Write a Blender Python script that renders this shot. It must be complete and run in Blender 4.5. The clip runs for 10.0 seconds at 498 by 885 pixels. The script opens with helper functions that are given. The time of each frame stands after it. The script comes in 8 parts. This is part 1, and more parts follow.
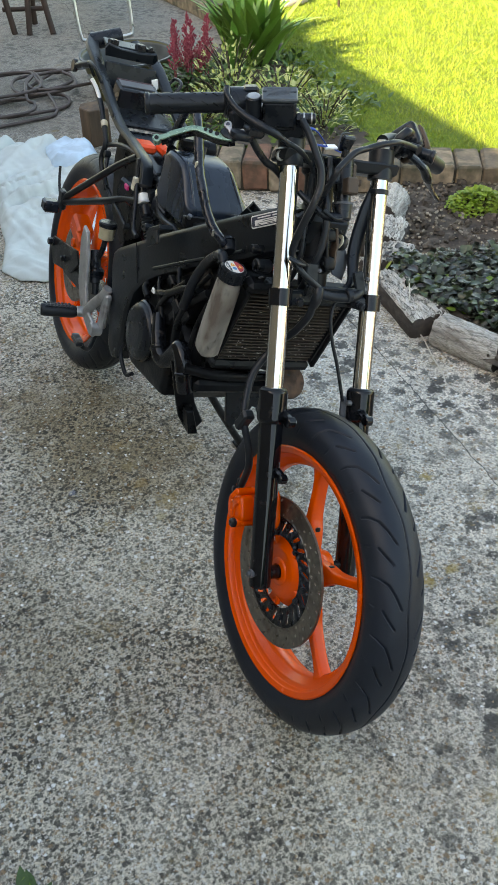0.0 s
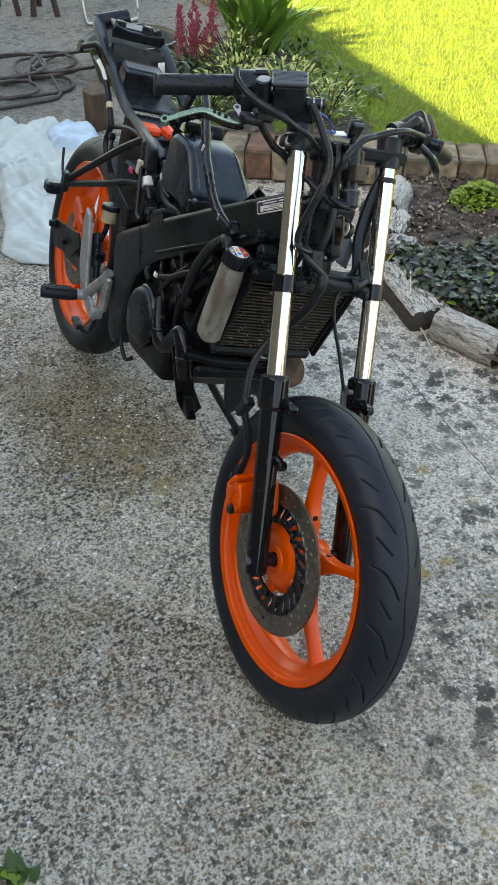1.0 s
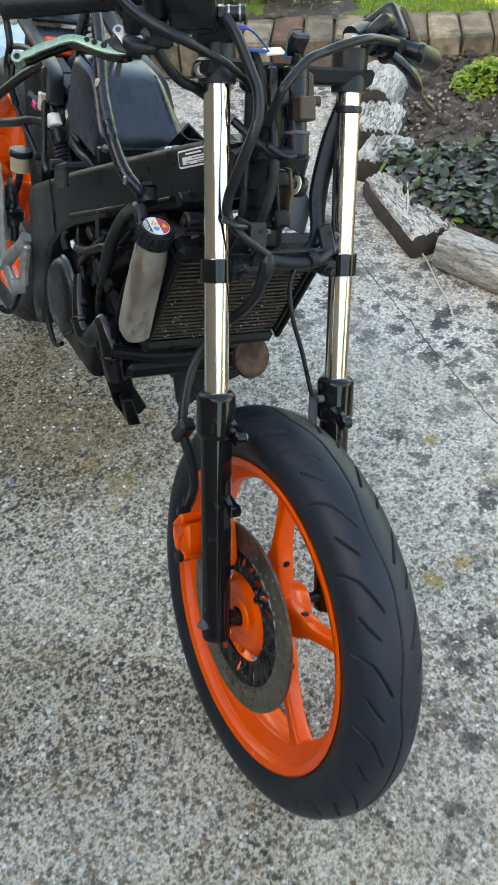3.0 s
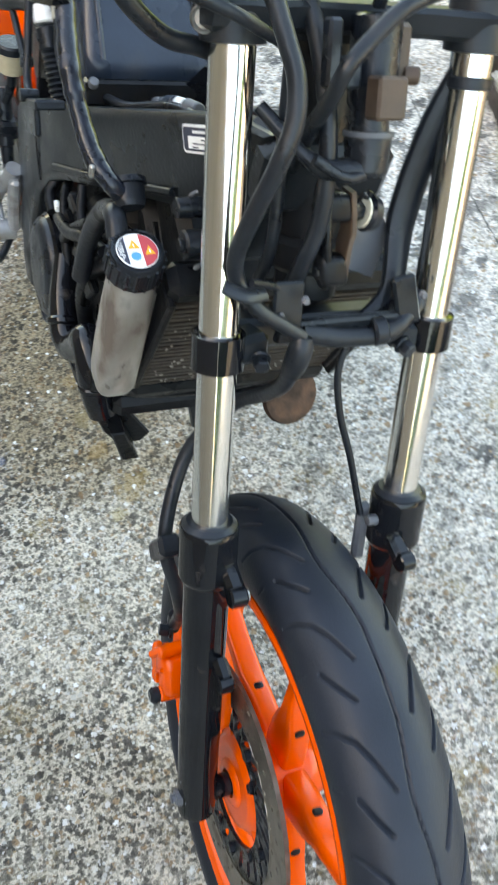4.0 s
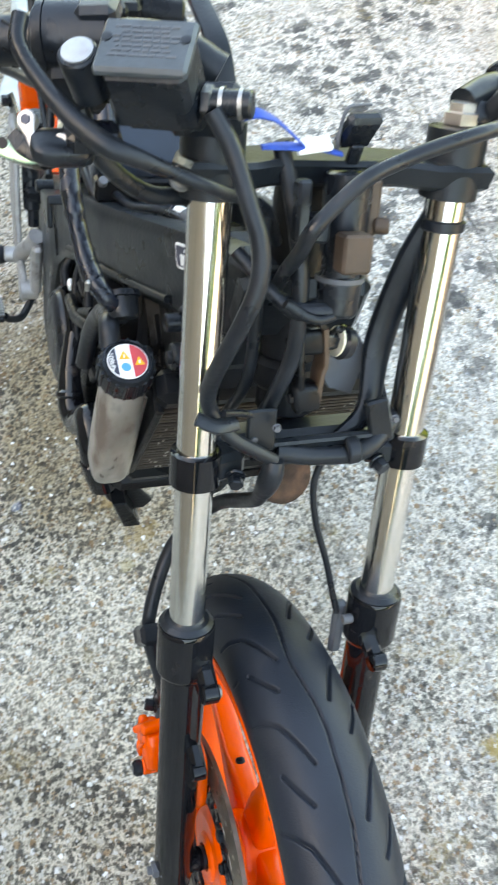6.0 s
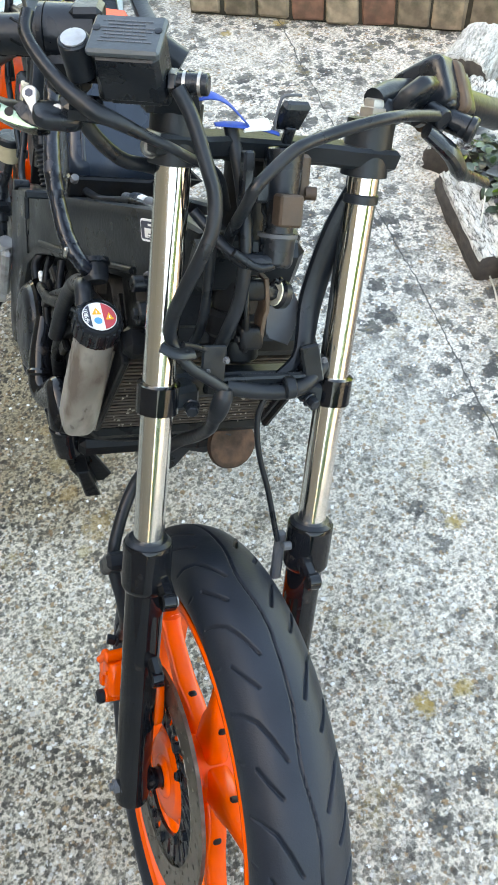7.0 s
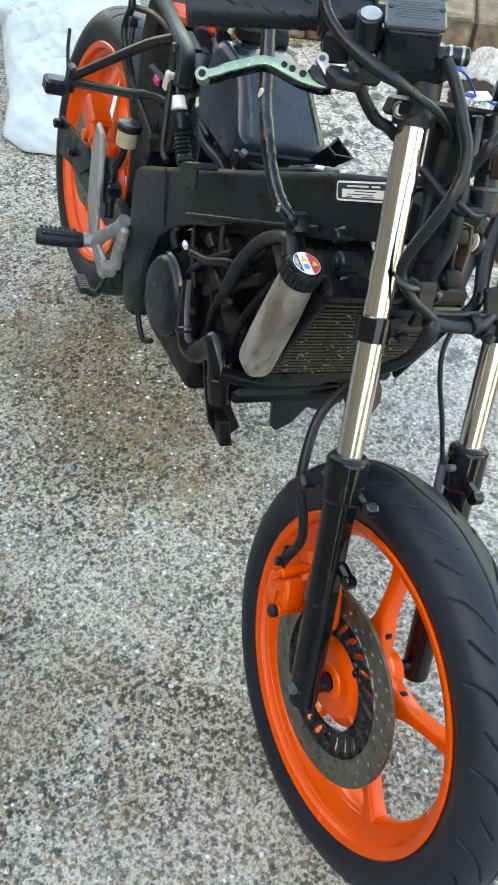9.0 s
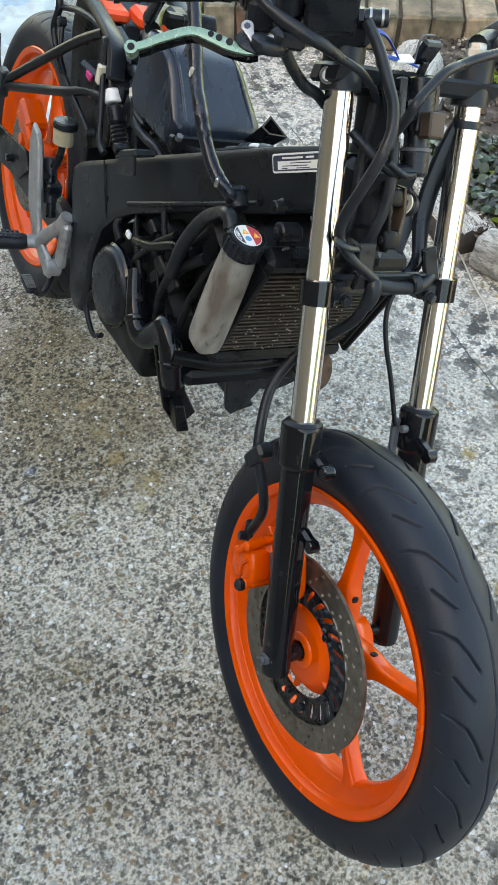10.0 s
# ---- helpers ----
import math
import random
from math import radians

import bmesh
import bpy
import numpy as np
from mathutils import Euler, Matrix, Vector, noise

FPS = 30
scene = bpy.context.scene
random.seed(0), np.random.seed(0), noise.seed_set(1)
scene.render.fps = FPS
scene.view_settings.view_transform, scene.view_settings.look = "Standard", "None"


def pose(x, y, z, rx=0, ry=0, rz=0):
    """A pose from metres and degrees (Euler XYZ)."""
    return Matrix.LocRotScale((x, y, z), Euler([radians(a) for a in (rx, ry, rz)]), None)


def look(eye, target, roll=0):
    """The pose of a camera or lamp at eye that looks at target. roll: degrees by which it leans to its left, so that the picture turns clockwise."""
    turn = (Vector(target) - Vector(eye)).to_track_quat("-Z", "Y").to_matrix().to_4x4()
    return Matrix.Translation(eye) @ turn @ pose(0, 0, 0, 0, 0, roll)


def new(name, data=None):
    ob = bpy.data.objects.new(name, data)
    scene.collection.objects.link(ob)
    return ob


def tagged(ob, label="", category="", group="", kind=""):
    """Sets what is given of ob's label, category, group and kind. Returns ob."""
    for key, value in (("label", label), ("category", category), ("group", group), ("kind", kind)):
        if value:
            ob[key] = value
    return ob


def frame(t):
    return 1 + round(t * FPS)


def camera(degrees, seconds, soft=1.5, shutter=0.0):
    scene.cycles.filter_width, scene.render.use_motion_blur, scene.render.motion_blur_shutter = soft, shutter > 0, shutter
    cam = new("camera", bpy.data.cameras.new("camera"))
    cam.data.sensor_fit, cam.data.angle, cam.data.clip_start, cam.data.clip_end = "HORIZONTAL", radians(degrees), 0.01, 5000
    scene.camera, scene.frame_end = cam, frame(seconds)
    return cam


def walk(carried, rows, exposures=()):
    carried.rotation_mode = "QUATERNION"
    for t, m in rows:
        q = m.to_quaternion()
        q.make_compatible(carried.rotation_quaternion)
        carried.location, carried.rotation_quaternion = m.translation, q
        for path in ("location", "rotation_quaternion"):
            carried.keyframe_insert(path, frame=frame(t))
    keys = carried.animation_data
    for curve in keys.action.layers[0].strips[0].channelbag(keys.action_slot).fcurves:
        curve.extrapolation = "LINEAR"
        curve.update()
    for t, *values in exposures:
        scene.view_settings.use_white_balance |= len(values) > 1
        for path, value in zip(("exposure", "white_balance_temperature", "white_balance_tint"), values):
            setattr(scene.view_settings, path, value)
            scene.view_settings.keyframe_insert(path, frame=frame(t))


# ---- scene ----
cam = camera(32.0, 10.0, 1.5, 0.25)
PATH = [
    (0, (-0.529, -0.955, 1.478), (0.1, 0.458, 0.21), -1.8),
    (0.5, (-0.542, -0.958, 1.463), (0.098, 0.454, 0.2), -0.5),
    (1, (-0.541, -0.951, 1.467), (0.098, 0.444, 0.185), 0.1),
    (1.5, (-0.534, -0.946, 1.452), (0.123, 0.438, 0.167), -0.8),
    (2, (-0.516, -0.932, 1.442), (0.115, 0.422, 0.113), -3.2),
    (2.5, (-0.429, -0.847, 1.407), (0.173, 0.454, 0.012), -4.1),
    (2.7, (-0.359, -0.77, 1.392), (0.201, 0.531, -0.02), -5.3),
    (3.8, (-0.066, -0.276, 1.282), (0.25, 0.8, -0.374), -7.9),
    (4, (-0.016, -0.216, 1.249), (0.191, 0.857, -0.426), -9.6),
    (4.5, (0.095, -0.132, 1.253), (-0.007, 0.992, -0.398), -13.5),
    (5, (0.096, -0.126, 1.214), (-0.032, 0.974, -0.451), -14.0),
    (5.5, (0.073, -0.145, 1.21), (-0.018, 0.923, -0.478), -16.2),
    (6, (0.055, -0.183, 1.318), (0.183, 0.931, -0.338), -10.9),
    (6.2, (0.046, -0.222, 1.339), (0.272, 0.91, -0.295), -8.0),
    (7.3, (-0.005, -0.36, 1.363), (0.276, 0.827, -0.222), -4.7),
    (7.5, (-0.013, -0.359, 1.351), (0.231, 0.833, -0.236), -4.6),
    (8, (-0.136, -0.385, 1.385), (0.077, 0.846, -0.177), -5.0),
    (8.5, (-0.296, -0.377, 1.384), (0.068, 0.821, -0.175), -2.3),
    (9, (-0.34, -0.409, 1.407), (0.128, 0.759, -0.147), 1.1),
    (9.5, (-0.351, -0.454, 1.396), (0.21, 0.702, -0.137), 1.1),
    (10, (-0.354, -0.457, 1.384), (0.208, 0.7, -0.148), 0.2),
]
EXPOSURES = [(0.0, 2.22, 8950, 6), (2.5, 2.36, 8900, 6), (3.8, 3.15, 8900, 6), (4.5, 3.31, 8900, 6), (6.2, 3.34, 8950, 6), (8.0, 2.99, 9050, 6), (9.3, 3.00, 8950, 6), (10.0, 2.75, 8950, 6)]
walk(cam, [(t, look(eye, target, roll)) for t, eye, target, roll in PATH], EXPOSURES)


# ---- world and light ----
SUN_EL, SUN_AZ = 37.0, -100.0          # elevation; direction the light comes from, degrees from +y clockwise
world = bpy.data.worlds.new("sky")
scene.world = world
world.use_nodes = True
wn = world.node_tree
sky = wn.nodes.new("ShaderNodeTexSky")
sky.sky_type, sky.sun_disc = "NISHITA", False
sky.sun_elevation, sky.sun_rotation = radians(SUN_EL), radians(SUN_AZ)
sky.air_density, sky.dust_density = 1.0, 1.5
wn.links.new(sky.outputs[0], wn.nodes["Background"].inputs[0])
wn.nodes["Background"].inputs[1].default_value = 0.15
sun = new("sun", bpy.data.lights.new("sun", "SUN"))
sun.data.energy, sun.data.angle, sun.data.color = 4.8, radians(0.5), (1.0, 0.90, 0.72)
sd = Vector((math.sin(radians(SUN_AZ)) * math.cos(radians(SUN_EL)), math.cos(radians(SUN_AZ)) * math.cos(radians(SUN_EL)), math.sin(radians(SUN_EL))))
sun.matrix_world = look(sd * 30, (0, 0, 0))


# ---- materials ----
def mat(name, base, rough=0.5, metal=0.0, var=0.25, scale=25.0, bump=0.15, bscale=300.0, dirt=None, dirt_scale=7.0, dirt_amt=0.0, coat=0.0,
        spec=0.4, stretch=(1, 1, 1), rvar=0.15, trans=0.0, per_object=0.0, tilt=0.0):
    """A painted, metal or plastic surface: fine grain, larger mottling, and patches of dirt."""
    m = bpy.data.materials.new(name)
    m.use_nodes = True
    nt, nd, lk = m.node_tree, m.node_tree.nodes, m.node_tree.links
    b = nd["Principled BSDF"]
    co = nd.new("ShaderNodeTexCoord")
    mp = nd.new("ShaderNodeMapping")
    mp.vector_type = "TEXTURE"
    mp.inputs["Scale"].default_value = [1 / q for q in stretch]
    mp.inputs["Rotation"].default_value = (-tilt, 0, 0)
    lk.new(co.outputs["Object"], mp.inputs["Vector"])

    def tex(sc, detail=4.0):
        n = nd.new("ShaderNodeTexNoise")
        n.inputs["Scale"].default_value, n.inputs["Detail"].default_value = sc, detail
        lk.new(mp.outputs[0], n.inputs["Vector"])
        return n

    def ramp(src, lo, hi, a, c):
        r = nd.new("ShaderNodeMapRange")
        r.inputs[1].default_value, r.inputs[2].default_value, r.inputs[3].default_value, r.inputs[4].default_value = lo, hi, a, c
        lk.new(src, r.inputs[0])
        return r.outputs[0]

    big, fine = tex(scale), tex(bscale, 2.0)
    mix = nd.new("ShaderNodeMix")
    mix.data_type, mix.blend_type = "RGBA", "MULTIPLY"
    mix.inputs[0].default_value = 1.0
    mix.inputs[6].default_value = (*base, 1)
    tone = nd.new("ShaderNodeCombineColor")
    t = ramp(big.outputs[0], 0.3, 0.7, 1 - var, 1 + var)
    for i in range(3):
        lk.new(t, tone.inputs[i])
    lk.new(tone.outputs[0], mix.inputs[7])
    col = mix.outputs[2]
    if per_object:
        info = nd.new("ShaderNodeObjectInfo")
        hs = nd.new("ShaderNodeHueSaturation")
        lk.new(ramp(info.outputs["Random"], 0, 1, 1 - per_object, 1 + per_object), hs.inputs["Value"])
        lk.new(col, hs.inputs["Color"])
        col = hs.outputs[0]
    rr = ramp(big.outputs[0], 0.3, 0.7, max(0.02, rough - rvar * rough), min(1, rough + rvar * rough))
    if dirt:
        dn = tex(dirt_scale, 8.0)
        fac = ramp(dn.outputs[0], 0.62 - 0.3 * dirt_amt, 0.75 - 0.2 * dirt_amt, 0, min(1.0, 0.35 + dirt_amt))
        dm = nd.new("ShaderNodeMix")
        dm.data_type = "RGBA"
        lk.new(fac, dm.inputs[0])
        lk.new(col, dm.inputs[6])
        dm.inputs[7].default_value = (*dirt, 1)
        col = dm.outputs[2]
        rm = nd.new("ShaderNodeMix")
        lk.new(fac, rm.inputs[0])
        lk.new(rr, rm.inputs[2])
        rm.inputs[3].default_value = 0.85
        rr = rm.outputs[0]
    lk.new(col, b.inputs["Base Color"])
    lk.new(rr, b.inputs["Roughness"])
    b.inputs["Metallic"].default_value = metal
    b.inputs["Specular IOR Level"].default_value = spec
    b.inputs["Coat Weight"].default_value = coat
    b.inputs["Coat Roughness"].default_value = 0.08
    b.inputs["Transmission Weight"].default_value = trans
    if bump:
        bp = nd.new("ShaderNodeBump")
        bp.inputs["Strength"].default_value, bp.inputs["Distance"].default_value = bump, 0.001
        lk.new(fine.outputs[0], bp.inputs["Height"])
        lk.new(bp.outputs[0], b.inputs["Normal"])
    return m


M = {}
M["tyre"] = mat("tyre_rubber", (0.0105, 0.0142, 0.0215), 0.46, var=0.25, scale=14, bump=0.25, bscale=500, dirt=(0.030, 0.031, 0.034), dirt_scale=20, dirt_amt=0.06, spec=0.3)
M["orange"] = mat("orange_paint", (0.76, 0.078, 0.0006), 0.24, var=0.04, scale=30, bump=0.04, bscale=420, spec=0.36)
M["chrome"] = mat("polished_chrome", (0.70, 0.69, 0.67), 0.13, metal=1.0, var=0.10, scale=160, bump=0.05, bscale=300, stretch=(1, 1, 0.02), rvar=0.5, tilt=0.441)
M["steel"] = mat("dull_steel", (0.42, 0.41, 0.39), 0.38, metal=1.0, var=0.2, scale=70, bump=0.15, dirt=(0.12, 0.09, 0.06), dirt_scale=60, dirt_amt=0.2)
M["disc"] = mat("worn_disc_steel", (0.21, 0.19, 0.165), 0.42, metal=0.9, var=0.25, scale=80, bump=0.2, dirt=(0.11, 0.08, 0.06), dirt_scale=30, dirt_amt=0.2)
M["gloss"] = mat("gloss_black_paint", (0.0055, 0.0062, 0.0080), 0.05, var=0.2, scale=20, bump=0.05, bscale=160, coat=0.0, spec=0.33, dirt=(0.07, 0.055, 0.045), dirt_scale=40, dirt_amt=0.0)
M["satin"] = mat("satin_black_frame_paint", (0.0098, 0.0126, 0.0160), 0.34, var=0.3, scale=18, bump=0.3, bscale=220, dirt=(0.020, 0.020, 0.020), dirt_scale=14, dirt_amt=0.05, spec=0.27, rvar=0.3)
M["plastic"] = mat("black_plastic", (0.0085, 0.0110, 0.0150), 0.29, var=0.3, scale=35, bump=0.3, bscale=220, dirt=(0.024, 0.022, 0.020), dirt_scale=22, dirt_amt=0.05, spec=0.30, rvar=0.3)
M["airbox"] = mat("dusty_airbox_plastic", (0.0125, 0.0205, 0.0350), 0.30, var=0.35, scale=18, bump=0.12, dirt=(0.045, 0.045, 0.047), dirt_scale=16, dirt_amt=0.06, stretch=(1, 1, 0.25), spec=0.4, rvar=0.3)
M["rubber"] = mat("black_hose_rubber", (0.0095, 0.0120, 0.0160), 0.34, var=0.3, scale=30, bump=0.35, bscale=200, dirt=(0.026, 0.023, 0.020), dirt_scale=34, dirt_amt=0.08, spec=0.28, rvar=0.3)
M["engine"] = mat("oily_engine_black", (0.0072, 0.0080, 0.0094), 0.34, var=0.5, scale=24, bump=0.5, bscale=160, dirt=(0.026, 0.020, 0.014), dirt_scale=18, dirt_amt=0.08, spec=0.16, rvar=0.35)
M["cast"] = mat("grey_cast_aluminium", (0.36, 0.36, 0.36), 0.40, metal=0.6, var=0.18, scale=40, bump=0.4, bscale=350, dirt=(0.13, 0.11, 0.095), dirt_scale=26, dirt_amt=0.22)
M["bottle"] = mat("yellowed_bottle_plastic", (0.225, 0.21, 0.185), 0.38, var=0.45, scale=60, bump=0.3, bscale=190, dirt=(0.070, 0.050, 0.038), dirt_scale=30, dirt_amt=0.52, stretch=(1, 1, 0.5), rvar=0.35)
M["pot"] = mat("clouded_reservoir_plastic", (0.42, 0.36, 0.24), 0.35, var=0.15, scale=50, bump=0.1)
M["fin"] = mat("dirty_radiator_fins", (0.044, 0.036, 0.030), 0.55, metal=0.4, var=0.45, scale=60, bump=0.4, dirt=(0.045, 0.035, 0.026), dirt_scale=24, dirt_amt=0.45)
# brown: mostly the house's warm reflection put into the base colour; rust on stop_cheek
M["brown"] = mat("reflected_and_rusty_brown", (0.054, 0.033, 0.021), 0.55, var=0.3, scale=45, bump=0.2, dirt=(0.045, 0.032, 0.024), dirt_scale=25, dirt_amt=0.3)
M["rust"] = mat("rusty_steel", (0.070, 0.036, 0.022), 0.6, metal=0.3, var=0.5, scale=60, bump=0.4, dirt=(0.022, 0.015, 0.012), dirt_scale=35, dirt_amt=0.45)
M["green"] = mat("pale_green_anodised", (0.20, 0.30, 0.225), 0.28, metal=0.65, var=0.1, scale=40, bump=0.06, dirt=(0.62, 0.64, 0.61), dirt_scale=60, dirt_amt=0.0)
M["white"] = mat("white_label", (0.76, 0.76, 0.74), 0.4, var=0.05, bump=0.0, dirt=(0.4, 0.38, 0.34), dirt_scale=80, dirt_amt=0.05)
M["red"] = mat("red_print", (0.50, 0.050, 0.060), 0.4, var=0.12, bump=0.0)
M["yellow"] = mat("yellow_print", (0.85, 0.42, 0.02), 0.4, var=0.06, bump=0.0)
M["cyan"] = mat("blue_print", (0.05, 0.30, 0.62), 0.4, var=0.06, bump=0.0)
M["print"] = mat("dark_print", (0.03, 0.035, 0.06), 0.45, var=0.1, bump=0.0)
M["blue"] = mat("blue_webbing", (0.010, 0.055, 0.30), 0.6, var=0.2, scale=120, bump=0.4)
M["bluetape"] = mat("glossy_tape", (0.009, 0.012, 0.019), 0.22, var=0.4, scale=60, bump=0.6, bscale=130, dirt=(0.05, 0.055, 0.075), dirt_scale=45, dirt_amt=0.08)
M["spring"] = mat("dull_red_spring", (0.05, 0.008, 0.012), 0.5, var=0.2, bump=0.1)
M["moulded"] = mat("worn_moulded_lettering", (0.075, 0.08, 0.09), 0.5, var=0.2, bump=0.1)
# lid: paler than the reservoir body, sky reflection put into its blue-grey base
M["lid"] = mat("sky_tinted_lid_plastic", (0.040, 0.050, 0.058), 0.38, var=0.2, scale=60, bump=0.25, bscale=260, dirt=(0.07, 0.07, 0.07), dirt_scale=40, dirt_amt=0.1)
M["pink"] = mat("magenta_plastic", (0.55, 0.03, 0.16), 0.4, var=0.1, bump=0.05)
M["redor"] = mat("red_orange_plastic", (0.78, 0.075, 0.02), 0.4, var=0.1, bump=0.05)
M["cream"] = mat("cream_connector", (0.58, 0.52, 0.40), 0.5, var=0.15, bump=0.1)


# ---- geometry: every function returns (verts, faces) ----
def A(p):
    return np.array(p, float)


def join(*gs):
    vs, fs, n = [], [], 0
    for v, f in gs:
        v = np.asarray(v, float).reshape(-1, 3)
        vs.append(v)
        fs += [tuple(i + n for i in q) for q in f]
        n += len(v)
    return np.concatenate(vs), fs


def unit(v):
    v = A(v)
    return v / max(1e-12, np.linalg.norm(v))


def basis(axis):
    """Two directions square to an axis."""
    w = unit(axis)
    u = unit(np.cross(w, (0, 0, 1) if abs(w[2]) < 0.9 else (0, 1, 0)))
    return u, np.cross(w, u), w


def smooth_path(pts, per=6):
    """A smooth curve through the points."""
    p = A(pts)
    if len(p) < 3:
        return np.array([p[0] + (p[-1] - p[0]) * k / 3 for k in range(4)])
    q = np.concatenate([[2 * p[0] - p[1]], p, [2 * p[-1] - p[-2]]])
    out = []
    for i in range(1, len(q) - 2):
        for t in np.arange(per) / per:
            a, b, c, d = q[i - 1], q[i], q[i + 1], q[i + 2]
            out.append(0.5 * (2 * b + (c - a) * t + (2 * a - 5 * b + 4 * c - d) * t * t + (3 * b - a - 3 * c + d) * t ** 3))
    out.append(p[-1])
    return np.array(out)


def tube(pts, r, n=10, per=6, flat=1.0, straight=False):
    """A round bar or hose along a smooth curve; r may be one radius or one for each point."""
    n = max(n, 14)
    p = A(pts) if straight else smooth_path(pts, per)
    rs = np.interp(np.linspace(0, 1, len(p)), np.linspace(0, 1, len(pts)), np.ones(len(pts)) * r)
    tan = np.gradient(p, axis=0)
    u = basis(tan[0])[0]
    vs = []
    for i, c in enumerate(p):
        w = unit(tan[i])
        u = unit(u - w * (u @ w))
        v = np.cross(w, u)
        for k in range(n):
            a = 2 * math.pi * k / n
            vs.append(c + rs[i] * (math.cos(a) * u + flat * math.sin(a) * v))
    m = len(p)
    fs = [(i * n + k, i * n + (k + 1) % n, (i + 1) * n + (k + 1) % n, (i + 1) * n + k) for i in range(m - 1) for k in range(n)]
    fs += [tuple(range(n))[::-1], tuple((m - 1) * n + k for k in range(n))]
    return np.array(vs), fs


def scoop(rim, base, thick):
    """An open four-sided mouth on a narrower base, with walls of some thickness."""
    r, b = A(rim), A(base)
    c = r.mean(0)
    deep = c + (b.mean(0) - c) * 0.85
    inner = c + (r - c) * (1 - thick / np.linalg.norm(r - c, axis=1).min())
    floor_ = deep + (b - b.mean(0)) * 0.7
    fs = []
    for lo, hi in ((0, 4), (4, 8), (8, 12)):
        fs += [(lo + k, lo + (k + 1) % 4, hi + (k + 1) % 4, hi + k) for k in range(4)]
    return np.concatenate([b, r, inner, floor_]), fs + [(3, 2, 1, 0), (12, 13, 14, 15)]


def lathe(profile, origin, axis, seg=32, close=False):
    """profile: (along the axis, radius) rows, turned about the axis."""
    u, v, w = basis(axis)
    o = A(origin)
    rows = list(profile) + ([profile[0]] if close else [])
    fine = [rows[0]]
    for p, q in zip(rows[:-1], rows[1:]):
        L = math.hypot(q[0] - p[0], q[1] - p[1])
        if L > 0.012:
            k = 0.0012 / L
            fine += [(p[0] + (q[0] - p[0]) * k, p[1] + (q[1] - p[1]) * k), (q[0] + (p[0] - q[0]) * k, q[1] + (p[1] - q[1]) * k)]
        fine.append(q)
    profile = fine[:-1] if close else fine
    vs = [o + h * w + r * (math.cos(2 * math.pi * k / seg) * u + math.sin(2 * math.pi * k / seg) * v) for h, r in profile for k in range(seg)]
    m = len(profile)
    fs = [(i * seg + k, i * seg + (k + 1) % seg, (i + 1) * seg + (k + 1) % seg, (i + 1) * seg + k) for i in range(m - 1) for k in range(seg)]
    if close:
        fs += [((m - 1) * seg + k, (m - 1) * seg + (k + 1) % seg, (k + 1) % seg, k) for k in range(seg)]
    else:
        fs += [tuple(range(seg))[::-1], tuple((m - 1) * seg + k for k in range(seg))]
    return np.array(vs), fs


def rod(a, b, r, seg=16, ch=0.15):
    """A cylinder from a to b with chamfered ends."""
    L = float(np.linalg.norm(A(b) - A(a)))
    seg = seg if seg == 6 else max(seg, 16)
    c = min(ch * r, L * 0.3)
    return lathe([(0, r - c), (c, r), (L - c, r), (L, r - c)], a, A(b) - A(a), seg)


def hexbolt(a, axis, r, h):
    w = unit(axis)
    return join(rod(A(a), A(a) + w * h * 0.25, r * 1.25, 14), rod(A(a) + w * h * 0.25, A(a) + w * h, r, 6))


def box(center, size, rot=None, b=0.002):
    """A chamfered box; rot: rows are its axes."""
    s = A(size) / 2
    b = min(b, s.min() * 0.6)
    vs, idx = [], {}
    for sx in (-1, 1):
        for sy in (-1, 1):
            for sz in (-1, 1):
                for k in range(3):
                    v = A((sx, sy, sz)) * (s - b)
                    v[k] = (sx, sy, sz)[k] * s[k]
                    idx[sx, sy, sz, k] = len(vs)
                    vs.append(v)
    fs = []
    for k in range(3):
        i, j = (k + 1) % 3, (k + 2) % 3
        for sg in (-1, 1):
            q = []
            for a, c in ((-1, -1), (1, -1), (1, 1), (-1, 1)):
                key = [0, 0, 0]
                key[k], key[i], key[j] = sg, a, c
                q.append(idx[(*key, k)])
            fs.append(tuple(q if sg > 0 else q[::-1]))
        for a in (-1, 1):
            for c in (-1, 1):
                lo, hi = [0, 0, 0], [0, 0, 0]
                lo[k], lo[i], lo[j] = -1, a, c
                hi[k], hi[i], hi[j] = 1, a, c
                q = [idx[(*lo, i)], idx[(*hi, i)], idx[(*hi, j)], idx[(*lo, j)]]
                fs.append(tuple(q if a * c < 0 else q[::-1]))
    for sx in (-1, 1):
        for sy in (-1, 1):
            for sz in (-1, 1):
                q = [idx[sx, sy, sz, k] for k in range(3)]
                fs.append(tuple(q if sx * sy * sz > 0 else q[::-1]))
    vs = np.array(vs)
    if rot is not None:
        vs = vs @ np.array([unit(r) for r in rot])
    return vs + A(center), fs


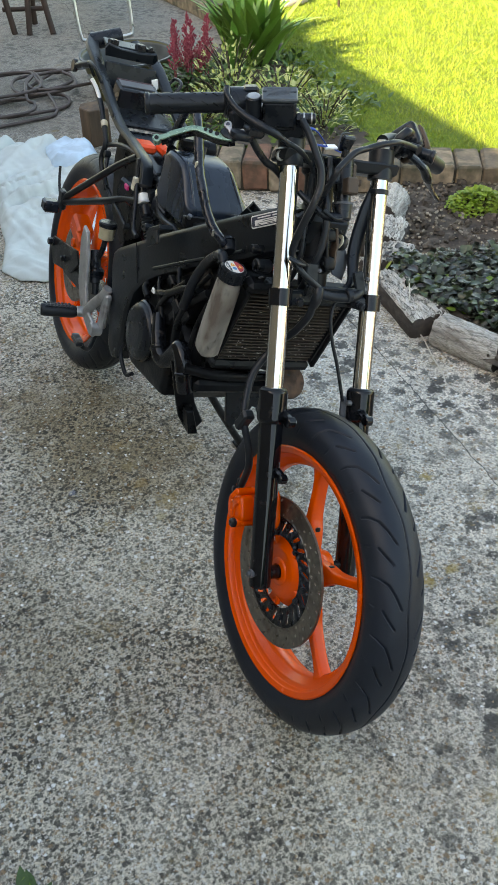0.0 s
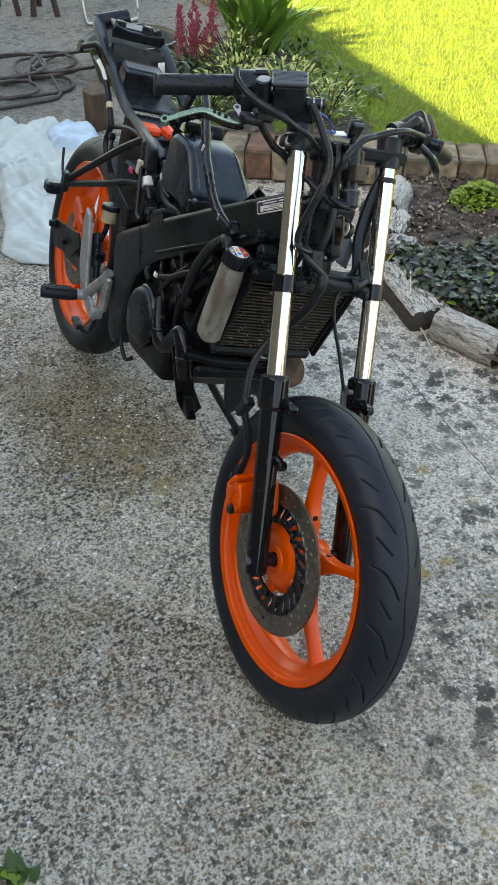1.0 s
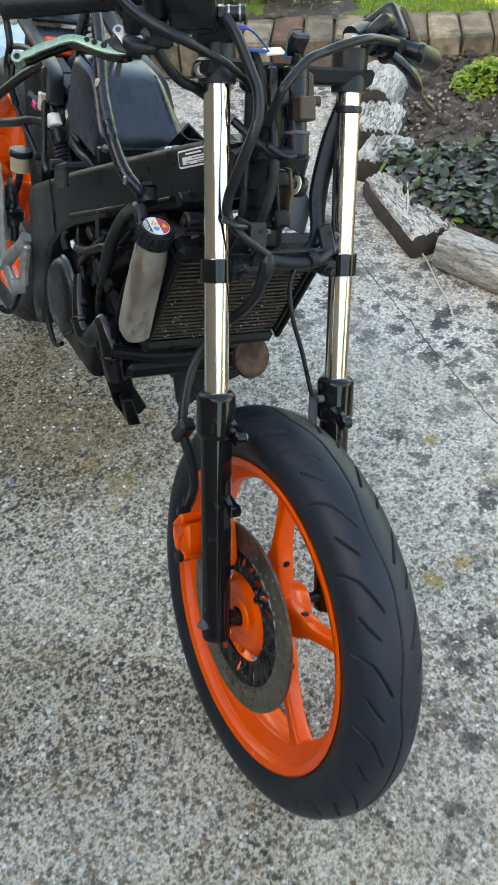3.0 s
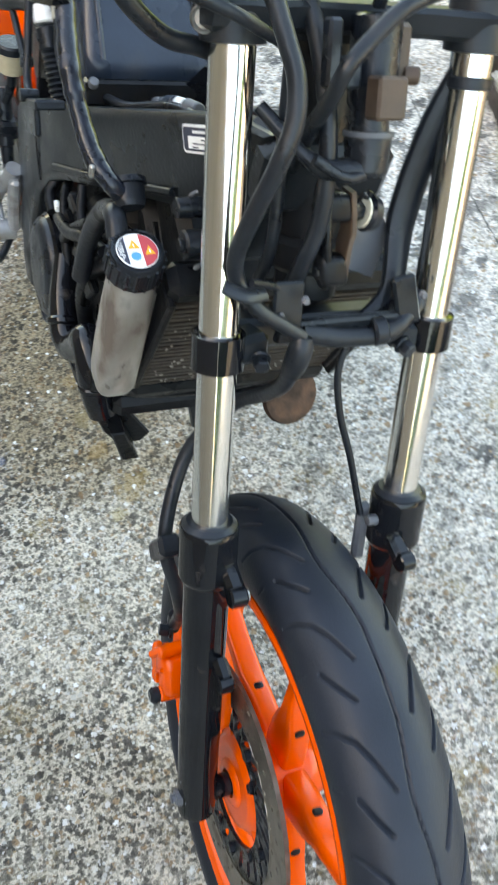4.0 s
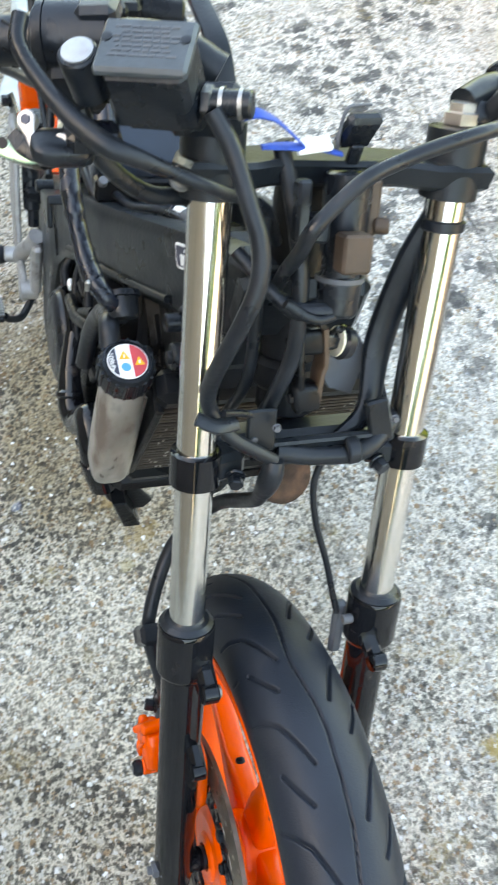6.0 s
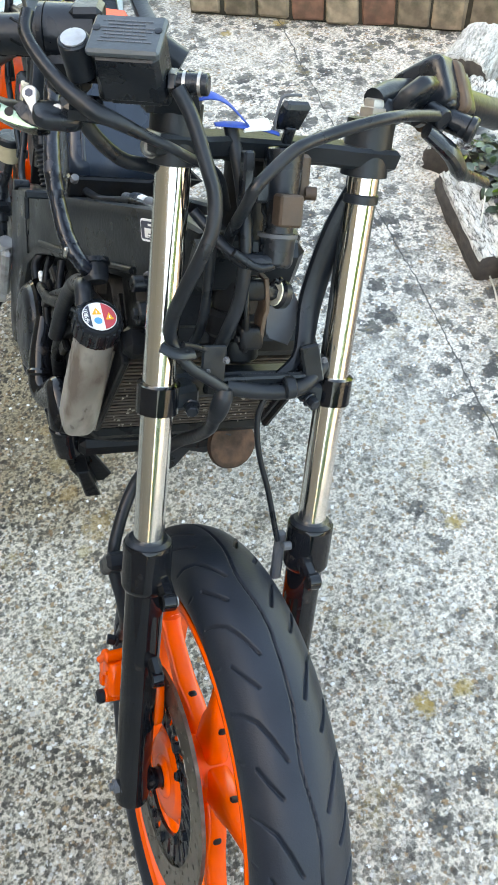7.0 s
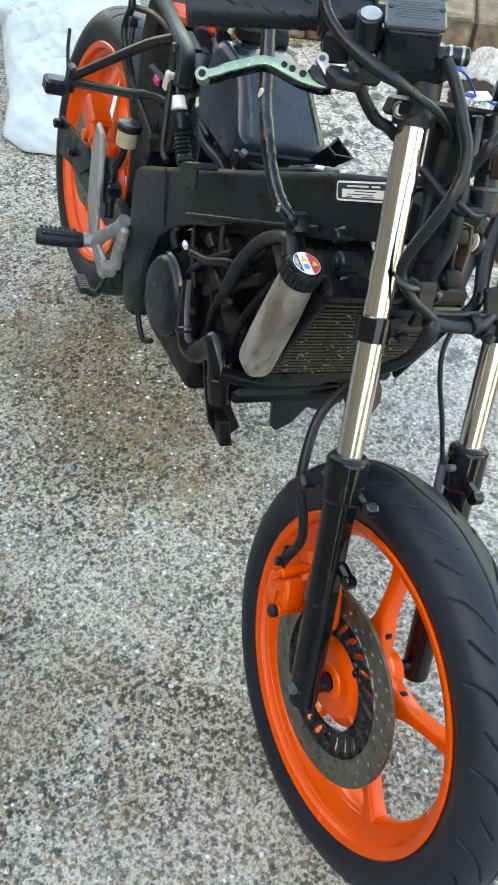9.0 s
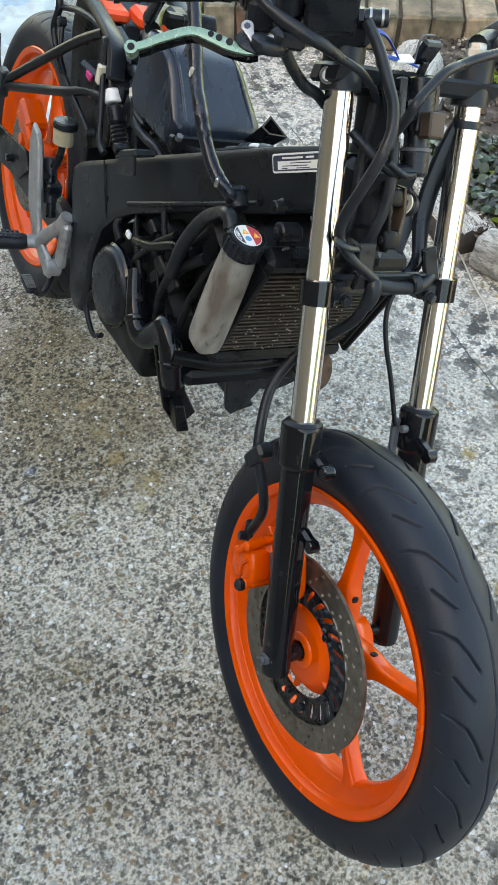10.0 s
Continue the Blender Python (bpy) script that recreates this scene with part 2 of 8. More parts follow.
def prism(outline, depth, o=(0, 0, 0), u=(1, 0, 0), v=(0, 1, 0), b=0.002, bend=None):
    """An outline in the plane of u and v, given a thickness along u x v, with chamfered rims. bend: moves the finished points."""
    p = A(outline)
    if np.sum(p[:, 0] * np.roll(p[:, 1], -1) - np.roll(p[:, 0], -1) * p[:, 1]) < 0:
        p = p[::-1]
    e1, e2 = p - np.roll(p, 1, 0), np.roll(p, -1, 0) - p
    n1 = np.stack([-e1[:, 1], e1[:, 0]], 1) / np.linalg.norm(e1, axis=1)[:, None]
    n2 = np.stack([-e2[:, 1], e2[:, 0]], 1) / np.linalg.norm(e2, axis=1)[:, None]
    nn = n1 + n2
    nn /= np.maximum(0.35, (nn * n1).sum(1))[:, None]
    ins = p + nn * b
    u, v = unit(u), unit(v)
    w = np.cross(u, v)
    rings = [(ins, 0), (p, b), (p, depth - b), (ins, depth)]
    vs = np.array([A(o) + q[0] * u + q[1] * v + h * w for ring, h in rings for q in ring])
    n = len(p)
    fs = [(i * n + k, i * n + (k + 1) % n, (i + 1) * n + (k + 1) % n, (i + 1) * n + k) for i in range(3) for k in range(n)]
    fs += [tuple(range(n))[::-1], tuple(3 * n + k for k in range(n))]
    if bend:
        vs = np.array([bend(q) for q in vs])
    return vs, fs


def pillow(outline, x0, x1, r, steps=5):
    """An outline of (y, z) rows given a width along x, with its rims rounded by r."""
    p = smooth_path(np.c_[np.vstack([outline, outline[:1]]), np.zeros(len(outline) + 1)], 5)[:-1, :2]
    c = p.mean(0)
    d = np.linalg.norm(p - c, axis=1)[:, None]
    rings = []
    for s, e in ((x0, 1), (x1, -1)):
        rs = [(s + e * r * (1 - math.sin(a)), r * (1 - math.cos(a))) for a in np.linspace(math.pi / 2, 0, steps)]
        rings += rs if e > 0 else rs[::-1]
    n, vs = len(p), []
    for x, ins in rings:
        vs += [(x, *(c + (q - c) * (1 - ins / k))) for q, k in zip(p, d[:, 0])]
    fs = [(i * n + k, i * n + (k + 1) % n, (i + 1) * n + (k + 1) % n, (i + 1) * n + k) for i in range(len(rings) - 1) for k in range(n)]
    m = (len(rings) - 1) * n
    a, b = len(vs), len(vs) + 1
    vs += [(rings[0][0], *c), (rings[-1][0], *c)]
    fs += [(a, (k + 1) % n, k) for k in range(n)] + [(b, m + k, m + (k + 1) % n) for k in range(n)]
    return np.array(vs), fs


def ball(center, radii, nu=16, nv=10, power=1.0, rot=None):
    """An ellipsoid; power under 1 makes it boxier."""
    sp = lambda x: math.copysign(abs(x) ** power, x)
    vs = []
    for j in range(nv + 1):
        th = math.pi * j / nv
        for i in range(nu):
            ph = 2 * math.pi * i / nu
            vs.append((sp(math.sin(th)) * sp(math.cos(ph)), sp(math.sin(th)) * sp(math.sin(ph)), sp(math.cos(th))))
    vs = A(vs) * A(radii)
    if rot is not None:
        vs = vs @ np.array([unit(r) for r in rot])
    fs = [(j * nu + i, (j + 1) * nu + i, (j + 1) * nu + (i + 1) % nu, j * nu + (i + 1) % nu) for j in range(nv) for i in range(nu)]
    return vs + A(center), fs


def mesh_ob(name, geo, material, sharp=32):
    me = bpy.data.meshes.new(name)
    me.from_pydata([tuple(v) for v in geo[0]], [], geo[1])
    bm = bmesh.new()
    bm.from_mesh(me)
    bmesh.ops.remove_doubles(bm, verts=bm.verts, dist=1e-6)
    bmesh.ops.recalc_face_normals(bm, faces=bm.faces)
    bm.to_mesh(me)
    bm.free()
    me.shade_smooth()
    me.set_sharp_from_angle(angle=radians(sharp))
    me.materials.append(material)
    return new(name, me)


def part(name, geo, material, parent, label="", sharp=32):
    """One mesh under a thing or under a part; it shares the thing's coordinates."""
    ob = mesh_ob(name, geo, M[material] if isinstance(material, str) else material, sharp)
    ob.parent = parent
    return tagged(ob, label) if label else ob


def thing(name, geo, material, label, category, group="", kind="", sharp=32):
    return tagged(mesh_ob(name, geo, M[material] if isinstance(material, str) else material, sharp), label, category, group, kind)

# ---- the place: ground, wall, lawn ----
def noise_tex(nt, vec, sc, detail=3.0, rough=0.55):
    n = nt.nodes.new("ShaderNodeTexNoise")
    n.inputs["Scale"].default_value, n.inputs["Detail"].default_value, n.inputs["Roughness"].default_value = sc, detail, rough
    nt.links.new(vec, n.inputs["Vector"])
    return n


def remap(nt, src, lo, hi, a=0.0, c=1.0):
    r = nt.nodes.new("ShaderNodeMapRange")
    r.inputs[1].default_value, r.inputs[2].default_value, r.inputs[3].default_value, r.inputs[4].default_value = lo, hi, a, c
    nt.links.new(src, r.inputs[0])
    return r.outputs[0]


def blend(nt, fac, a, c, kind="MIX"):
    m = nt.nodes.new("ShaderNodeMix")
    m.data_type, m.blend_type = "RGBA", kind
    for i, s in ((0, fac), (6, a), (7, c)):
        if hasattr(s, "is_output"):
            nt.links.new(s, m.inputs[i])
        else:
            m.inputs[i].default_value = s if i == 0 else (*s, 1)
    return m.outputs[2]


def mul(nt, a, c, op="MULTIPLY"):
    m = nt.nodes.new("ShaderNodeMath")
    m.operation = op
    for i, s in ((0, a), (1, c)):
        if hasattr(s, "is_output"):
            nt.links.new(s, m.inputs[i])
        else:
            m.inputs[i].default_value = s
    return m.outputs[0]


CRACK = (1.0, -0.079, 0.671)          # the crack runs where CRACK[0] x + CRACK[1] y = CRACK[2]


def concrete_material():
    """Weathered exposed-aggregate concrete: grey cement, dark and pale grains, black lichen spots, ochre stains, damp dark areas."""
    m = bpy.data.materials.new("weathered_concrete")
    m.use_nodes = True
    nt = m.node_tree
    bs = nt.nodes["Principled BSDF"]
    vec = nt.nodes.new("ShaderNodeTexCoord").outputs["Object"]

    def vor(sc, rand=1.0, src=None):
        v = nt.nodes.new("ShaderNodeTexVoronoi")
        v.inputs["Scale"].default_value, v.inputs["Randomness"].default_value = sc, rand
        nt.links.new(src or vec, v.inputs["Vector"])
        return v

    # wobble the grain pattern so that the stones are not regular cells
    wob = noise_tex(nt, vec, 170, 5, 0.8)
    va = nt.nodes.new("ShaderNodeVectorMath")
    va.operation = "MULTIPLY_ADD"
    nt.links.new(wob.outputs["Color"], va.inputs[0])
    va.inputs[1].default_value = (0.016, 0.016, 0.0)
    nt.links.new(vec, va.inputs[2])
    wv = va.outputs[0]
    vb = nt.nodes.new("ShaderNodeVectorMath")
    vb.operation = "MULTIPLY_ADD"
    nt.links.new(noise_tex(nt, vec, 55, 4, 0.7).outputs["Color"], vb.inputs[0])
    vb.inputs[1].default_value = (0.050, 0.050, 0.0)
    nt.links.new(wv, vb.inputs[2])
    wl = vb.outputs[0]
    big, mid, fine, grit = noise_tex(nt, vec, 1.1, 4), noise_tex(nt, vec, 9, 5), noise_tex(nt, vec, 75, 4, 0.65), noise_tex(nt, vec, 280, 3, 0.7)
    sep = nt.nodes.new("ShaderNodeSeparateXYZ")
    nt.links.new(vec, sep.inputs[0])
    edge = mul(nt, sep.outputs[0], mul(nt, mul(nt, big.outputs[0], -0.5, "ADD"), 1.3), "ADD")
    east = remap(nt, edge, -0.05, 0.55)                   # the side of the drive away from the house is paler, with more lichen
    base = blend(nt, east, (0.80, 0.715, 0.58), (0.93, 0.855, 0.735))
    base = blend(nt, mul(nt, remap(nt, noise_tex(nt, vec, 190, 4, 0.7).outputs[0], 0.46, 0.55, 0.0, 0.60), remap(nt, east, 0, 1, 1.0, 0.7)), base, (0.22, 0.205, 0.17))
    base = blend(nt, remap(nt, mid.outputs[0], 0.35, 0.68, 0.0, 0.30), base, (0.28, 0.255, 0.205))
    worn = remap(nt, noise_tex(nt, vec, 4.0, 5).outputs[0], 0.36, 0.62, 0.56, 0.98)
    worn = mul(nt, worn, remap(nt, east, 0, 1, 1.0, 0.6))
    crowd = remap(nt, noise_tex(nt, vec, 11, 4, 0.6).outputs[0], 0.35, 0.65, 0.66, 0.48)
    g1, g2, g3 = vor(104, 1, wv), vor(158, 1, wv), vor(60, 1, wv)

    def grains(g, lo, hi, r0, r1):
        """Those cells of a pattern whose random value lies between lo and hi, cut down to rounded stones."""
        pick = mul(nt, mul(nt, g.outputs["Color"], lo, "GREATER_THAN"), mul(nt, g.outputs["Color"], hi, "LESS_THAN"))
        return mul(nt, pick, remap(nt, g.outputs["Distance"], r0, r1))
    base = blend(nt, mul(nt, grains(g2, crowd, 1.1, 0.66, 0.42), mul(nt, worn, 0.8)), base, (0.050, 0.045, 0.037))
    base = blend(nt, mul(nt, grains(g1, crowd, 1.1, 0.62, 0.42), mul(nt, worn, 0.88)), base, (0.040, 0.037, 0.032))
    base = blend(nt, mul(nt, grains(g1, -0.1, 0.22, 0.50, 0.38), 0.75), base, (0.60, 0.575, 0.52))
    base = blend(nt, mul(nt, grains(g2, 0.08, 0.24, 0.55, 0.40), 0.8), base, (0.30, 0.19, 0.105))
    base = blend(nt, mul(nt, grains(g3, 0.60, 0.79, 0.42, 0.33), mul(nt, worn, 0.92)), base, (0.055, 0.052, 0.047))
    base = blend(nt, mul(nt, grains(g3, 0.28, 0.36, 0.36, 0.28), 0.85), base, (0.34, 0.215, 0.115))
    g4 = vor(205, 1, vec)
    base = blend(nt, mul(nt, grains(g4, 0.66, 1.1, 0.55, 0.40), mul(nt, worn, 0.75)), base, (0.07, 0.065, 0.057))
    base = blend(nt, mul(nt, grains(g4, -0.1, 0.20, 0.55, 0.40), 0.7), base, (0.74, 0.72, 0.67))
    pale = grains(g3, 0.42, 0.51, 0.30, 0.22)
    base = blend(nt, mul(nt, pale, 0.95), base, (0.84, 0.83, 0.80))
    patch = remap(nt, noise_tex(nt, vec, 2.4, 4).outputs[0], 0.40, 0.54)
    l1, l2, l3 = vor(34, 1, wl), vor(17, 1, wl), vor(7.5, 1, wl)
    rag = remap(nt, fine.outputs[0], 0.3, 0.7, 0.75, 1.5)

    def spots(l, lo, hi, r0, r1):
        pick = mul(nt, mul(nt, l.outputs["Color"], lo, "GREATER_THAN"), mul(nt, l.outputs["Color"], hi, "LESS_THAN"))
        return mul(nt, pick, remap(nt, mul(nt, l.outputs["Distance"], rag), r0, r1))
    base = blend(nt, mul(nt, mul(nt, spots(l1, 0.34, 1.1, 0.54, 0.45), remap(nt, patch, 0, 1, 0.15, 1.0)), mul(nt, remap(nt, edge, 0.12, 0.55), 0.85)), base, (0.095, 0.094, 0.090))
    base = blend(nt, mul(nt, mul(nt, spots(l2, 0.44, 1.1, 0.46, 0.37), remap(nt, patch, 0, 1, 0.4, 1.0)), mul(nt, remap(nt, edge, 0.10, 0.4), 0.9)), base, (0.068, 0.067, 0.062))
    base = blend(nt, mul(nt, spots(l3, 0.62, 0.86, 0.20, 0.10), mul(nt, remap(nt, edge, 0.0, 0.25), 0.75)), base, (0.40, 0.27, 0.065))
    och = mul(nt, remap(nt, noise_tex(nt, vec, 6.5, 7, 0.7).outputs[0], 0.575, 0.66), remap(nt, fine.outputs[0], 0.40, 0.6))
    base = blend(nt, mul(nt, och, 0.7), base, (0.30, 0.215, 0.075))
    damp = remap(nt, noise_tex(nt, vec, 1.7, 7, 0.66).outputs[0], 0.46, 0.64)
    base = blend(nt, mul(nt, damp, remap(nt, east, 0, 1, 0.55, 0.20)), base, (0.48, 0.42, 0.33), "MULTIPLY")
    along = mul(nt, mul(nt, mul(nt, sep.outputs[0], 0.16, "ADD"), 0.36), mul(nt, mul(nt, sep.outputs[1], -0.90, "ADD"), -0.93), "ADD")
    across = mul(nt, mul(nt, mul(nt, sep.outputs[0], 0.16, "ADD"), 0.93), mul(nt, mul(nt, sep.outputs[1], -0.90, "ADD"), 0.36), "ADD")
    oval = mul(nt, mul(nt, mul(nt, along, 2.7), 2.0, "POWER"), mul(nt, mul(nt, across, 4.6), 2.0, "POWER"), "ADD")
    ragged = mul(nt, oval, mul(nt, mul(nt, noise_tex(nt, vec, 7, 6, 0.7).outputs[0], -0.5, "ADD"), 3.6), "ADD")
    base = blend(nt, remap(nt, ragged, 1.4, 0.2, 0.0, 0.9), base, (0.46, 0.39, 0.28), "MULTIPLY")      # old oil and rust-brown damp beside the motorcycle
    for sx, sy, size, tone in ((-0.071, 0.580, 0.036, (0.33, 0.215, 0.06)), (-0.114, 0.670, 0.022, (0.34, 0.20, 0.05)), (-0.108, 0.533, 0.016, (0.34, 0.26, 0.07)), (-0.119, 0.745, 0.026, (0.30, 0.22, 0.09)), (-0.119, 0.840, 0.022, (0.33, 0.20, 0.06)), (-0.280, 0.712, 0.012, (0.16, 0.22, 0.36))):
        gap = mul(nt, mul(nt, mul(nt, mul(nt, sep.outputs[0], -sx, "ADD"), 2.0, "POWER"), mul(nt, mul(nt, sep.outputs[1], -sy, "ADD"), 2.0, "POWER"), "ADD"), 0.5, "POWER")
        gap = mul(nt, gap, mul(nt, mul(nt, fine.outputs[0], -0.5, "ADD"), size * 2.6), "ADD")
        base = blend(nt, remap(nt, gap, size, size * 0.5, 0.0, 0.40 + 10 * max(0, size - 0.026)), base, tone)                          # lichen and drips of paint
    g5, g6 = vor(142, 1, wv), vor(78, 1, wv)                # clean stones and black grains that stand out of the damp parts too
    base = blend(nt, mul(nt, grains(g5, 0.72, 1.1, 0.55, 0.40), mul(nt, worn, 0.7)), base, (0.045, 0.041, 0.035))
    base = blend(nt, mul(nt, grains(g5, -0.1, 0.17, 0.46, 0.34), 0.75), base, (0.66, 0.61, 0.53))
    base = blend(nt, mul(nt, grains(g5, 0.20, 0.26, 0.46, 0.34), 0.7), base, (0.42, 0.29, 0.17))
    base = blend(nt, mul(nt, grains(g6, 0.40, 0.45, 0.30, 0.22), 0.95), base, (0.87, 0.86, 0.83))
    far = remap(nt, mul(nt, sep.outputs[1], mul(nt, big.outputs[0], 1.6), "ADD"), 2.9, 4.3, 0.0, 0.74)   # the drive turns darker towards the garden
    base = blend(nt, far, base, (0.125, 0.118, 0.104))
    # a fine crack across the pale side
    run = mul(nt, mul(nt, sep.outputs[0], CRACK[0]), mul(nt, sep.outputs[1], CRACK[1]), "ADD")
    off = mul(nt, mul(nt, run, -CRACK[2], "ADD"), mul(nt, mul(nt, noise_tex(nt, vec, 14, 4).outputs[0], -0.5, "ADD"), 0.03), "ADD")
    line = mul(nt, remap(nt, mul(nt, off, 0.0, "ABSOLUTE"), 0.0022, 0.0010), remap(nt, edge, 0.25, 0.4))
    base = blend(nt, mul(nt, line, 0.85), base, (0.06, 0.058, 0.052))
    nt.links.new(base, bs.inputs["Base Color"])
    bs.inputs["Roughness"].default_value = 0.85
    bs.inputs["Specular IOR Level"].default_value = 0.35
    h = mul(nt, mul(nt, fine.outputs[0], 0.9), mul(nt, grit.outputs[0], 0.6), "ADD")
    h = mul(nt, h, mul(nt, g1.outputs["Distance"], -0.9), "ADD")
    h = mul(nt, h, mul(nt, pale, 0.5), "ADD")
    bp = nt.nodes.new("ShaderNodeBump")
    bp.inputs["Strength"].default_value, bp.inputs["Distance"].default_value = 0.9, 0.005
    nt.links.new(h, bp.inputs["Height"])
    nt.links.new(bp.outputs[0], bs.inputs["Normal"])
    return m


def leaf_material(name, tones, rough=0.42, vein=0.35):
    """Leaves whose tone differs from one to the next."""
    m = bpy.data.materials.new(name)
    m.use_nodes = True
    nt = m.node_tree
    bs = nt.nodes["Principled BSDF"]
    rnd = nt.nodes.new("ShaderNodeNewGeometry").outputs["Random Per Island"]
    cr = nt.nodes.new("ShaderNodeValToRGB")
    cr.color_ramp.elements[0].color, cr.color_ramp.elements[1].color = (*tones[0], 1), (*tones[-1], 1)
    for i, c in enumerate(tones[1:-1]):
        cr.color_ramp.elements.new((i + 1) / (len(tones) - 1)).color = (*c, 1)
    nt.links.new(rnd, cr.inputs[0])
    co = nt.nodes.new("ShaderNodeTexCoord").outputs["Object"]
    mott = noise_tex(nt, co, 130, 3, 0.6)
    col = blend(nt, remap(nt, mott.outputs[0], 0.35, 0.65, 0.0, vein), cr.outputs[0], tuple(0.45 * q for q in tones[0]))
    nt.links.new(col, bs.inputs["Base Color"])
    bs.inputs["Roughness"].default_value = rough
    bs.inputs["Specular IOR Level"].default_value = 0.4
    bp = nt.nodes.new("ShaderNodeBump")
    bp.inputs["Strength"].default_value, bp.inputs["Distance"].default_value = 0.5, 0.002
    nt.links.new(mott.outputs[0], bp.inputs["Height"])
    nt.links.new(bp.outputs[0], bs.inputs["Normal"])
    return m


M["concrete"] = concrete_material()
M["lawn"] = mat("turf", (0.085, 0.135, 0.012), 0.9, var=0.5, scale=9, bump=0.8, bscale=120, dirt=(0.10, 0.12, 0.03), dirt_scale=3.0, dirt_amt=0.2)
M["blade"] = leaf_material("grass_blade", ((0.12, 0.20, 0.012), (0.19, 0.27, 0.018), (0.25, 0.30, 0.03), (0.15, 0.23, 0.015), (0.30, 0.33, 0.06)), 0.6, 0.0)
M["soil"] = mat("dark_soil", (0.050, 0.039, 0.030), 0.95, var=0.45, scale=30, bump=0.9, bscale=120, dirt=(0.16, 0.135, 0.105), dirt_scale=25, dirt_amt=0.34)
M["brick"] = mat("mossy_paver", (0.215, 0.165, 0.112), 0.9, var=0.4, scale=26, bump=0.8, bscale=140, dirt=(0.060, 0.058, 0.036), dirt_scale=16, dirt_amt=0.50, per_object=0.35)
M["redbrick"] = mat("red_paver", (0.19, 0.098, 0.064), 0.9, var=0.4, scale=26, bump=0.8, bscale=140, dirt=(0.060, 0.050, 0.032), dirt_scale=16, dirt_amt=0.42, per_object=0.25)
M["mortar"] = mat("dirty_mortar", (0.055, 0.048, 0.034), 0.95, var=0.3, scale=40, bump=0.8, bscale=150)
M["render"] = mat("brown_house_brick", (0.15, 0.115, 0.088), 0.9, var=0.2, scale=4, bump=0.5, bscale=90)
M["tile"] = mat("brown_roof", (0.16, 0.09, 0.06), 0.85, var=0.3, scale=6, bump=0.5)
M["hedge"] = mat("hedge_leaf", (0.045, 0.085, 0.022), 0.7, var=0.5, scale=6, bump=0.8, bscale=30)


def sheet(x0, y0, x1, y1, n, z):
    xs, ys = np.linspace(x0, x1, n + 1), np.linspace(y0, y1, n + 1)
    vs = [(x, y, z) for y in ys for x in xs]
    return vs, [(j * (n + 1) + i, j * (n + 1) + i + 1, (j + 1) * (n + 1) + i + 1, (j + 1) * (n + 1) + i) for j in range(n) for i in range(n)]


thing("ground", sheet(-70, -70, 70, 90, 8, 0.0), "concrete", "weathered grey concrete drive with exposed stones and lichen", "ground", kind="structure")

# dwarf wall of pavers that holds the lawn; it runs from WA to WB2
WA, WB2, WTOP = A((0.60, 2.365)), A((3.90, 0.31)), 0.125
wd = (WB2 - WA) / np.linalg.norm(WB2 - WA)
wnrm = A((-wd[1], wd[0])) * (1 if -wd[1] > 0 else -1)          # towards the lawn
lawn_poly = [WA + wnrm * 0.20, WB2 + wnrm * 0.20, A((60, -30)), A((60, 80)), A((1.9, 80)), A((1.9, 5.45)), A((1.86, 4.3)), A((1.45, 3.7)), A((0.95, 3.2))]
thing("lawn", prism(lawn_poly, 0.12, (0, 0, -0.005), (1, 0, 0), (0, 1, 0), 0.003), "lawn", "bright green mown lawn behind the paver edging", "lawn", kind="structure")

# house beside the drive, out of view: it shades the drive and is mirrored in the chrome
house = tagged(new("house"), "plain brown house beside the drive", "house")
house.matrix_world = pose(-0.25, 0, 0, 0, 0, -3.9)
part("wall", box((-5.07, -2.0, 1.65), (5.2, 16.7, 3.3), None, 0.01), "render", house)
part("roof", prism([(-2.16, 3.33), (-5.0, 4.9), (-7.9, 3.33), (-7.9, 3.25), (-2.16, 3.25)], 17.1, (0, 6.45, 0), (1, 0, 0), (0, 0, 1), 0.02), "tile", house)
# made-up hedge behind the camera, out of view: a dark horizon for the chrome
thing("hedge", box((3.5, -9.0, 0.9), (12, 1.0, 1.8), None, 0.2), "hedge", "unseen dark hedge added behind the camera", "hedge")

# ---- the motorcycle: x to its left side, y to its rear, z up, from the front tyre's contact ----
AX = 0.296                     # height of both axles above the tyres' lowest points
bike = new("motorcycle")
turn = Matrix(((0.947462, 0.004851, 0.319832), (0.0, 0.999885, -0.015166), (-0.319869, 0.014369, 0.947353)))
bike.matrix_world = Matrix.Translation((0, 0, 0.283076)) @ turn.to_4x4() @ Matrix.Translation((0, 0, -AX))
tagged(bike, "stripped black sports motorcycle with orange wheels leaning on its side stand", "motorcycle")


def ring_geo(profile, cy, cz, seg=96):
    """A closed section of (x, radius) rows turned about a wheel's axle."""
    return lathe([(x, r) for x, r in profile], (0, cy, cz), (1, 0, 0), seg, close=True)


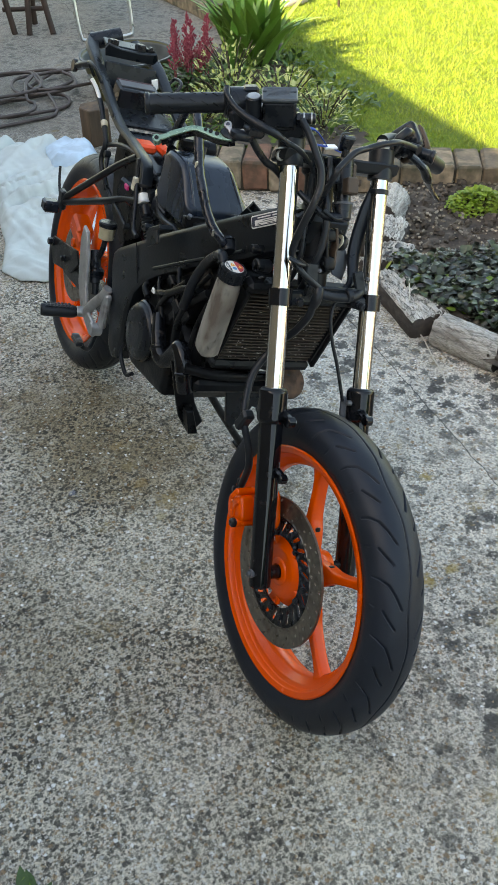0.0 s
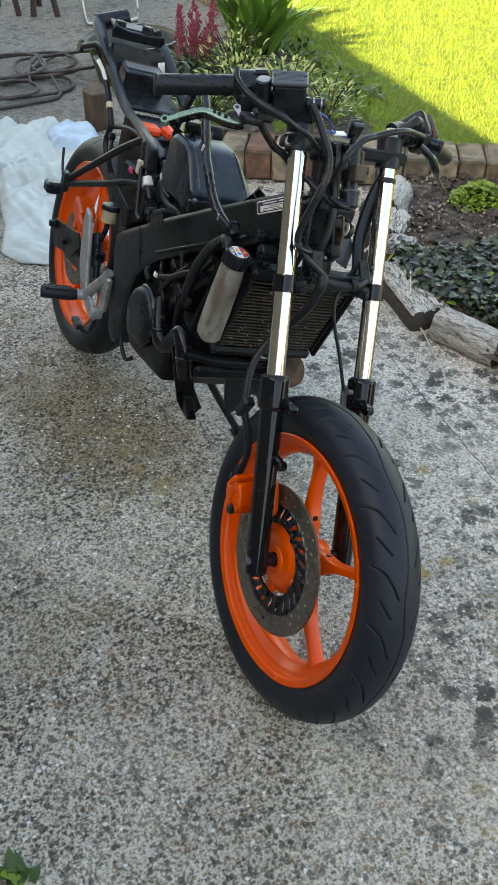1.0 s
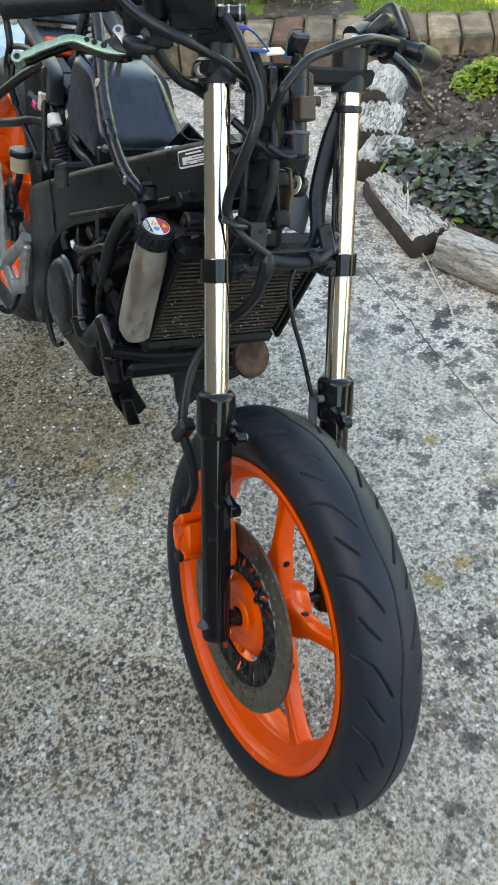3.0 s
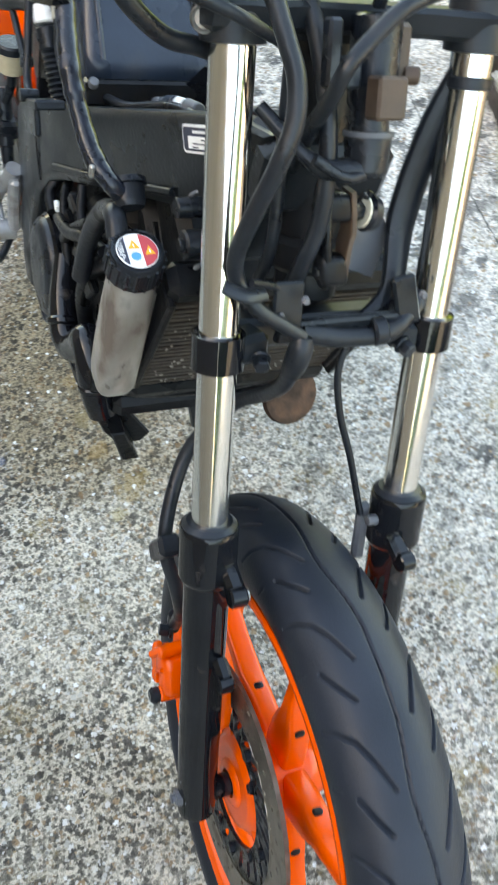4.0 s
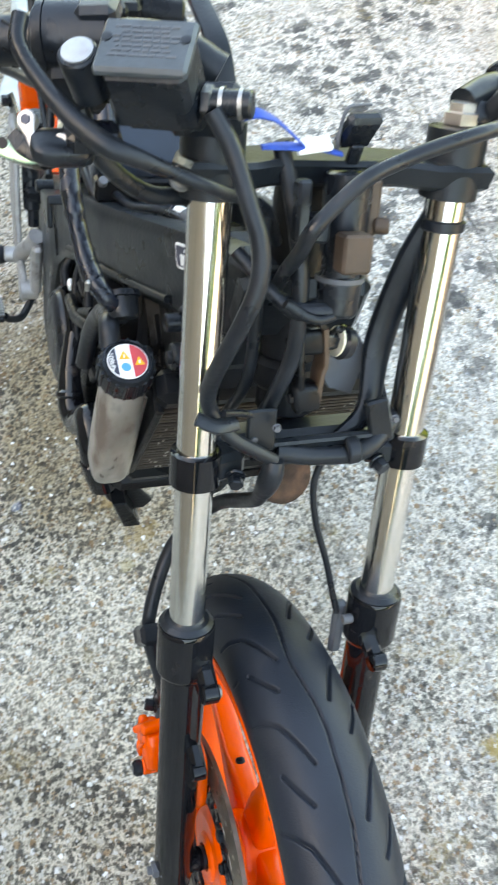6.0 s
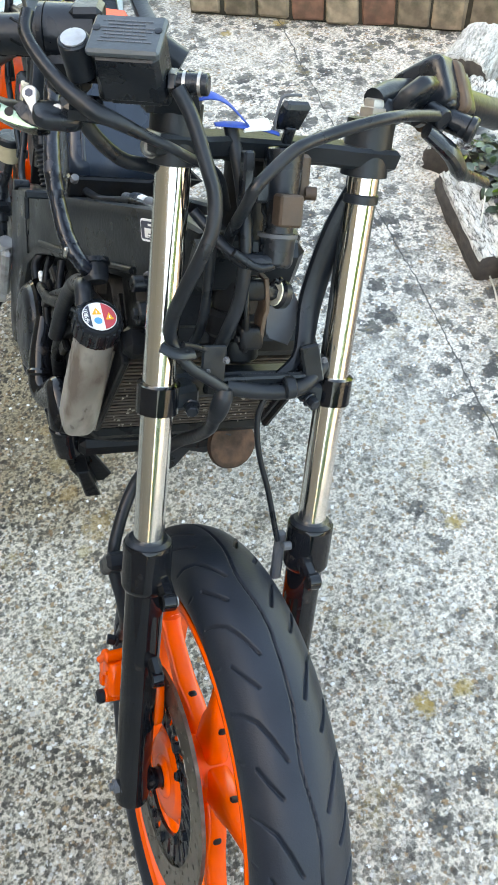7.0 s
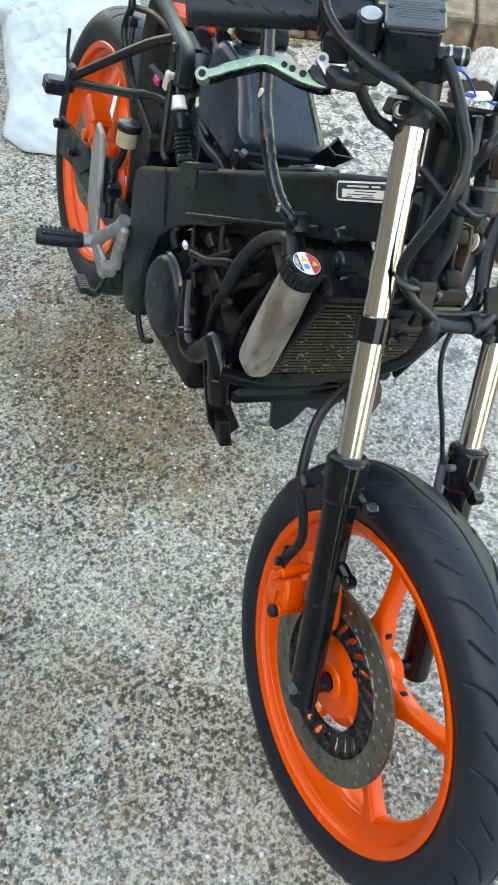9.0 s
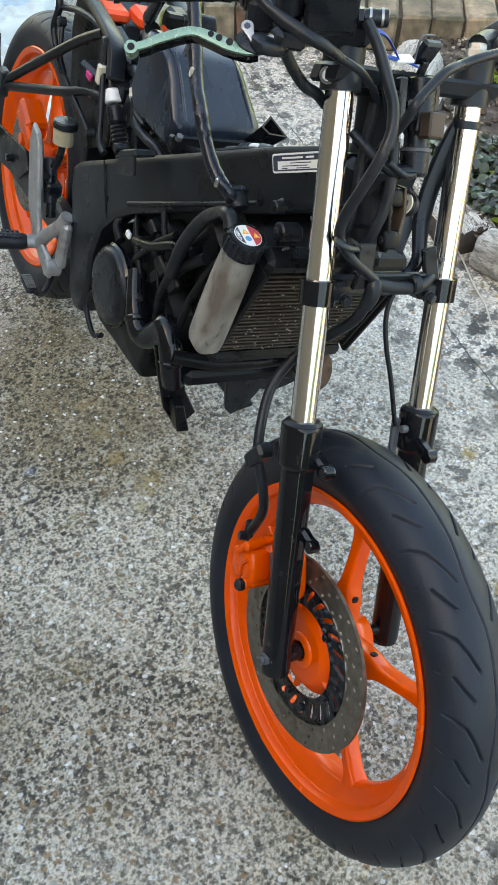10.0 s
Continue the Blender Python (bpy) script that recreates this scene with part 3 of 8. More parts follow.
def tread_depth(u, v, period):
    """How deep the tread is cut at arc length u and distance v from the tyre's middle."""
    wander = 0.0035 * np.sin(u * 2 * math.pi / (2 * period)) + 0.0012 * np.sin(u * 2 * math.pi / period + 1)
    d = np.abs(v - wander) * 1.5
    for side in (-1, 1):
        s = side * v
        uu = (u + (0.5 * period if side > 0 else 0.0)) % period
        for path in (((-0.004, 0.062), (0.001, 0.050), (0.012, 0.036), (0.030, 0.026), (0.052, 0.016)), ((0.054, 0.046), (0.070, 0.036), (0.084, 0.026)), ((0.044, 0.069), (0.047, 0.061))):
            q = A(path)
            for a, b in zip(q[:-1], q[1:]):
                for sh in (-period, 0, period):
                    ax, ay = a[0] + sh, a[1]
                    ex, ey = b[0] - a[0], b[1] - a[1]
                    t = np.clip(((uu - ax) * ex + (s - ay) * ey) / (ex * ex + ey * ey), 0, 1)
                    d = np.minimum(d, np.hypot(uu - ax - t * ex, s - ay - t * ey))
    k = np.clip(1.25 - d / 0.0019, 0, 1)
    return 0.0042 * k * k * (3 - 2 * k)


def tyre_geo(cy, cz, R, half, bead, seg, across, count):
    prof = A([(-0.80 * half, bead), (-0.93 * half, bead + 0.012), (-1.0 * half, bead + 0.32 * (R - bead)), (-0.985 * half, bead + 0.52 * (R - bead)), (-0.86 * half, bead + 0.72 * (R - bead)),
              (-0.62 * half, bead + 0.885 * (R - bead)), (-0.32 * half, bead + 0.972 * (R - bead)), (0, R)])
    full = np.concatenate([prof, prof[-2::-1] * (-1, 1)])
    c = smooth_path(np.c_[full, np.zeros(len(full))], 8)[:, :2]
    s = np.r_[0, np.cumsum(np.linalg.norm(np.diff(c, axis=0), axis=1))]
    m = s[-1] / 2
    t = np.concatenate([np.linspace(0, m - 0.074, 9)[:-1], np.linspace(m - 0.074, m + 0.074, across), np.linspace(m + 0.074, s[-1], 9)[1:]])
    across = len(t)
    x, r = np.interp(t, s, c[:, 0]), np.interp(t, s, c[:, 1])
    th = np.arange(seg) * 2 * math.pi / seg
    U, V = np.meshgrid(th * R, t - m, indexing="ij")
    rr = r[None] - tread_depth(U, V, 2 * math.pi * R / count) * (np.abs(V) < 0.073)
    vs = np.stack([np.broadcast_to(x[None], rr.shape), cy + rr * np.cos(th)[:, None], cz + rr * np.sin(th)[:, None]], -1).reshape(-1, 3)
    a = (np.arange(seg)[:, None] * across + np.arange(across - 1)[None]).ravel()
    b = (((np.arange(seg) + 1) % seg)[:, None] * across + np.arange(across - 1)[None]).ravel()
    return vs, [tuple(q) for q in np.stack([a, a + 1, b + 1, b], 1).tolist()]


def drilled_ring(rows, x, cy, cz, thick):
    """A flat ring made of rows of cells, each with a hole: (r0, r1, cells, hole half width, hole half height, slant, shift)."""
    vs, fs = [], []
    at = lambda r, a: (x, cy + r * math.cos(a), cz + r * math.sin(a))
    for r0, r1, n, hw, hh, slant, shift in rows:
        rm = (r0 + r1) / 2
        for k in range(n):
            a0, a1 = 2 * math.pi * (k + shift) / n, 2 * math.pi * (k + 1 + shift) / n
            am, da = (a0 + a1) / 2, a1 - a0
            outer = [(r0, a0), (r0, am), (r0, a1), (rm, a1), (r1, a1), (r1, am), (r1, a0), (rm, a0)]
            inner = []
            for j in range(8):
                g = -3 * math.pi / 4 + j * math.pi / 4
                dr, dt = hh * math.sin(g), hw * math.cos(g)
                if j % 2 == 0:
                    dr, dt = dr * 1.1, dt * 1.1
                inner.append((rm + dr, am + (dt + slant * dr) / rm))
            b = len(vs)
            vs += [at(r, a) for r, a in outer] + [at(r, a) for r, a in inner]
            fs += [(b + j, b + (j + 1) % 8, b + 8 + (j + 1) % 8, b + 8 + j) for j in range(8)]
    front, back = A(vs), A(vs) + (thick, 0, 0)
    n = len(vs)
    allf = list(fs) + [tuple(i + n for i in f[::-1]) for f in fs]
    for b in range(0, n, 16):
        allf += [(b + 8 + j, b + 8 + (j + 1) % 8, n + b + 8 + (j + 1) % 8, n + b + 8 + j) for j in range(8)]
    nseg = 120
    for r in (rows[0][0], rows[-1][1]):
        m = len(front) + len(back)
        rim = lathe([(0, r), (thick, r)], (x, cy, cz), (1, 0, 0), nseg)
        front, back, allf = np.concatenate([front]), back, allf
        yield_rim = (rim[0], rim[1][:-2])
        if r == rows[0][0]:
            first = yield_rim
    return join((np.concatenate([front, back]), allf), first, yield_rim)


def spoke_geo(ang, cy, cz, r0, r1, w0, w1, thick):
    """One cast spoke: waisted in its plane, rounded, flared into the rim and the hub."""
    d, e = A((0, math.cos(ang), math.sin(ang))), A((0, -math.sin(ang), math.cos(ang)))
    ss = np.linspace(0, 1, 26)
    ws = np.interp(ss, [0, 0.15, 0.3, 0.42, 0.55, 0.72, 0.86, 0.94, 1.0], [w0, w0 * 0.97, w0 * 0.80, w1 * 1.25, w1 * 1.02, w1 * 0.94, w1 * 1.02, w1 * 1.35, w1 * 2.1])
    ws = np.convolve(np.pad(ws, 1, "edge"), [0.25, 0.5, 0.25], "valid")
    ts = np.interp(ss, [0, 0.35, 0.7, 0.9, 1.0], [1.0, 0.96, 0.86, 0.9, 1.05])
    vs, n = [], 20
    for s, w, k in zip(ss, ws, ts):
        c = A((0, cy, cz)) + d * (r0 + (r1 - r0) * s)
        for j in range(n):
            a = 2 * math.pi * (j + 0.5) / n
            p = lambda q: math.copysign(abs(q) ** 0.42, q)
            vs.append(c + A((p(math.cos(a)) * thick * k / 2, 0, 0)) + e * (p(math.sin(a)) * w / 2))
    m = len(ss)
    fs = [(i * n + k, i * n + (k + 1) % n, (i + 1) * n + (k + 1) % n, (i + 1) * n + k) for i in range(m - 1) for k in range(n)]
    fs += [tuple(range(n))[::-1], tuple((m - 1) * n + k for k in range(n))]
    return np.array(vs), fs


def wheel(name, cy, cz, R, half, flange, spokes, first, tread, seg, across):
    """A cast wheel: the hub is the part, with its rim, spokes and tyre under it."""
    hub = part(name, lathe([(-0.046, 0.024), (-0.044, 0.03), (-0.036, 0.032), (-0.03, 0.037), (-0.02, 0.041), (0.02, 0.041), (0.03, 0.037), (0.04, 0.032), (0.046, 0.03), (0.047, 0.022)],
                           (0, cy, cz), (1, 0, 0), 40), "orange", bike, "orange painted cast wheel", 60)
    h = half * 0.86
    side = [(-h - 0.002, flange - 0.003), (-h + 0.0005, flange - 0.0125), (-h + 0.002, flange - 0.0140), (-h + 0.0125, flange - 0.0152), (-h + 0.0145, flange - 0.0165), (-h + 0.0175, flange - 0.0225), (-h + 0.020, flange - 0.0245),
            (-h * 0.30, flange - 0.0345), (-h * 0.12, flange - 0.0375)]
    part("rim", ring_geo([(-h, flange)] + side + [(-a, b) for a, b in side[::-1]] + [(h, flange), (h - 0.006, flange - 0.003), (h * 0.5, flange - 0.012), (-h * 0.5, flange - 0.012), (-h + 0.006, flange - 0.003)], cy, cz, 160),
         "orange", hub, "", 40)
    for k in range(spokes):
        a = math.radians(first + 360 * k / spokes)
        part("spoke", spoke_geo(a, cy, cz, 0.034, flange - 0.031, 0.047, 0.0158, 0.030), "orange", hub, "", 60)
        d, e = A((0, math.cos(a), math.sin(a))), A((0, -math.sin(a), math.cos(a)))
        for sg in (-1, 1):
            part("lightening_slot", ball(A((0.0, cy, cz)) + d * 0.082 + e * sg * 0.0162, (0.0060, 0.0085, 0.0022), 14, 8, 0.6, ((1, 0, 0), d, e)), "engine", hub)
    part("tyre", tyre_geo(cy, cz, R, half, flange - 0.002, seg, across, tread), "tyre", hub, "black road tyre with curved tread grooves", sharp=180)
    return hub


front = wheel("front_wheel", 0.0, AX, 0.296, 0.0505, 0.229, 5, 75, 18, 1400, 126)
part("brake_disc", drilled_ring([(0.1015, 0.1135, 24, 0.0028, 0.0028, 0.4, 0.0), (0.1135, 0.1255, 24, 0.0028, 0.0028, 0.4, 0.36), (0.1255, 0.138, 24, 0.0028, 0.0028, 0.4, 0.72)], -0.058, 0, AX, 0.0046), "disc", front,
     "drilled steel brake disc")
part("hub_collar", lathe([(0.0, 0.034), (0.004, 0.033), (0.009, 0.027), (0.014, 0.025), (0.016, 0.022), (0.016, 0.015), (0.0, 0.013)], (-0.044, 0.0, AX), (-1, 0, 0), 32), "orange", front, "", 40)
for k in range(5):
    a = math.radians(39 + 72 * k)
    d = A((0, math.cos(a), math.sin(a)))
    part("hub_web", box(A((-0.046, 0.0, AX)) + d * 0.049, (0.010, 0.040, 0.009), ((1, 0, 0), d, np.cross((1, 0, 0), d)), 0.003), "orange", front)
    part("disc_bolt", hexbolt(A((-0.0575, 0.0, AX)) + d * 0.073, (-1, 0, 0), 0.0055, 0.005), "plastic", front)
part("disc_carrier", drilled_ring([(0.066, 0.1022, 24, 0.0046, 0.0130, 0.55, 0.0)], -0.056, 0, AX, 0.004), "plastic", front, "black slotted disc carrier")
part("disc_mount", lathe([(0, 0.040), (0.0, 0.046), (0.006, 0.052), (0.016, 0.064), (0.022, 0.067), (0.026, 0.058)], (-0.056, 0, AX), (1, 0, 0), 48), "orange", front, "", 60)
for a in np.arange(5) * 2 * math.pi / 5 + 0.3:
    q = A((-0.056, 0.083 * math.cos(a), AX + 0.083 * math.sin(a)))
    part("disc_bolt", rod(q + (-0.005, 0, 0), q + (0.004, 0, 0), 0.0062, 12), "plastic", front)
part("axle_spacer", rod((-0.078, 0, AX), (-0.046, 0, AX), 0.0125), "gloss", front)
part("axle", rod((-0.1, 0, AX), (0.1, 0, AX), 0.008), "engine", front)
part("axle_bolt", join(hexbolt((-0.108, 0.0, AX + 0.002), (-1, 0, 0), 0.0085, 0.010), rod((-0.104, 0.0, AX + 0.002), (-0.1085, 0.0, AX + 0.002), 0.0125, 24), rod((-0.116, 0.0, AX + 0.002), (-0.1225, 0.0, AX + 0.002), 0.0045, 16)), "moulded", front)

# front fork
FY = lambda z: 0.0013 + 0.4722 * (z - 0.296)
FD = unit((0, 0.4722, 1.0))
for side, lugs in ((-1, True), (1, True)):
    x = side * 0.094
    foot = A((x, FY(0.593), 0.593))
    leg = part("fork_slider", lathe([(0.0, 0.019), (0.0, 0.0248), (-0.003, 0.0258), (-0.050, 0.0258), (-0.055, 0.0235), (-0.057, 0.0208), (-0.32, 0.0202), (-0.345, 0.0200), (-0.352, 0.019), (-0.355, 0.015)], foot, FD, 36), "gloss", bike, "gloss black fork slider")
    part("fork_tube", lathe([(-0.02, 0.0155), (0.0, 0.0158), (0.40, 0.0158)], foot, FD, 40), "chrome", leg, "polished chrome fork tube")
    part("dust_seal", lathe([(-0.004, 0.016), (-0.003, 0.0238), (0.001, 0.024), (0.0045, 0.020), (0.005, 0.016)], foot, FD, 32), "rubber", leg)
    up, dn = A((x, FY(0.566), 0.566)), A((x, FY(0.474), 0.474))
    ins = -side
    part("mudguard_lug", join(box(up + (ins * 0.012, -0.030, 0.0), (0.016, 0.030, 0.016), None, 0.004), rod(up + (-0.004 * side + ins * 0.000, -0.046, 0.0), up + (ins * 0.019, -0.046, 0.0), 0.0095, 14)), "gloss", leg)
    if side < 0:
        part("mudguard_lug", join(box(dn + (ins * 0.008, -0.030, 0.0), (0.014, 0.028, 0.016), None, 0.004), rod(dn + (0.0, -0.042, 0.0), dn + (ins * 0.014, -0.042, 0.0), 0.0085, 14)), "gloss", leg)
        part("wheel_lug_bolt", rod(up + (0.019, -0.046, 0.0), up + (0.022, -0.046, 0.0), 0.006, 12), "steel", leg)
part("cable_ring", lathe([(0, 0.0162), (0.001, 0.0178), (0.008, 0.0178), (0.009, 0.0162)], (0.094, FY(0.908), 0.908), FD, 28, True), "rubber", bike)

# brake caliper and its hose
cr = ((1, 0, 0), (0, 0.85, -0.53), (0, 0.53, 0.85))
cal = part("brake_caliper", join(ball((-0.096, 0.110, 0.358), (0.0175, 0.0185, 0.0245), 20, 14, 0.5, cr), ball((-0.101, 0.126, 0.347), (0.0125, 0.0135, 0.0175), 18, 12, 0.55, cr), ball((-0.106, 0.136, 0.352), (0.006, 0.006, 0.012), 14, 10, 0.7, cr), ball((-0.110, 0.116, 0.340), (0.006, 0.007, 0.009), 14, 10, 0.7, cr),
                                 rod((-0.1165, 0.119, 0.389), (-0.066, 0.124, 0.386), 0.0068, 20, 0.3), rod((-0.118, 0.126, 0.372), (-0.112, 0.121, 0.392), 0.0045, 14), rod((-0.114, 0.096, 0.336), (-0.060, 0.096, 0.336), 0.0085, 20), ball((-0.070, 0.075, 0.385), (0.009, 0.035, 0.038), 16, 10, 0.5, cr)), "orange", bike, "orange painted brake caliper", 60)
part("casting_seam", tube([(-0.1135, 0.106, 0.374), (-0.115, 0.112, 0.360), (-0.1135, 0.108, 0.342)], 0.0022, 12), "orange", cal)
part("caliper_bolt", join(rod((-0.124, 0.096, 0.336), (-0.112, 0.096, 0.336), 0.0088, 20, 0.35)), "plastic", cal)
part("bleed_valve", join(rod((-0.087, 0.152, 0.364), (-0.087, 0.158, 0.388), 0.007), hexbolt((-0.090, 0.148, 0.37), (-1, 0.3, 0), 0.007, 0.014)), "rubber", cal)
part("brake_hose", tube([(-0.046, 0.178, 0.748), (-0.042, 0.186, 0.715), (-0.040, 0.212, 0.672), (-0.048, 0.232, 0.640), (-0.064, 0.236, 0.612), (-0.086, 0.228, 0.575), (-0.105, 0.198, 0.540), (-0.112, 0.172, 0.508),
                         (-0.102, 0.150, 0.470), (-0.094, 0.140, 0.435), (-0.089, 0.146, 0.40), (-0.087, 0.152, 0.375)], 0.0068, 10), "rubber", bike)
part("hose_guide", join(box((-0.113, 0.170, 0.512), (0.022, 0.020, 0.044), ((1, 0, 0), (0, 0.9, 0.4), (0, -0.4, 0.9)), 0.004), box((-0.098, 0.135, 0.535), (0.012, 0.06, 0.014), ((1, 0, 0), (0, 0.9, 0.35), (0, -0.35, 0.9)), 0.003)),
     "rubber", bike)

# yokes, stem and head
lower = part("lower_yoke", join(box((0, FY(0.735) + 0.028, 0.727), (0.150, 0.030, 0.026), ((1, 0, 0), (0, 0.904, -0.427), (0, 0.427, 0.904)), 0.005),
                                *[box((sx * 0.070, FY(0.737) + 0.004, 0.735), (0.030, 0.030, 0.024), ((1, -0.2 * sx, 0), (0.2 * sx, 0.9, -0.4), (0, 0.43, 0.9)), 0.005) for sx in (-1, 1)]), "satin", bike)
for sx in (-1, 1):
    part("yoke_clamp", lathe([(-0.015, 0.0165), (-0.014, 0.0208), (0.014, 0.0208), (0.015, 0.0165)], (sx * 0.094, FY(0.737), 0.737), FD, 32), "gloss", lower)
for sx in (-1, 1):
    part("pinch_bolt", hexbolt((sx * 0.063, FY(0.735) - 0.012, 0.737), (0.3 * sx, -1, 0.1), 0.0065, 0.012), "plastic", lower)
head = part("steering_head", join(rod((0, 0.262, 0.735), (0, 0.357, 0.935), 0.026, 24), rod((0, 0.273, 0.757), (0, 0.285, 0.783), 0.033, 24), rod((0, 0.345, 0.91), (0, 0.357, 0.935), 0.033, 24)), "engine", bike)
upper = part("upper_yoke", join(prism([(-0.116, 0.288), (-0.070, 0.290), (-0.05, 0.300), (0.05, 0.300), (0.070, 0.290), (0.116, 0.288), (0.122, 0.310), (0.112, 0.336), (0.04, 0.350), (-0.04, 0.350), (-0.112, 0.336), (-0.122, 0.310)], 0.022, (0, 0, 0.930), (1, 0, 0), (0, 1, 0), 0.004, lambda p: p + A((0, 0, -0.42 * (p[1] - 0.32)))),
                                *[lathe([(-0.031, 0.017), (-0.030, 0.0222), (0.020, 0.0225), (0.021, 0.017)], (sx * 0.094, FY(0.958), 0.958), FD, 28) for sx in (-1, 1)]), "satin", bike)
part("fork_cap", lathe([(0, 0.0135), (0.008, 0.0135), (0.009, 0.0105), (0.015, 0.0105), (0.016, 0.0075)], (0.094, FY(0.978), 0.978), FD, 6), "steel", upper)
part("pinch_bolt", join(lathe([(0, 0.009), (0.005, 0.009), (0.006, 0.0075), (0.004, 0.006)], (-0.115, 0.303, 0.945), (-0.55, -0.8, 0.2), 18)), "steel", upper)
lock = part("ignition_lock", join(lathe([(0, 0.012), (0.001, 0.0135), (0.004, 0.0155), (0.026, 0.0168), (0.028, 0.0160), (0.031, 0.0140), (0.044, 0.0140), (0.048, 0.0165), (0.102, 0.0175), (0.104, 0.014)],
                                        (0.000, 0.241, 0.869), (0, 0.5, 0.87), 28),
                                  tube([(-0.006, 0.240, 0.877), (-0.030, 0.244, 0.874), (-0.048, 0.254, 0.880), (-0.072, 0.285, 0.895)], [0.0085, 0.0080, 0.0055, 0.005], 10)), "plastic", bike)
# bracket and lug are black parts whose brown reflection is painted in
part("lock_bracket", box((-0.0065, 0.241, 0.930), (0.022, 0.018, 0.027), ((1, 0, 0), (0, 0.87, -0.5), (0, 0.5, 0.87)), 0.002), "brown", lock, "lock bracket coloured by a painted warm reflection")
part("lock_lug", join(box((0.020, 0.285, 0.935), (0.012, 0.020, 0.040), ((1, 0, 0), (0, 0.87, -0.5), (0, 0.5, 0.87)), 0.003), rod((0.022, 0.272, 0.928), (0.032, 0.268, 0.930), 0.006, 10)), "brown", lock)
part("lock_ring", lathe([(0, 0.0160), (0.0, 0.0182), (0.0035, 0.0182), (0.0035, 0.0160)], (0.000, 0.2545, 0.8925), (0, 0.5, 0.87), 24, True), "moulded", lock)
part("yoke_nut_block", join(box((-0.027, 0.262, 0.935), (0.013, 0.014, 0.020), ((1, 0, 0), (0, 0.87, -0.5), (0, 0.5, 0.87)), 0.002), box((-0.040, 0.268, 0.944), (0.010, 0.012, 0.042), ((1, 0, 0), (0, 0.87, -0.5), (0, 0.5, 0.87)), 0.002)), "plastic", lock)
keyp = part("key", join(box((0.006, 0.309, 0.980), (0.027, 0.010, 0.030), ((1, 0.1, 0), (-0.1, 0.9, 0.3), (0, -0.3, 0.9)), 0.004), box((0.006, 0.304, 0.962), (0.010, 0.005, 0.02), None, 0.001)), "plastic", lock, "ignition key")
part("key_rim", tube([(-0.008, 0.305, 0.966), (-0.0085, 0.308, 0.980), (-0.006, 0.312, 0.994), (0.004, 0.313, 0.9965), (0.012, 0.314, 0.9965)], 0.0013, 8), "moulded", keyp)
part("key_strap", join(tube([(-0.006, 0.300, 0.967), (-0.022, 0.300, 0.970), (-0.040, 0.300, 0.972), (-0.056, 0.300, 0.972), (-0.066, 0.300, 0.971)], [0.0034, 0.0030, 0.0048, 0.0042, 0.003], 12, 6, 0.35),
                       tube([(-0.036, 0.300, 0.973), (-0.0456, 0.300, 0.9806), (-0.060, 0.300, 0.991), (-0.074, 0.300, 0.996), (-0.086, 0.300, 0.993)], [0.0022, 0.0024, 0.0036, 0.0060, 0.0045], 12, 6, 0.35)), "blue", lock, "blue key strap")
part("key_tag", box((-0.028, 0.302, 0.972), (0.026, 0.013, 0.004), ((1, 0.1, 0.1), (0, 1, 0.1), (0, 0, 1)), 0.001), "white", lock)

# right-hand controls
gd = unit((-0.121, 0.045, -0.036))
g0 = A((-0.196, 0.375, 0.995))
bar = part("handlebar", tube([(-0.094, 0.330, 1.004), (-0.13, 0.350, 1.013), g0 + gd * 0.0, g0 + gd * 0.128], [0.013, 0.0115, 0.0112, 0.0112], 14), "satin", bike)
u, v, w = basis(gd)
gp = lathe([(0, 0.014), (0.0, 0.0205), (0.005, 0.0205), (0.007, 0.0162)] + [(0.010 + 0.115 * k / 12, 0.0158 + 0.0004 * (k % 2)) for k in range(13)] + [(0.127, 0.0175), (0.132, 0.0175), (0.134, 0.012)], g0, gd, 28)
part("grip", gp, "rubber", bar, "ribbed black rubber grip")
slits = []
for k in range(6):
    c = g0 + gd * (0.020 + 0.018 * k)
    for a in np.arange(6) * math.pi / 3 + 0.2 * k:
        d = math.cos(a) * u + math.sin(a) * v
        t = math.cos(a + 1.57) * u + math.sin(a + 1.57) * v
        slits.append(box(c + d * 0.0160, (0.011, 0.0022, 0.0012), (unit(gd + 0.6 * t), unit(t - 0.6 * gd), d), 0.0003))
part("grip_slits", join(*slits), "engine", bar)
part("switch_housing", join(lathe([(-0.045, 0.018), (-0.043, 0.0235), (-0.004, 0.0245), (-0.002, 0.019)], g0, gd, 24), box(g0 - gd * 0.02 + (0.0, -0.012, -0.022), (0.036, 0.034, 0.034), (gd, u, v), 0.006),
                            box(g0 - gd * 0.026 + (0.005, -0.004, 0.020), (0.026, 0.026, 0.016), (gd, u, v), 0.004)), "plastic", bar)
part("throttle_stop", lathe([(-0.004, 0.021), (-0.003, 0.0245), (0.002, 0.0245), (0.003, 0.021)], g0, gd, 24), "rubber", bar)
mu, mv = unit((0.0455, -0.024, 0.014)), unit((0.0095, 0.0280, 0.009))
mw = unit(np.cross(mu, mv))
mv = np.cross(mw, mu)
mc0 = A((-0.1545, 0.294, 1.0405))
master = part("master_cylinder", join(box(mc0 - mw * 0.053 + mv * 0.004, (0.046, 0.03, 0.014), (mu, mv, mw), 0.004), rod(mc0 - mu * 0.03 - mw * 0.052, mc0 + mu * 0.026 - mw * 0.052, 0.010)), "plastic", bike, "black front brake master cylinder")
part("reservoir", box(mc0 - mw * 0.028, (0.052, 0.036, 0.044), (mu, mv, mw), 0.004), "plastic", master)
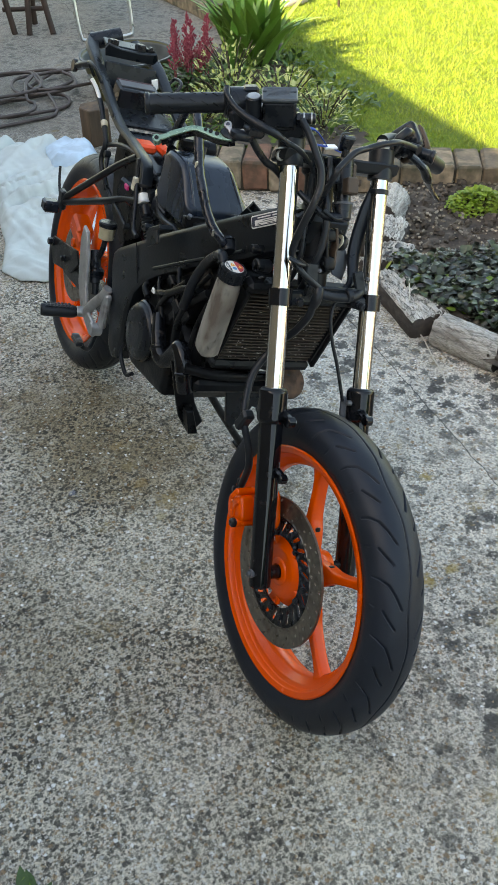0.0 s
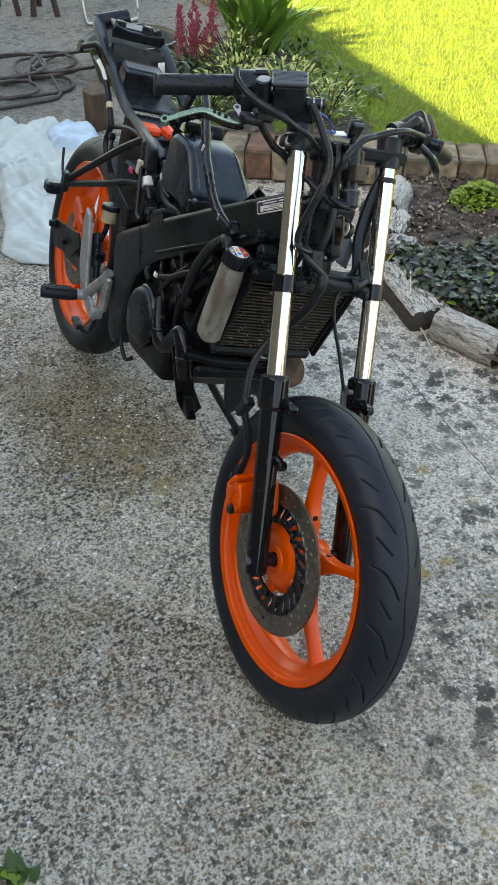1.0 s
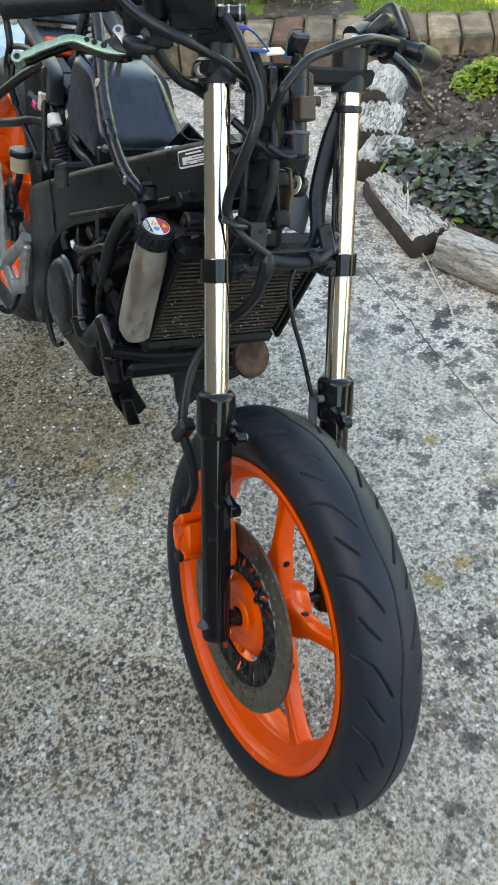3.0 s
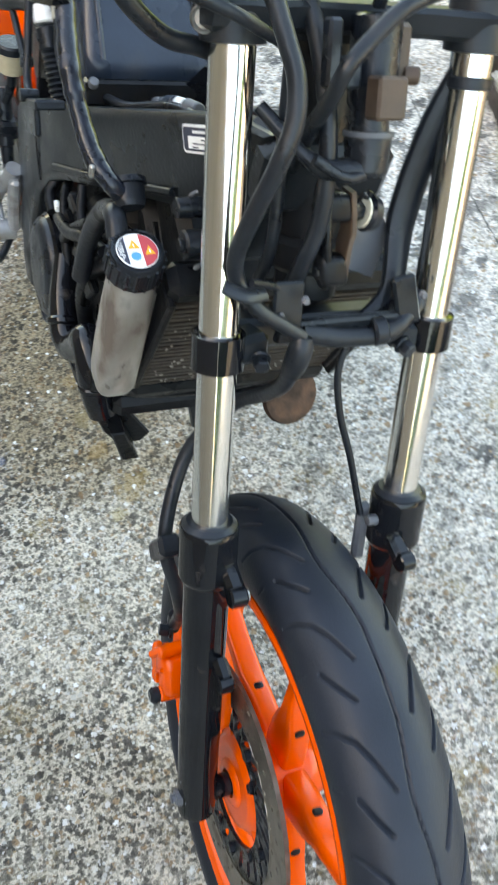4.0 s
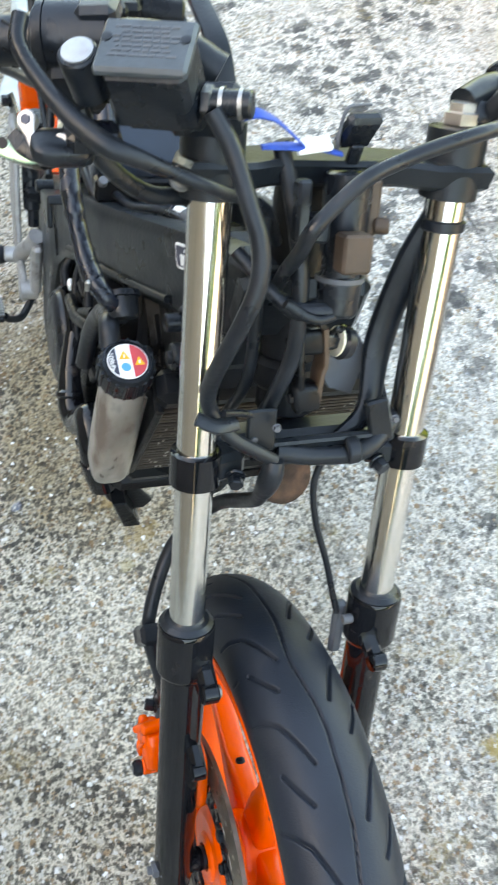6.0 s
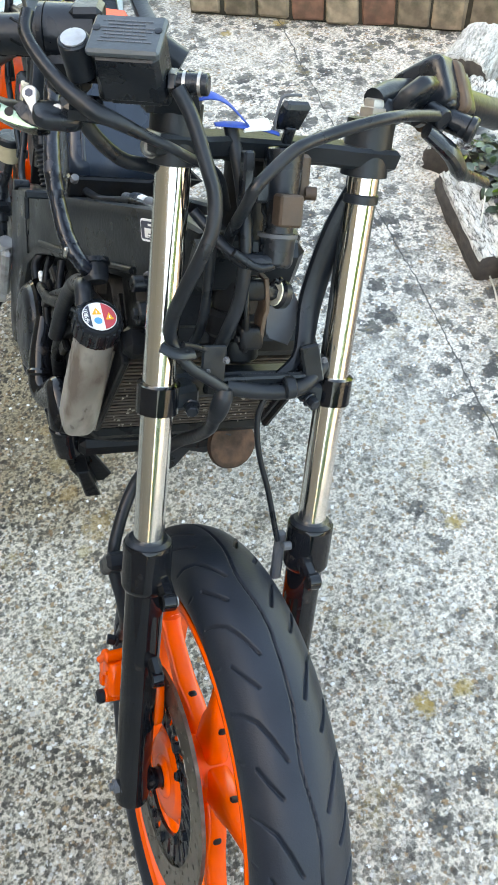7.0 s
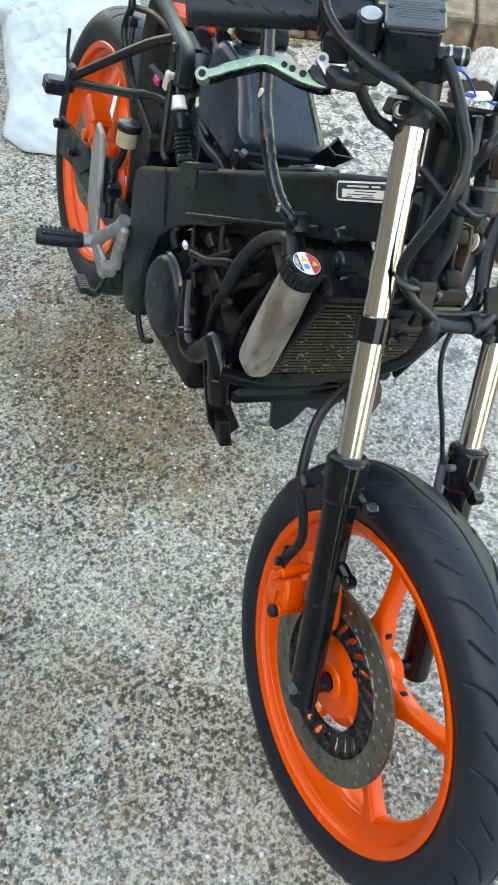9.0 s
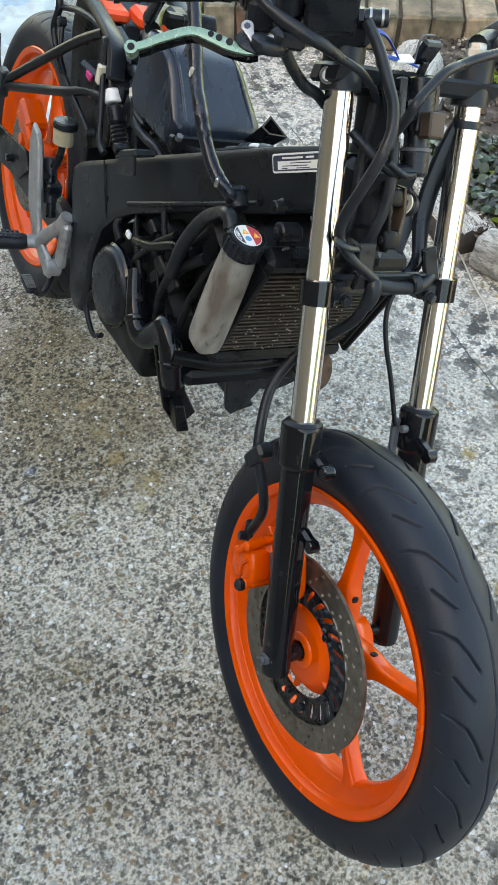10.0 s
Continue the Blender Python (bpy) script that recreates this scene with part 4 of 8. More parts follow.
part("bar_clamp", box(mc0 - mu * 0.038 - mw * 0.04 + mv * 0.012, (0.03, 0.024, 0.026), (mu, mv, mw), 0.005), "plastic", master)
part("switch_housing", box(mc0 - mw * 0.07 + mu * 0.02 + mv * 0.02, (0.05, 0.03, 0.03), (mu, mv, mw), 0.006), "plastic", master)
part("reservoir_lid", box(mc0 - mw * 0.003, (0.056, 0.040, 0.007), (mu, mv, mw), 0.0025), "lid", master)
rows = []
for k in range(7):
    L = 0.040 - 0.007 * (k % 3 == 1) - 0.003 * (k % 2)
    x0 = -L / 2
    while x0 < L / 2 - 0.002:
        w0 = 0.0022 + 0.0012 * ((k * 5 + int(x0 * 9000)) % 4)
        rows.append(box(mc0 + mw * 0.0008 + mv * (0.0125 - 0.0036 * k) + mu * (x0 + w0 / 2), (w0, 0.0015, 0.0006), (mu, mv, mw), 0.0001))
        x0 += w0 + 0.0012
part("moulded_lettering", join(*rows), "moulded", master)
for sg in (-1, 1):
    part("lid_screw", lathe([(0, 0.0032), (0.0008, 0.0032), (0.001, 0.002)], mc0 + mu * sg * 0.0235 + mv * 0.004 + mw * 0.0004, mw, 12), "plastic", master)
part("sight_cap", join(lathe([(-0.03, 0.012), (0.0, 0.0122), (0.001, 0.0112), (0.001, 0.0)], A((-0.189, 0.310, 1.024)), mw, 20)), "plastic", master)
part("cap_disc", lathe([(0, 0.0098), (0.0012, 0.0098), (0.0016, 0.0080)], A((-0.189, 0.310, 1.0252)), mw, 20), "cast", master)
part("brake_switch", join(rod(mc0 + mu * 0.026 - mw * 0.042, mc0 + mu * 0.058 - mw * 0.042, 0.0085), rod(mc0 + mu * 0.026 - mw * 0.042, mc0 + mu * 0.034 - mw * 0.042, 0.0105, 6)), "plastic", master)
part("switch_band", join(*[lathe([(0, 0.0088), (0, 0.0094), (0.0025, 0.0094), (0.0025, 0.0088)], mc0 + mu * s - mw * 0.042, mu, 20, True) for s in (0.038, 0.050)]), "steel", master)


def blade(path, half, thick, n):
    """A flat bar along a smooth path: half widths in its plane, a thickness along n, rounded rims."""
    p = smooth_path(path, 6)
    hw = np.interp(np.linspace(0, 1, len(p)), np.linspace(0, 1, len(half)), half)
    tan = np.gradient(p, axis=0)
    vs, t = [], thick / 2
    for c, w, g in zip(p, hw, tan):
        s = unit(np.cross(n, g))
        up = unit(np.cross(g, s))
        for a, b in ((-1, -0.7), (-1, 0.7), (-0.95, 0.9), (-0.86, 1), (0.86, 1), (0.95, 0.9), (1, 0.7), (1, -0.7), (0.95, -0.9), (0.86, -1), (-0.86, -1), (-0.95, -0.9)):
            vs.append(c + s * a * w + up * b * t)
    k = 12
    fs = [(i * k + q, i * k + (q + 1) % k, (i + 1) * k + (q + 1) % k, (i + 1) * k + q) for i in range(len(p) - 1) for q in range(k)]
    fs += [tuple(range(k))[::-1], tuple((len(p) - 1) * k + q for q in range(k))]
    return np.array(vs), fs


ld = unit((-0.491, -0.534, 0.689))                     # the lever's flat side looks up and forward
lv = [(-0.2080, 0.2985, 0.9600), (-0.2164, 0.3027, 0.9573), (-0.2252, 0.3101, 0.9567), (-0.2341, 0.3178, 0.9563), (-0.2450, 0.3282, 0.9567), (-0.2561, 0.3378, 0.9562), (-0.2654, 0.3428, 0.9534), (-0.2801, 0.3465, 0.9458), (-0.2925, 0.3491, 0.9390), (-0.3010, 0.3498, 0.9335), (-0.3085, 0.3515, 0.9295)]
lw = [0.0016, 0.0034, 0.0052, 0.0056, 0.0054, 0.0044, 0.0044, 0.0045, 0.0045, 0.0040, 0.0040]
tip = A((-0.3137, 0.3533, 0.9272))
lever = part("brake_lever", join(blade(A(lv) - ld * 0.002, lw, 0.004, ld), rod(tip - ld * 0.011, tip, 0.0068, 28, 0.0012)), "green", bike, "pale green anodised brake lever", 40)
# black layer added below the green blade: the flank's shade as a colour
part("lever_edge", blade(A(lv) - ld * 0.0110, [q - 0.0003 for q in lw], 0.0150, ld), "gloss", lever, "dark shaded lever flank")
for p, r in (((-0.2308, 0.3170, 0.9580), 0.0036), ((-0.2391, 0.3243, 0.9580), 0.0033), ((-0.2454, 0.3302, 0.9580), 0.0030), (tip, 0.0036)):
    part("lever_hole", rod(A(p) - ld * 0.004, A(p) + ld * 0.0006, r, 20, 0.0), "engine", lever)
part("lever_root", blade([(-0.2240, 0.3180, 0.9640), (-0.2180, 0.3110, 0.9610), (-0.2090, 0.3040, 0.9610), (-0.1980, 0.2990, 0.9660)], [0.0040, 0.0065, 0.0072, 0.0060], 0.007, ld), "plastic", lever, "black lever root")
sa, sb = A((-0.2142, 0.3195, 0.9718)) + ld * 0.004, A((-0.2113, 0.3049, 0.9627)) + ld * 0.004
part("span_adjuster", join(rod(sa - ld * 0.006, sa + ld * 0.0015, 0.0064, 24), blade([sa, (sa + sb) / 2, sb], [0.0060, 0.0036, 0.0022], 0.003, ld)), "cast", lever, "silver span adjuster")
part("adjuster_screw", rod(sa + ld * 0.001, sa + ld * 0.0022, 0.0034, 6), "print", lever)
part("pivot_screw", rod(A((-0.1959, 0.3016, 0.9700)), A((-0.1959, 0.3016, 0.9700)) + ld * 0.004, 0.0052, 18), "cast", lever)
part("pivot_socket", rod(A((-0.1959, 0.3016, 0.9700)) + ld * 0.003, A((-0.1959, 0.3016, 0.9700)) + ld * 0.0045, 0.0022, 6), "print", lever)
part("lever_perch", join(ball((-0.196, 0.302, 0.966), (0.020, 0.014, 0.008), 18, 10, 0.6), box((-0.178, 0.300, 0.975), (0.034, 0.022, 0.016), None, 0.004)), "plastic", bike)

# left-hand controls
lb = part("handlebar", tube([(0.094, 0.330, 0.990), (0.13, 0.350, 0.992), (0.196, 0.375, 0.978), (0.312, 0.420, 0.943)], 0.0115, 12), "satin", bike)
lg0, lgd = A((0.205, 0.379, 0.975)), unit((0.121, 0.045, -0.036))
part("grip", lathe([(0, 0.014), (0.0, 0.0205), (0.005, 0.0205), (0.007, 0.0162), (0.06, 0.0155), (0.118, 0.0162), (0.122, 0.012)], lg0, lgd, 24), "rubber", lb)
lr = (lgd, unit(A((0, 0.8, 0.5)) - lgd * (A((0, 0.8, 0.5)) @ lgd)), unit(np.cross(lgd, (0, 0.8, 0.5))))
sw = part("switch_housing", join(ball((0.160, 0.352, 0.994), (0.015, 0.025, 0.029), 24, 16, 0.34, lr), ball((0.188, 0.352, 0.984), (0.012, 0.022, 0.025), 24, 16, 0.34, lr), box((0.172, 0.326, 0.998), (0.020, 0.014, 0.012), lr, 0.003)), "plastic", lb, "black switch housing", 60)
part("faded_cover", ball((0.175, 0.350, 0.990), (0.007, 0.0265, 0.030), 24, 16, 0.34, lr), "brown", sw, "warm brown cover", 60)
part("switch_stub", join(rod((0.168, 0.322, 0.985), (0.190, 0.300, 0.986), 0.011, 16), rod((0.186, 0.304, 0.9858), (0.192, 0.298, 0.9862), 0.0125, 16)), "plastic", sw)
part("choke_knob", join(rod((0.150, 0.322, 0.990), (0.156, 0.302, 0.992), 0.010, 14), box((0.146, 0.330, 0.980), (0.016, 0.02, 0.014), lr, 0.003)), "plastic", sw)
part("clutch_perch", join(prism([(-0.016, -0.022), (0.012, -0.024), (0.018, -0.006), (0.016, 0.022), (-0.004, 0.028), (-0.018, 0.012)], 0.016, (0.124, 0.330, 1.000), (1, 0.3, 0.2), (0.1, -0.35, 1), 0.004), box((0.112, 0.330, 0.984), (0.034, 0.026, 0.018), lr, 0.004)), "plastic", lb, "", 60)
part("clutch_lever", tube([(0.140, 0.300, 0.982), (0.168, 0.290, 0.968), (0.186, 0.292, 0.952), (0.206, 0.305, 0.938), (0.250, 0.335, 0.915), (0.285, 0.355, 0.898)], [0.011, 0.0135, 0.014, 0.0085, 0.0065, 0.007], 12, 5, 0.6), "plastic", lb)

# cables and hoses at the head
part("brake_line", tube([(-0.114, 0.276, 1.012), (-0.104, 0.264, 0.999), (-0.098, 0.252, 0.987), (-0.090, 0.236, 0.968), (-0.084, 0.224, 0.952), (-0.084, 0.212, 0.931), (-0.091, 0.204, 0.907), (-0.098, 0.204, 0.872), (-0.099, 0.211, 0.834),
                         (-0.095, 0.210, 0.810), (-0.080, 0.196, 0.792), (-0.060, 0.190, 0.780), (-0.041, 0.185, 0.769)], [0.006, 0.006, 0.006, 0.0061, 0.0063, 0.0063, 0.0063, 0.0063, 0.0063, 0.0062, 0.0058, 0.0055, 0.0055], 12), "rubber", bike)
part("hose_elbow", tube([(-0.041, 0.185, 0.770), (-0.042, 0.181, 0.762), (-0.044, 0.178, 0.750), (-0.045, 0.178, 0.738)], [0.0075, 0.0095, 0.0095, 0.008], 14, 4), "rubber", bike)
part("hose_clip", join(tube([(-0.108, 0.200, 0.812), (-0.094, 0.194, 0.808), (-0.076, 0.200, 0.803)], 0.0065, 8, 4, 0.5), tube([(-0.086, 0.204, 0.81), (-0.066, 0.210, 0.80), (-0.048, 0.212, 0.79)], 0.003, 6)), "rubber", bike)
part("throttle_cable", tube([(-0.216, 0.352, 1.022), (-0.219, 0.337, 1.012), (-0.208, 0.318, 1.000), (-0.194, 0.293, 0.994), (-0.177, 0.272, 0.990), (-0.160, 0.266, 0.986), (-0.134, 0.264, 0.976), (-0.117, 0.261, 0.971), (-0.099, 0.263, 0.962),
                             (-0.060, 0.282, 0.935), (-0.035, 0.30, 0.89)], [0.0052, 0.0052, 0.0054, 0.0064, 0.0070, 0.0060, 0.0045, 0.0042, 0.0042, 0.0042, 0.0045], 12), "rubber", bike)
part("return_cable", tube([(-0.185, 0.315, 0.985), (-0.174, 0.305, 0.962), (-0.157, 0.302, 0.944), (-0.136, 0.305, 0.929), (-0.112, 0.315, 0.919), (-0.08, 0.335, 0.90)], 0.0062, 10), "rubber", bike)
part("clutch_cable", tube([(-0.030, 0.290, 0.840), (-0.044, 0.258, 0.895), (-0.047, 0.240, 0.932), (-0.045, 0.237, 0.952), (-0.031, 0.244, 0.966), (-0.010, 0.252, 0.983), (0.018, 0.262, 0.990), (0.045, 0.266, 0.999), (0.080, 0.274, 1.005),
                           (0.115, 0.290, 1.001), (0.150, 0.306, 0.994)], 0.0054, 10), "rubber", bike)
part("speedometer_cable", tube([(0.024, 0.212, 0.745), (0.014, 0.198, 0.712), (0.020, 0.180, 0.675), (0.036, 0.161, 0.634), (0.050, 0.142, 0.592), (0.056, 0.135, 0.575)], 0.0032, 8), "rubber", bike)
part("cable_bracket", join(box((0.062, 0.130, 0.552), (0.012, 0.010, 0.062), ((1, 0, 0), (0, 0.9, -0.43), (0, 0.43, 0.9)), 0.003), rod((0.058, 0.125, 0.577), (0.068, 0.125, 0.577), 0.005)), "moulded", bike, "dull steel cable bracket")
part("wiring_loom", join(tube([(-0.046, 0.315, 0.965), (-0.036, 0.285, 0.93), (-0.030, 0.255, 0.89), (-0.028, 0.235, 0.84), (-0.034, 0.230, 0.79), (-0.03, 0.25, 0.73)], 0.0065, 10), tube([(-0.058, 0.285, 0.93), (-0.050, 0.275, 0.86), (-0.048, 0.255, 0.79), (-0.05, 0.27, 0.72)], 0.005, 8),
                         tube([(0.01, 0.24, 0.88), (-0.02, 0.232, 0.875), (-0.045, 0.24, 0.885)], 0.004, 8)), "rubber", bike)
part("sleeved_cable", tube([(0.100, 0.305, 0.965), (0.080, 0.290, 0.88), (0.068, 0.268, 0.81), (0.058, 0.232, 0.765), (0.030, 0.215, 0.745)], [0.008, 0.014, 0.014, 0.010, 0.008], 10, 6, 0.6), "rubber", bike)
part("cross_loom", join(tube([(0.085, 0.225, 0.765), (0.05, 0.200, 0.752), (0.01, 0.200, 0.748), (-0.03, 0.205, 0.752)], 0.0085, 10), rod((0.030, 0.199, 0.752), (0.042, 0.199, 0.754), 0.012)), "rubber", bike)
brk = part("horn_bracket", join(box((-0.050, 0.205, 0.784), (0.024, 0.005, 0.036), ((1, 0, 0), (0, 0.9, -0.43), (0, 0.43, 0.9)), 0.002), box((0.060, 0.212, 0.772), (0.020, 0.007, 0.042), ((1, 0, 0.3), (0, 0.9, -0.43), (-0.3, 0.43, 0.9)), 0.002),
                                box((0.01, 0.208, 0.752), (0.12, 0.008, 0.022), None, 0.002)), "satin", bike)
for p in ((-0.042, 0.198, 0.795), (-0.056, 0.202, 0.778), (0.066, 0.204, 0.785), (0.002, 0.200, 0.752)):
    part("bolt", hexbolt(p, (0, -0.9, 0.43), 0.0028, 0.004), "moulded", brk)
sx_, sy_, sz_ = A((1, 0, 0)), A((0, 0.9, -0.43)), A((0, 0.43, 0.9))
st_, sb_ = A((-0.0265, 0.249, 0.850)), A((-0.0195, 0.221, 0.792))
sd_ = unit(st_ - sb_)
se_ = unit(np.cross(sd_, (1, 0, 0)))
stop = part("fork_stop", join(prism([(-0.009, -0.034), (-0.004, -0.040), (0.005, -0.040), (0.010, -0.030), (0.008, -0.012), (0.008, 0.014), (0.012, 0.026), (0.008, 0.038), (-0.002, 0.041), (-0.010, 0.034)], 0.006, (st_ + sb_) / 2, se_, sd_, 0.0015),
                              ball(st_ * 0.85 + sb_ * 0.15 + A((0.012, 0, 0)), (0.013, 0.010, 0.011), 20, 12, 0.5, ((1, 0, 0), se_, sd_)), ball(st_ * 0.12 + sb_ * 0.88 + A((0.009, 0, 0)), (0.012, 0.010, 0.012), 20, 12, 0.5, ((1, 0, 0), se_, sd_))),
            "engine", bike, "rust-stained black steering stop", 60)
part("stop_cheek", blade([st_ + A((0.022, -0.002, 0.004)), st_ * 0.6 + sb_ * 0.4 + A((0.024, 0, 0)), st_ * 0.4 + sb_ * 0.6 + A((0.0205, 0, 0)), sb_ + A((0.017, 0, 0.004))], [0.008, 0.010, 0.010, 0.007], 0.0045, (1, 0, 0)), "brown", stop)
for q in (st_ * 0.86 + sb_ * 0.14, st_ * 0.12 + sb_ * 0.88):
    part("stop_bolt", hexbolt(q - A((0.001, 0.002, 0)), (-1, -0.2, 0), 0.0042, 0.005), "engine", stop)
part("stop_pin", join(rod((-0.002, 0.252, 0.834), (0.016, 0.252, 0.829), 0.0075, 6), lathe([(0, 0.010), (0.004, 0.0145), (0.011, 0.0130), (0.015, 0.008)], (0.017, 0.252, 0.829), (1, 0, -0.25), 20), tube([(0.007, 0.248, 0.842), (0.009, 0.246, 0.850), (0.013, 0.247, 0.846), (0.015, 0.248, 0.851)], 0.002, 8)), "plastic", stop)
part("pin_washer", lathe([(0, 0.006), (0, 0.0125), (0.0018, 0.0125), (0.0018, 0.006)], (0.0155, 0.252, 0.8295), (1, 0, -0.25), 20), "cream", stop)
part("grey_stay", prism([(-0.024, -0.006), (-0.004, -0.026), (0.022, -0.028), (0.028, 0.012), (0.010, 0.030), (-0.010, 0.010)], 0.004, (0.036, 0.268, 0.788), (0.94, 0, -0.3), (0.1, 0.35, 0.94), 0.001), "moulded", stop, "bare grey steel stay")
part("horn", join(lathe([(0, 0.02), (0.0, 0.034), (0.006, 0.036), (0.012, 0.032), (0.03, 0.02)], (0.096, 0.352, 0.481), (-0.1, 0.8, -0.55), 28)), "rust", bike, "rusty round horn")
part("horn_wire", tube([(0.092, 0.362, 0.49), (0.05, 0.365, 0.50), (0.0, 0.36, 0.515), (-0.04, 0.36, 0.53)], 0.004, 8), "rubber", bike)

# radiator with its fins, and the expansion bottle beside it
def rad(x, s, n=0.0):
    """A place on the radiator's front: x across, s from the bottom to the top, n out to the front."""
    return A((x, 0.352 - 0.05 * s, 0.530 + 0.165 * s)) + n * unit((0, -0.165, -0.05)) * 1.0


ru, rv = A((1, 0, 0)), unit((0, -0.05, 0.165))
rw = np.cross(ru, rv)
radi = part("radiator", box(rad(0.012, 0.5) + A((0, 0.018, 0.006)), (0.216, 0.160, 0.024), (ru, rv, rw), 0.003), "engine", bike, "dirty radiator with bent fins")
part("radiator_tank", box(rad(0.012, 1.0) + A((0, 0.014, 0.012)), (0.226, 0.026, 0.034), (ru, rv, rw), 0.008), "engine", radi)
part("radiator_tank", box(rad(0.012, 0.0) + A((0, 0.014, -0.010)), (0.226, 0.022, 0.034), (ru, rv, rw), 0.007), "engine", radi)
for sx in (-0.098, 0.122):
    part("radiator_frame", box(rad(sx, 0.5) + A((0, 0.010, 0.004)), (0.008, 0.172, 0.030), (ru, rv, rw), 0.002), "engine", radi)
for k in range(21):
    s = 0.03 + 0.94 * k / 20
    part("fin", box(rad(0.012, s) + A((0, 0.004, 0)), (0.212, 0.0032, 0.010), (ru + A((0, 0, 0.004 * math.sin(k * 2.1))), rv, rw), 0.001), "fin", radi)
part("core", join(*[box(rad(-0.09 + 0.0068 * k, 0.5) + A((0, 0.0085, 0.002)), (0.0012, 0.155, 0.008), (ru, rv, rw), 0.0003) for k in range(31)]), "fin", radi)
mud = []
rng = random.Random(5)
for k in range(170):
    p = rad(rng.uniform(-0.085, 0.11), rng.uniform(0.0, 0.9)) + A((0, -0.001, 0))
    mud.append(ball(p, (rng.uniform(0.0006, 0.0026), 0.0008, rng.uniform(0.0005, 0.0016)), 6, 4))
tagged(part("dried_mud", join(*mud), "bottle", radi), "specks of dried mud", kind="stuff")
part("radiator_side", box(rad(0.131, 0.48) + A((0, 0.016, 0.0)), (0.010, 0.178, 0.046), (ru, rv, rw), 0.003), "engine", radi)
part("radiator_rail", join(tube([(-0.125, 0.41, 0.475), (-0.05, 0.395, 0.468), (0.06, 0.395, 0.470), (0.13, 0.40, 0.49)], 0.011, 10), box((0.0, 0.415, 0.44), (0.20, 0.05, 0.03), None, 0.008)), "engine", bike)

bb, bt = A((-0.126, 0.346, 0.547)), A((-0.125, 0.334, 0.704))
bw = unit(bt - bb)
bx = unit(A((1, 0.0, 0.12)) - bw * (A((1, 0.0, 0.12)) @ bw))
by = np.cross(bw, bx)
secs = [(0.0, 0.010, 0.013), (0.002, 0.0145, 0.018), (0.006, 0.0175, 0.0215), (0.012, 0.0190, 0.0237), (0.020, 0.0196, 0.0247), (0.06, 0.0200, 0.0255), (0.11, 0.0197, 0.025), (0.140, 0.019, 0.0238), (0.152, 0.019, 0.022), (0.160, 0.0175, 0.019), (0.168, 0.0165, 0.0165)]
vs = []
for h, a, c in secs:
    for k in range(36):
        t = 2 * math.pi * k / 36
        sq = lambda q: math.copysign(abs(q) ** 0.6, q)
        vs.append(bb + bw * h + bx * a * sq(math.cos(t)) + by * c * sq(math.sin(t)))
fs = [(i * 36 + k, i * 36 + (k + 1) % 36, (i + 1) * 36 + (k + 1) % 36, (i + 1) * 36 + k) for i in range(len(secs) - 1) for k in range(36)] + [tuple(range(36))[::-1], tuple((len(secs) - 1) * 36 + k for k in range(36))]
bottle = part("expansion_bottle", (np.array(vs), fs), "bottle", bike, "grimy translucent coolant expansion bottle")
part("moulding_seam", tube([bb + bw * h + bx * 0.0192 + by * -0.012 for h in (0.004, 0.05, 0.10, 0.142)], 0.0018, 6), "bottle", bottle)
cax = unit(bw + A((0, -0.10, 0.02)))
cp = bt + A((-0.001, -0.002, 0.008))
cap = lathe([(-0.004, 0.021), (-0.003, 0.0245), (0.018, 0.0245), (0.022, 0.0225), (0.0225, 0.0205), (0.0205, 0.020)], cp, cax, 36)
u, v, w = basis(cax)
part("bottle_cap", cap, "plastic", bottle, "black ribbed screw cap")
for a in np.arange(18) * math.pi / 9:
    part("cap_rib", rod(cp + cax * -0.002 + 0.0243 * (math.cos(a) * u + math.sin(a) * v), cp + cax * 0.019 + 0.0243 * (math.cos(a) * u + math.sin(a) * v), 0.002, 6), "plastic", bottle)
top = cp + cax * 0.0212
lx = unit(A((1, 0.02, 0)) - cax * (A((1, 0.02, 0)) @ cax))
ly = np.cross(cax, lx)
arc = lambda r, a, c, n=16: [(r * math.cos(a + (c - a) * k / n), r * math.sin(a + (c - a) * k / n)) for k in range(n + 1)]
part("cap_sticker", prism(arc(0.0180, 0, 2 * math.pi, 39)[:-1], 0.0008, top, lx, ly, 0.0002), "white", bottle, "white and red round warning sticker")
part("sticker_red", prism(arc(0.0170, -1.35, 1.35), 0.0004, top + cax * 0.0009, lx, ly, 0.0001), "red", bottle)
part("sticker_navy", prism(arc(0.0170, 2.15, 4.13), 0.0004, top + cax * 0.0009, lx, ly, 0.0001), "print", bottle)
part("sticker_triangle", join(prism([(0.0055, -0.005), (0.0145, -0.005), (0.010, 0.004)], 0.0004, top + cax * 0.0014, lx, ly, 0.0001), prism([(-0.0075, 0.002), (0.0025, 0.002), (-0.0025, 0.011)], 0.0004, top + cax * 0.0010, lx, ly, 0.0001)), "yellow", bottle)
part("sticker_dot", prism(arc(0.0042, 0, 2 * math.pi, 20)[:-1], 0.0004, top + cax * 0.0010 + lx * -0.0025 + ly * -0.006, lx, ly, 0.0001), "cyan", bottle)
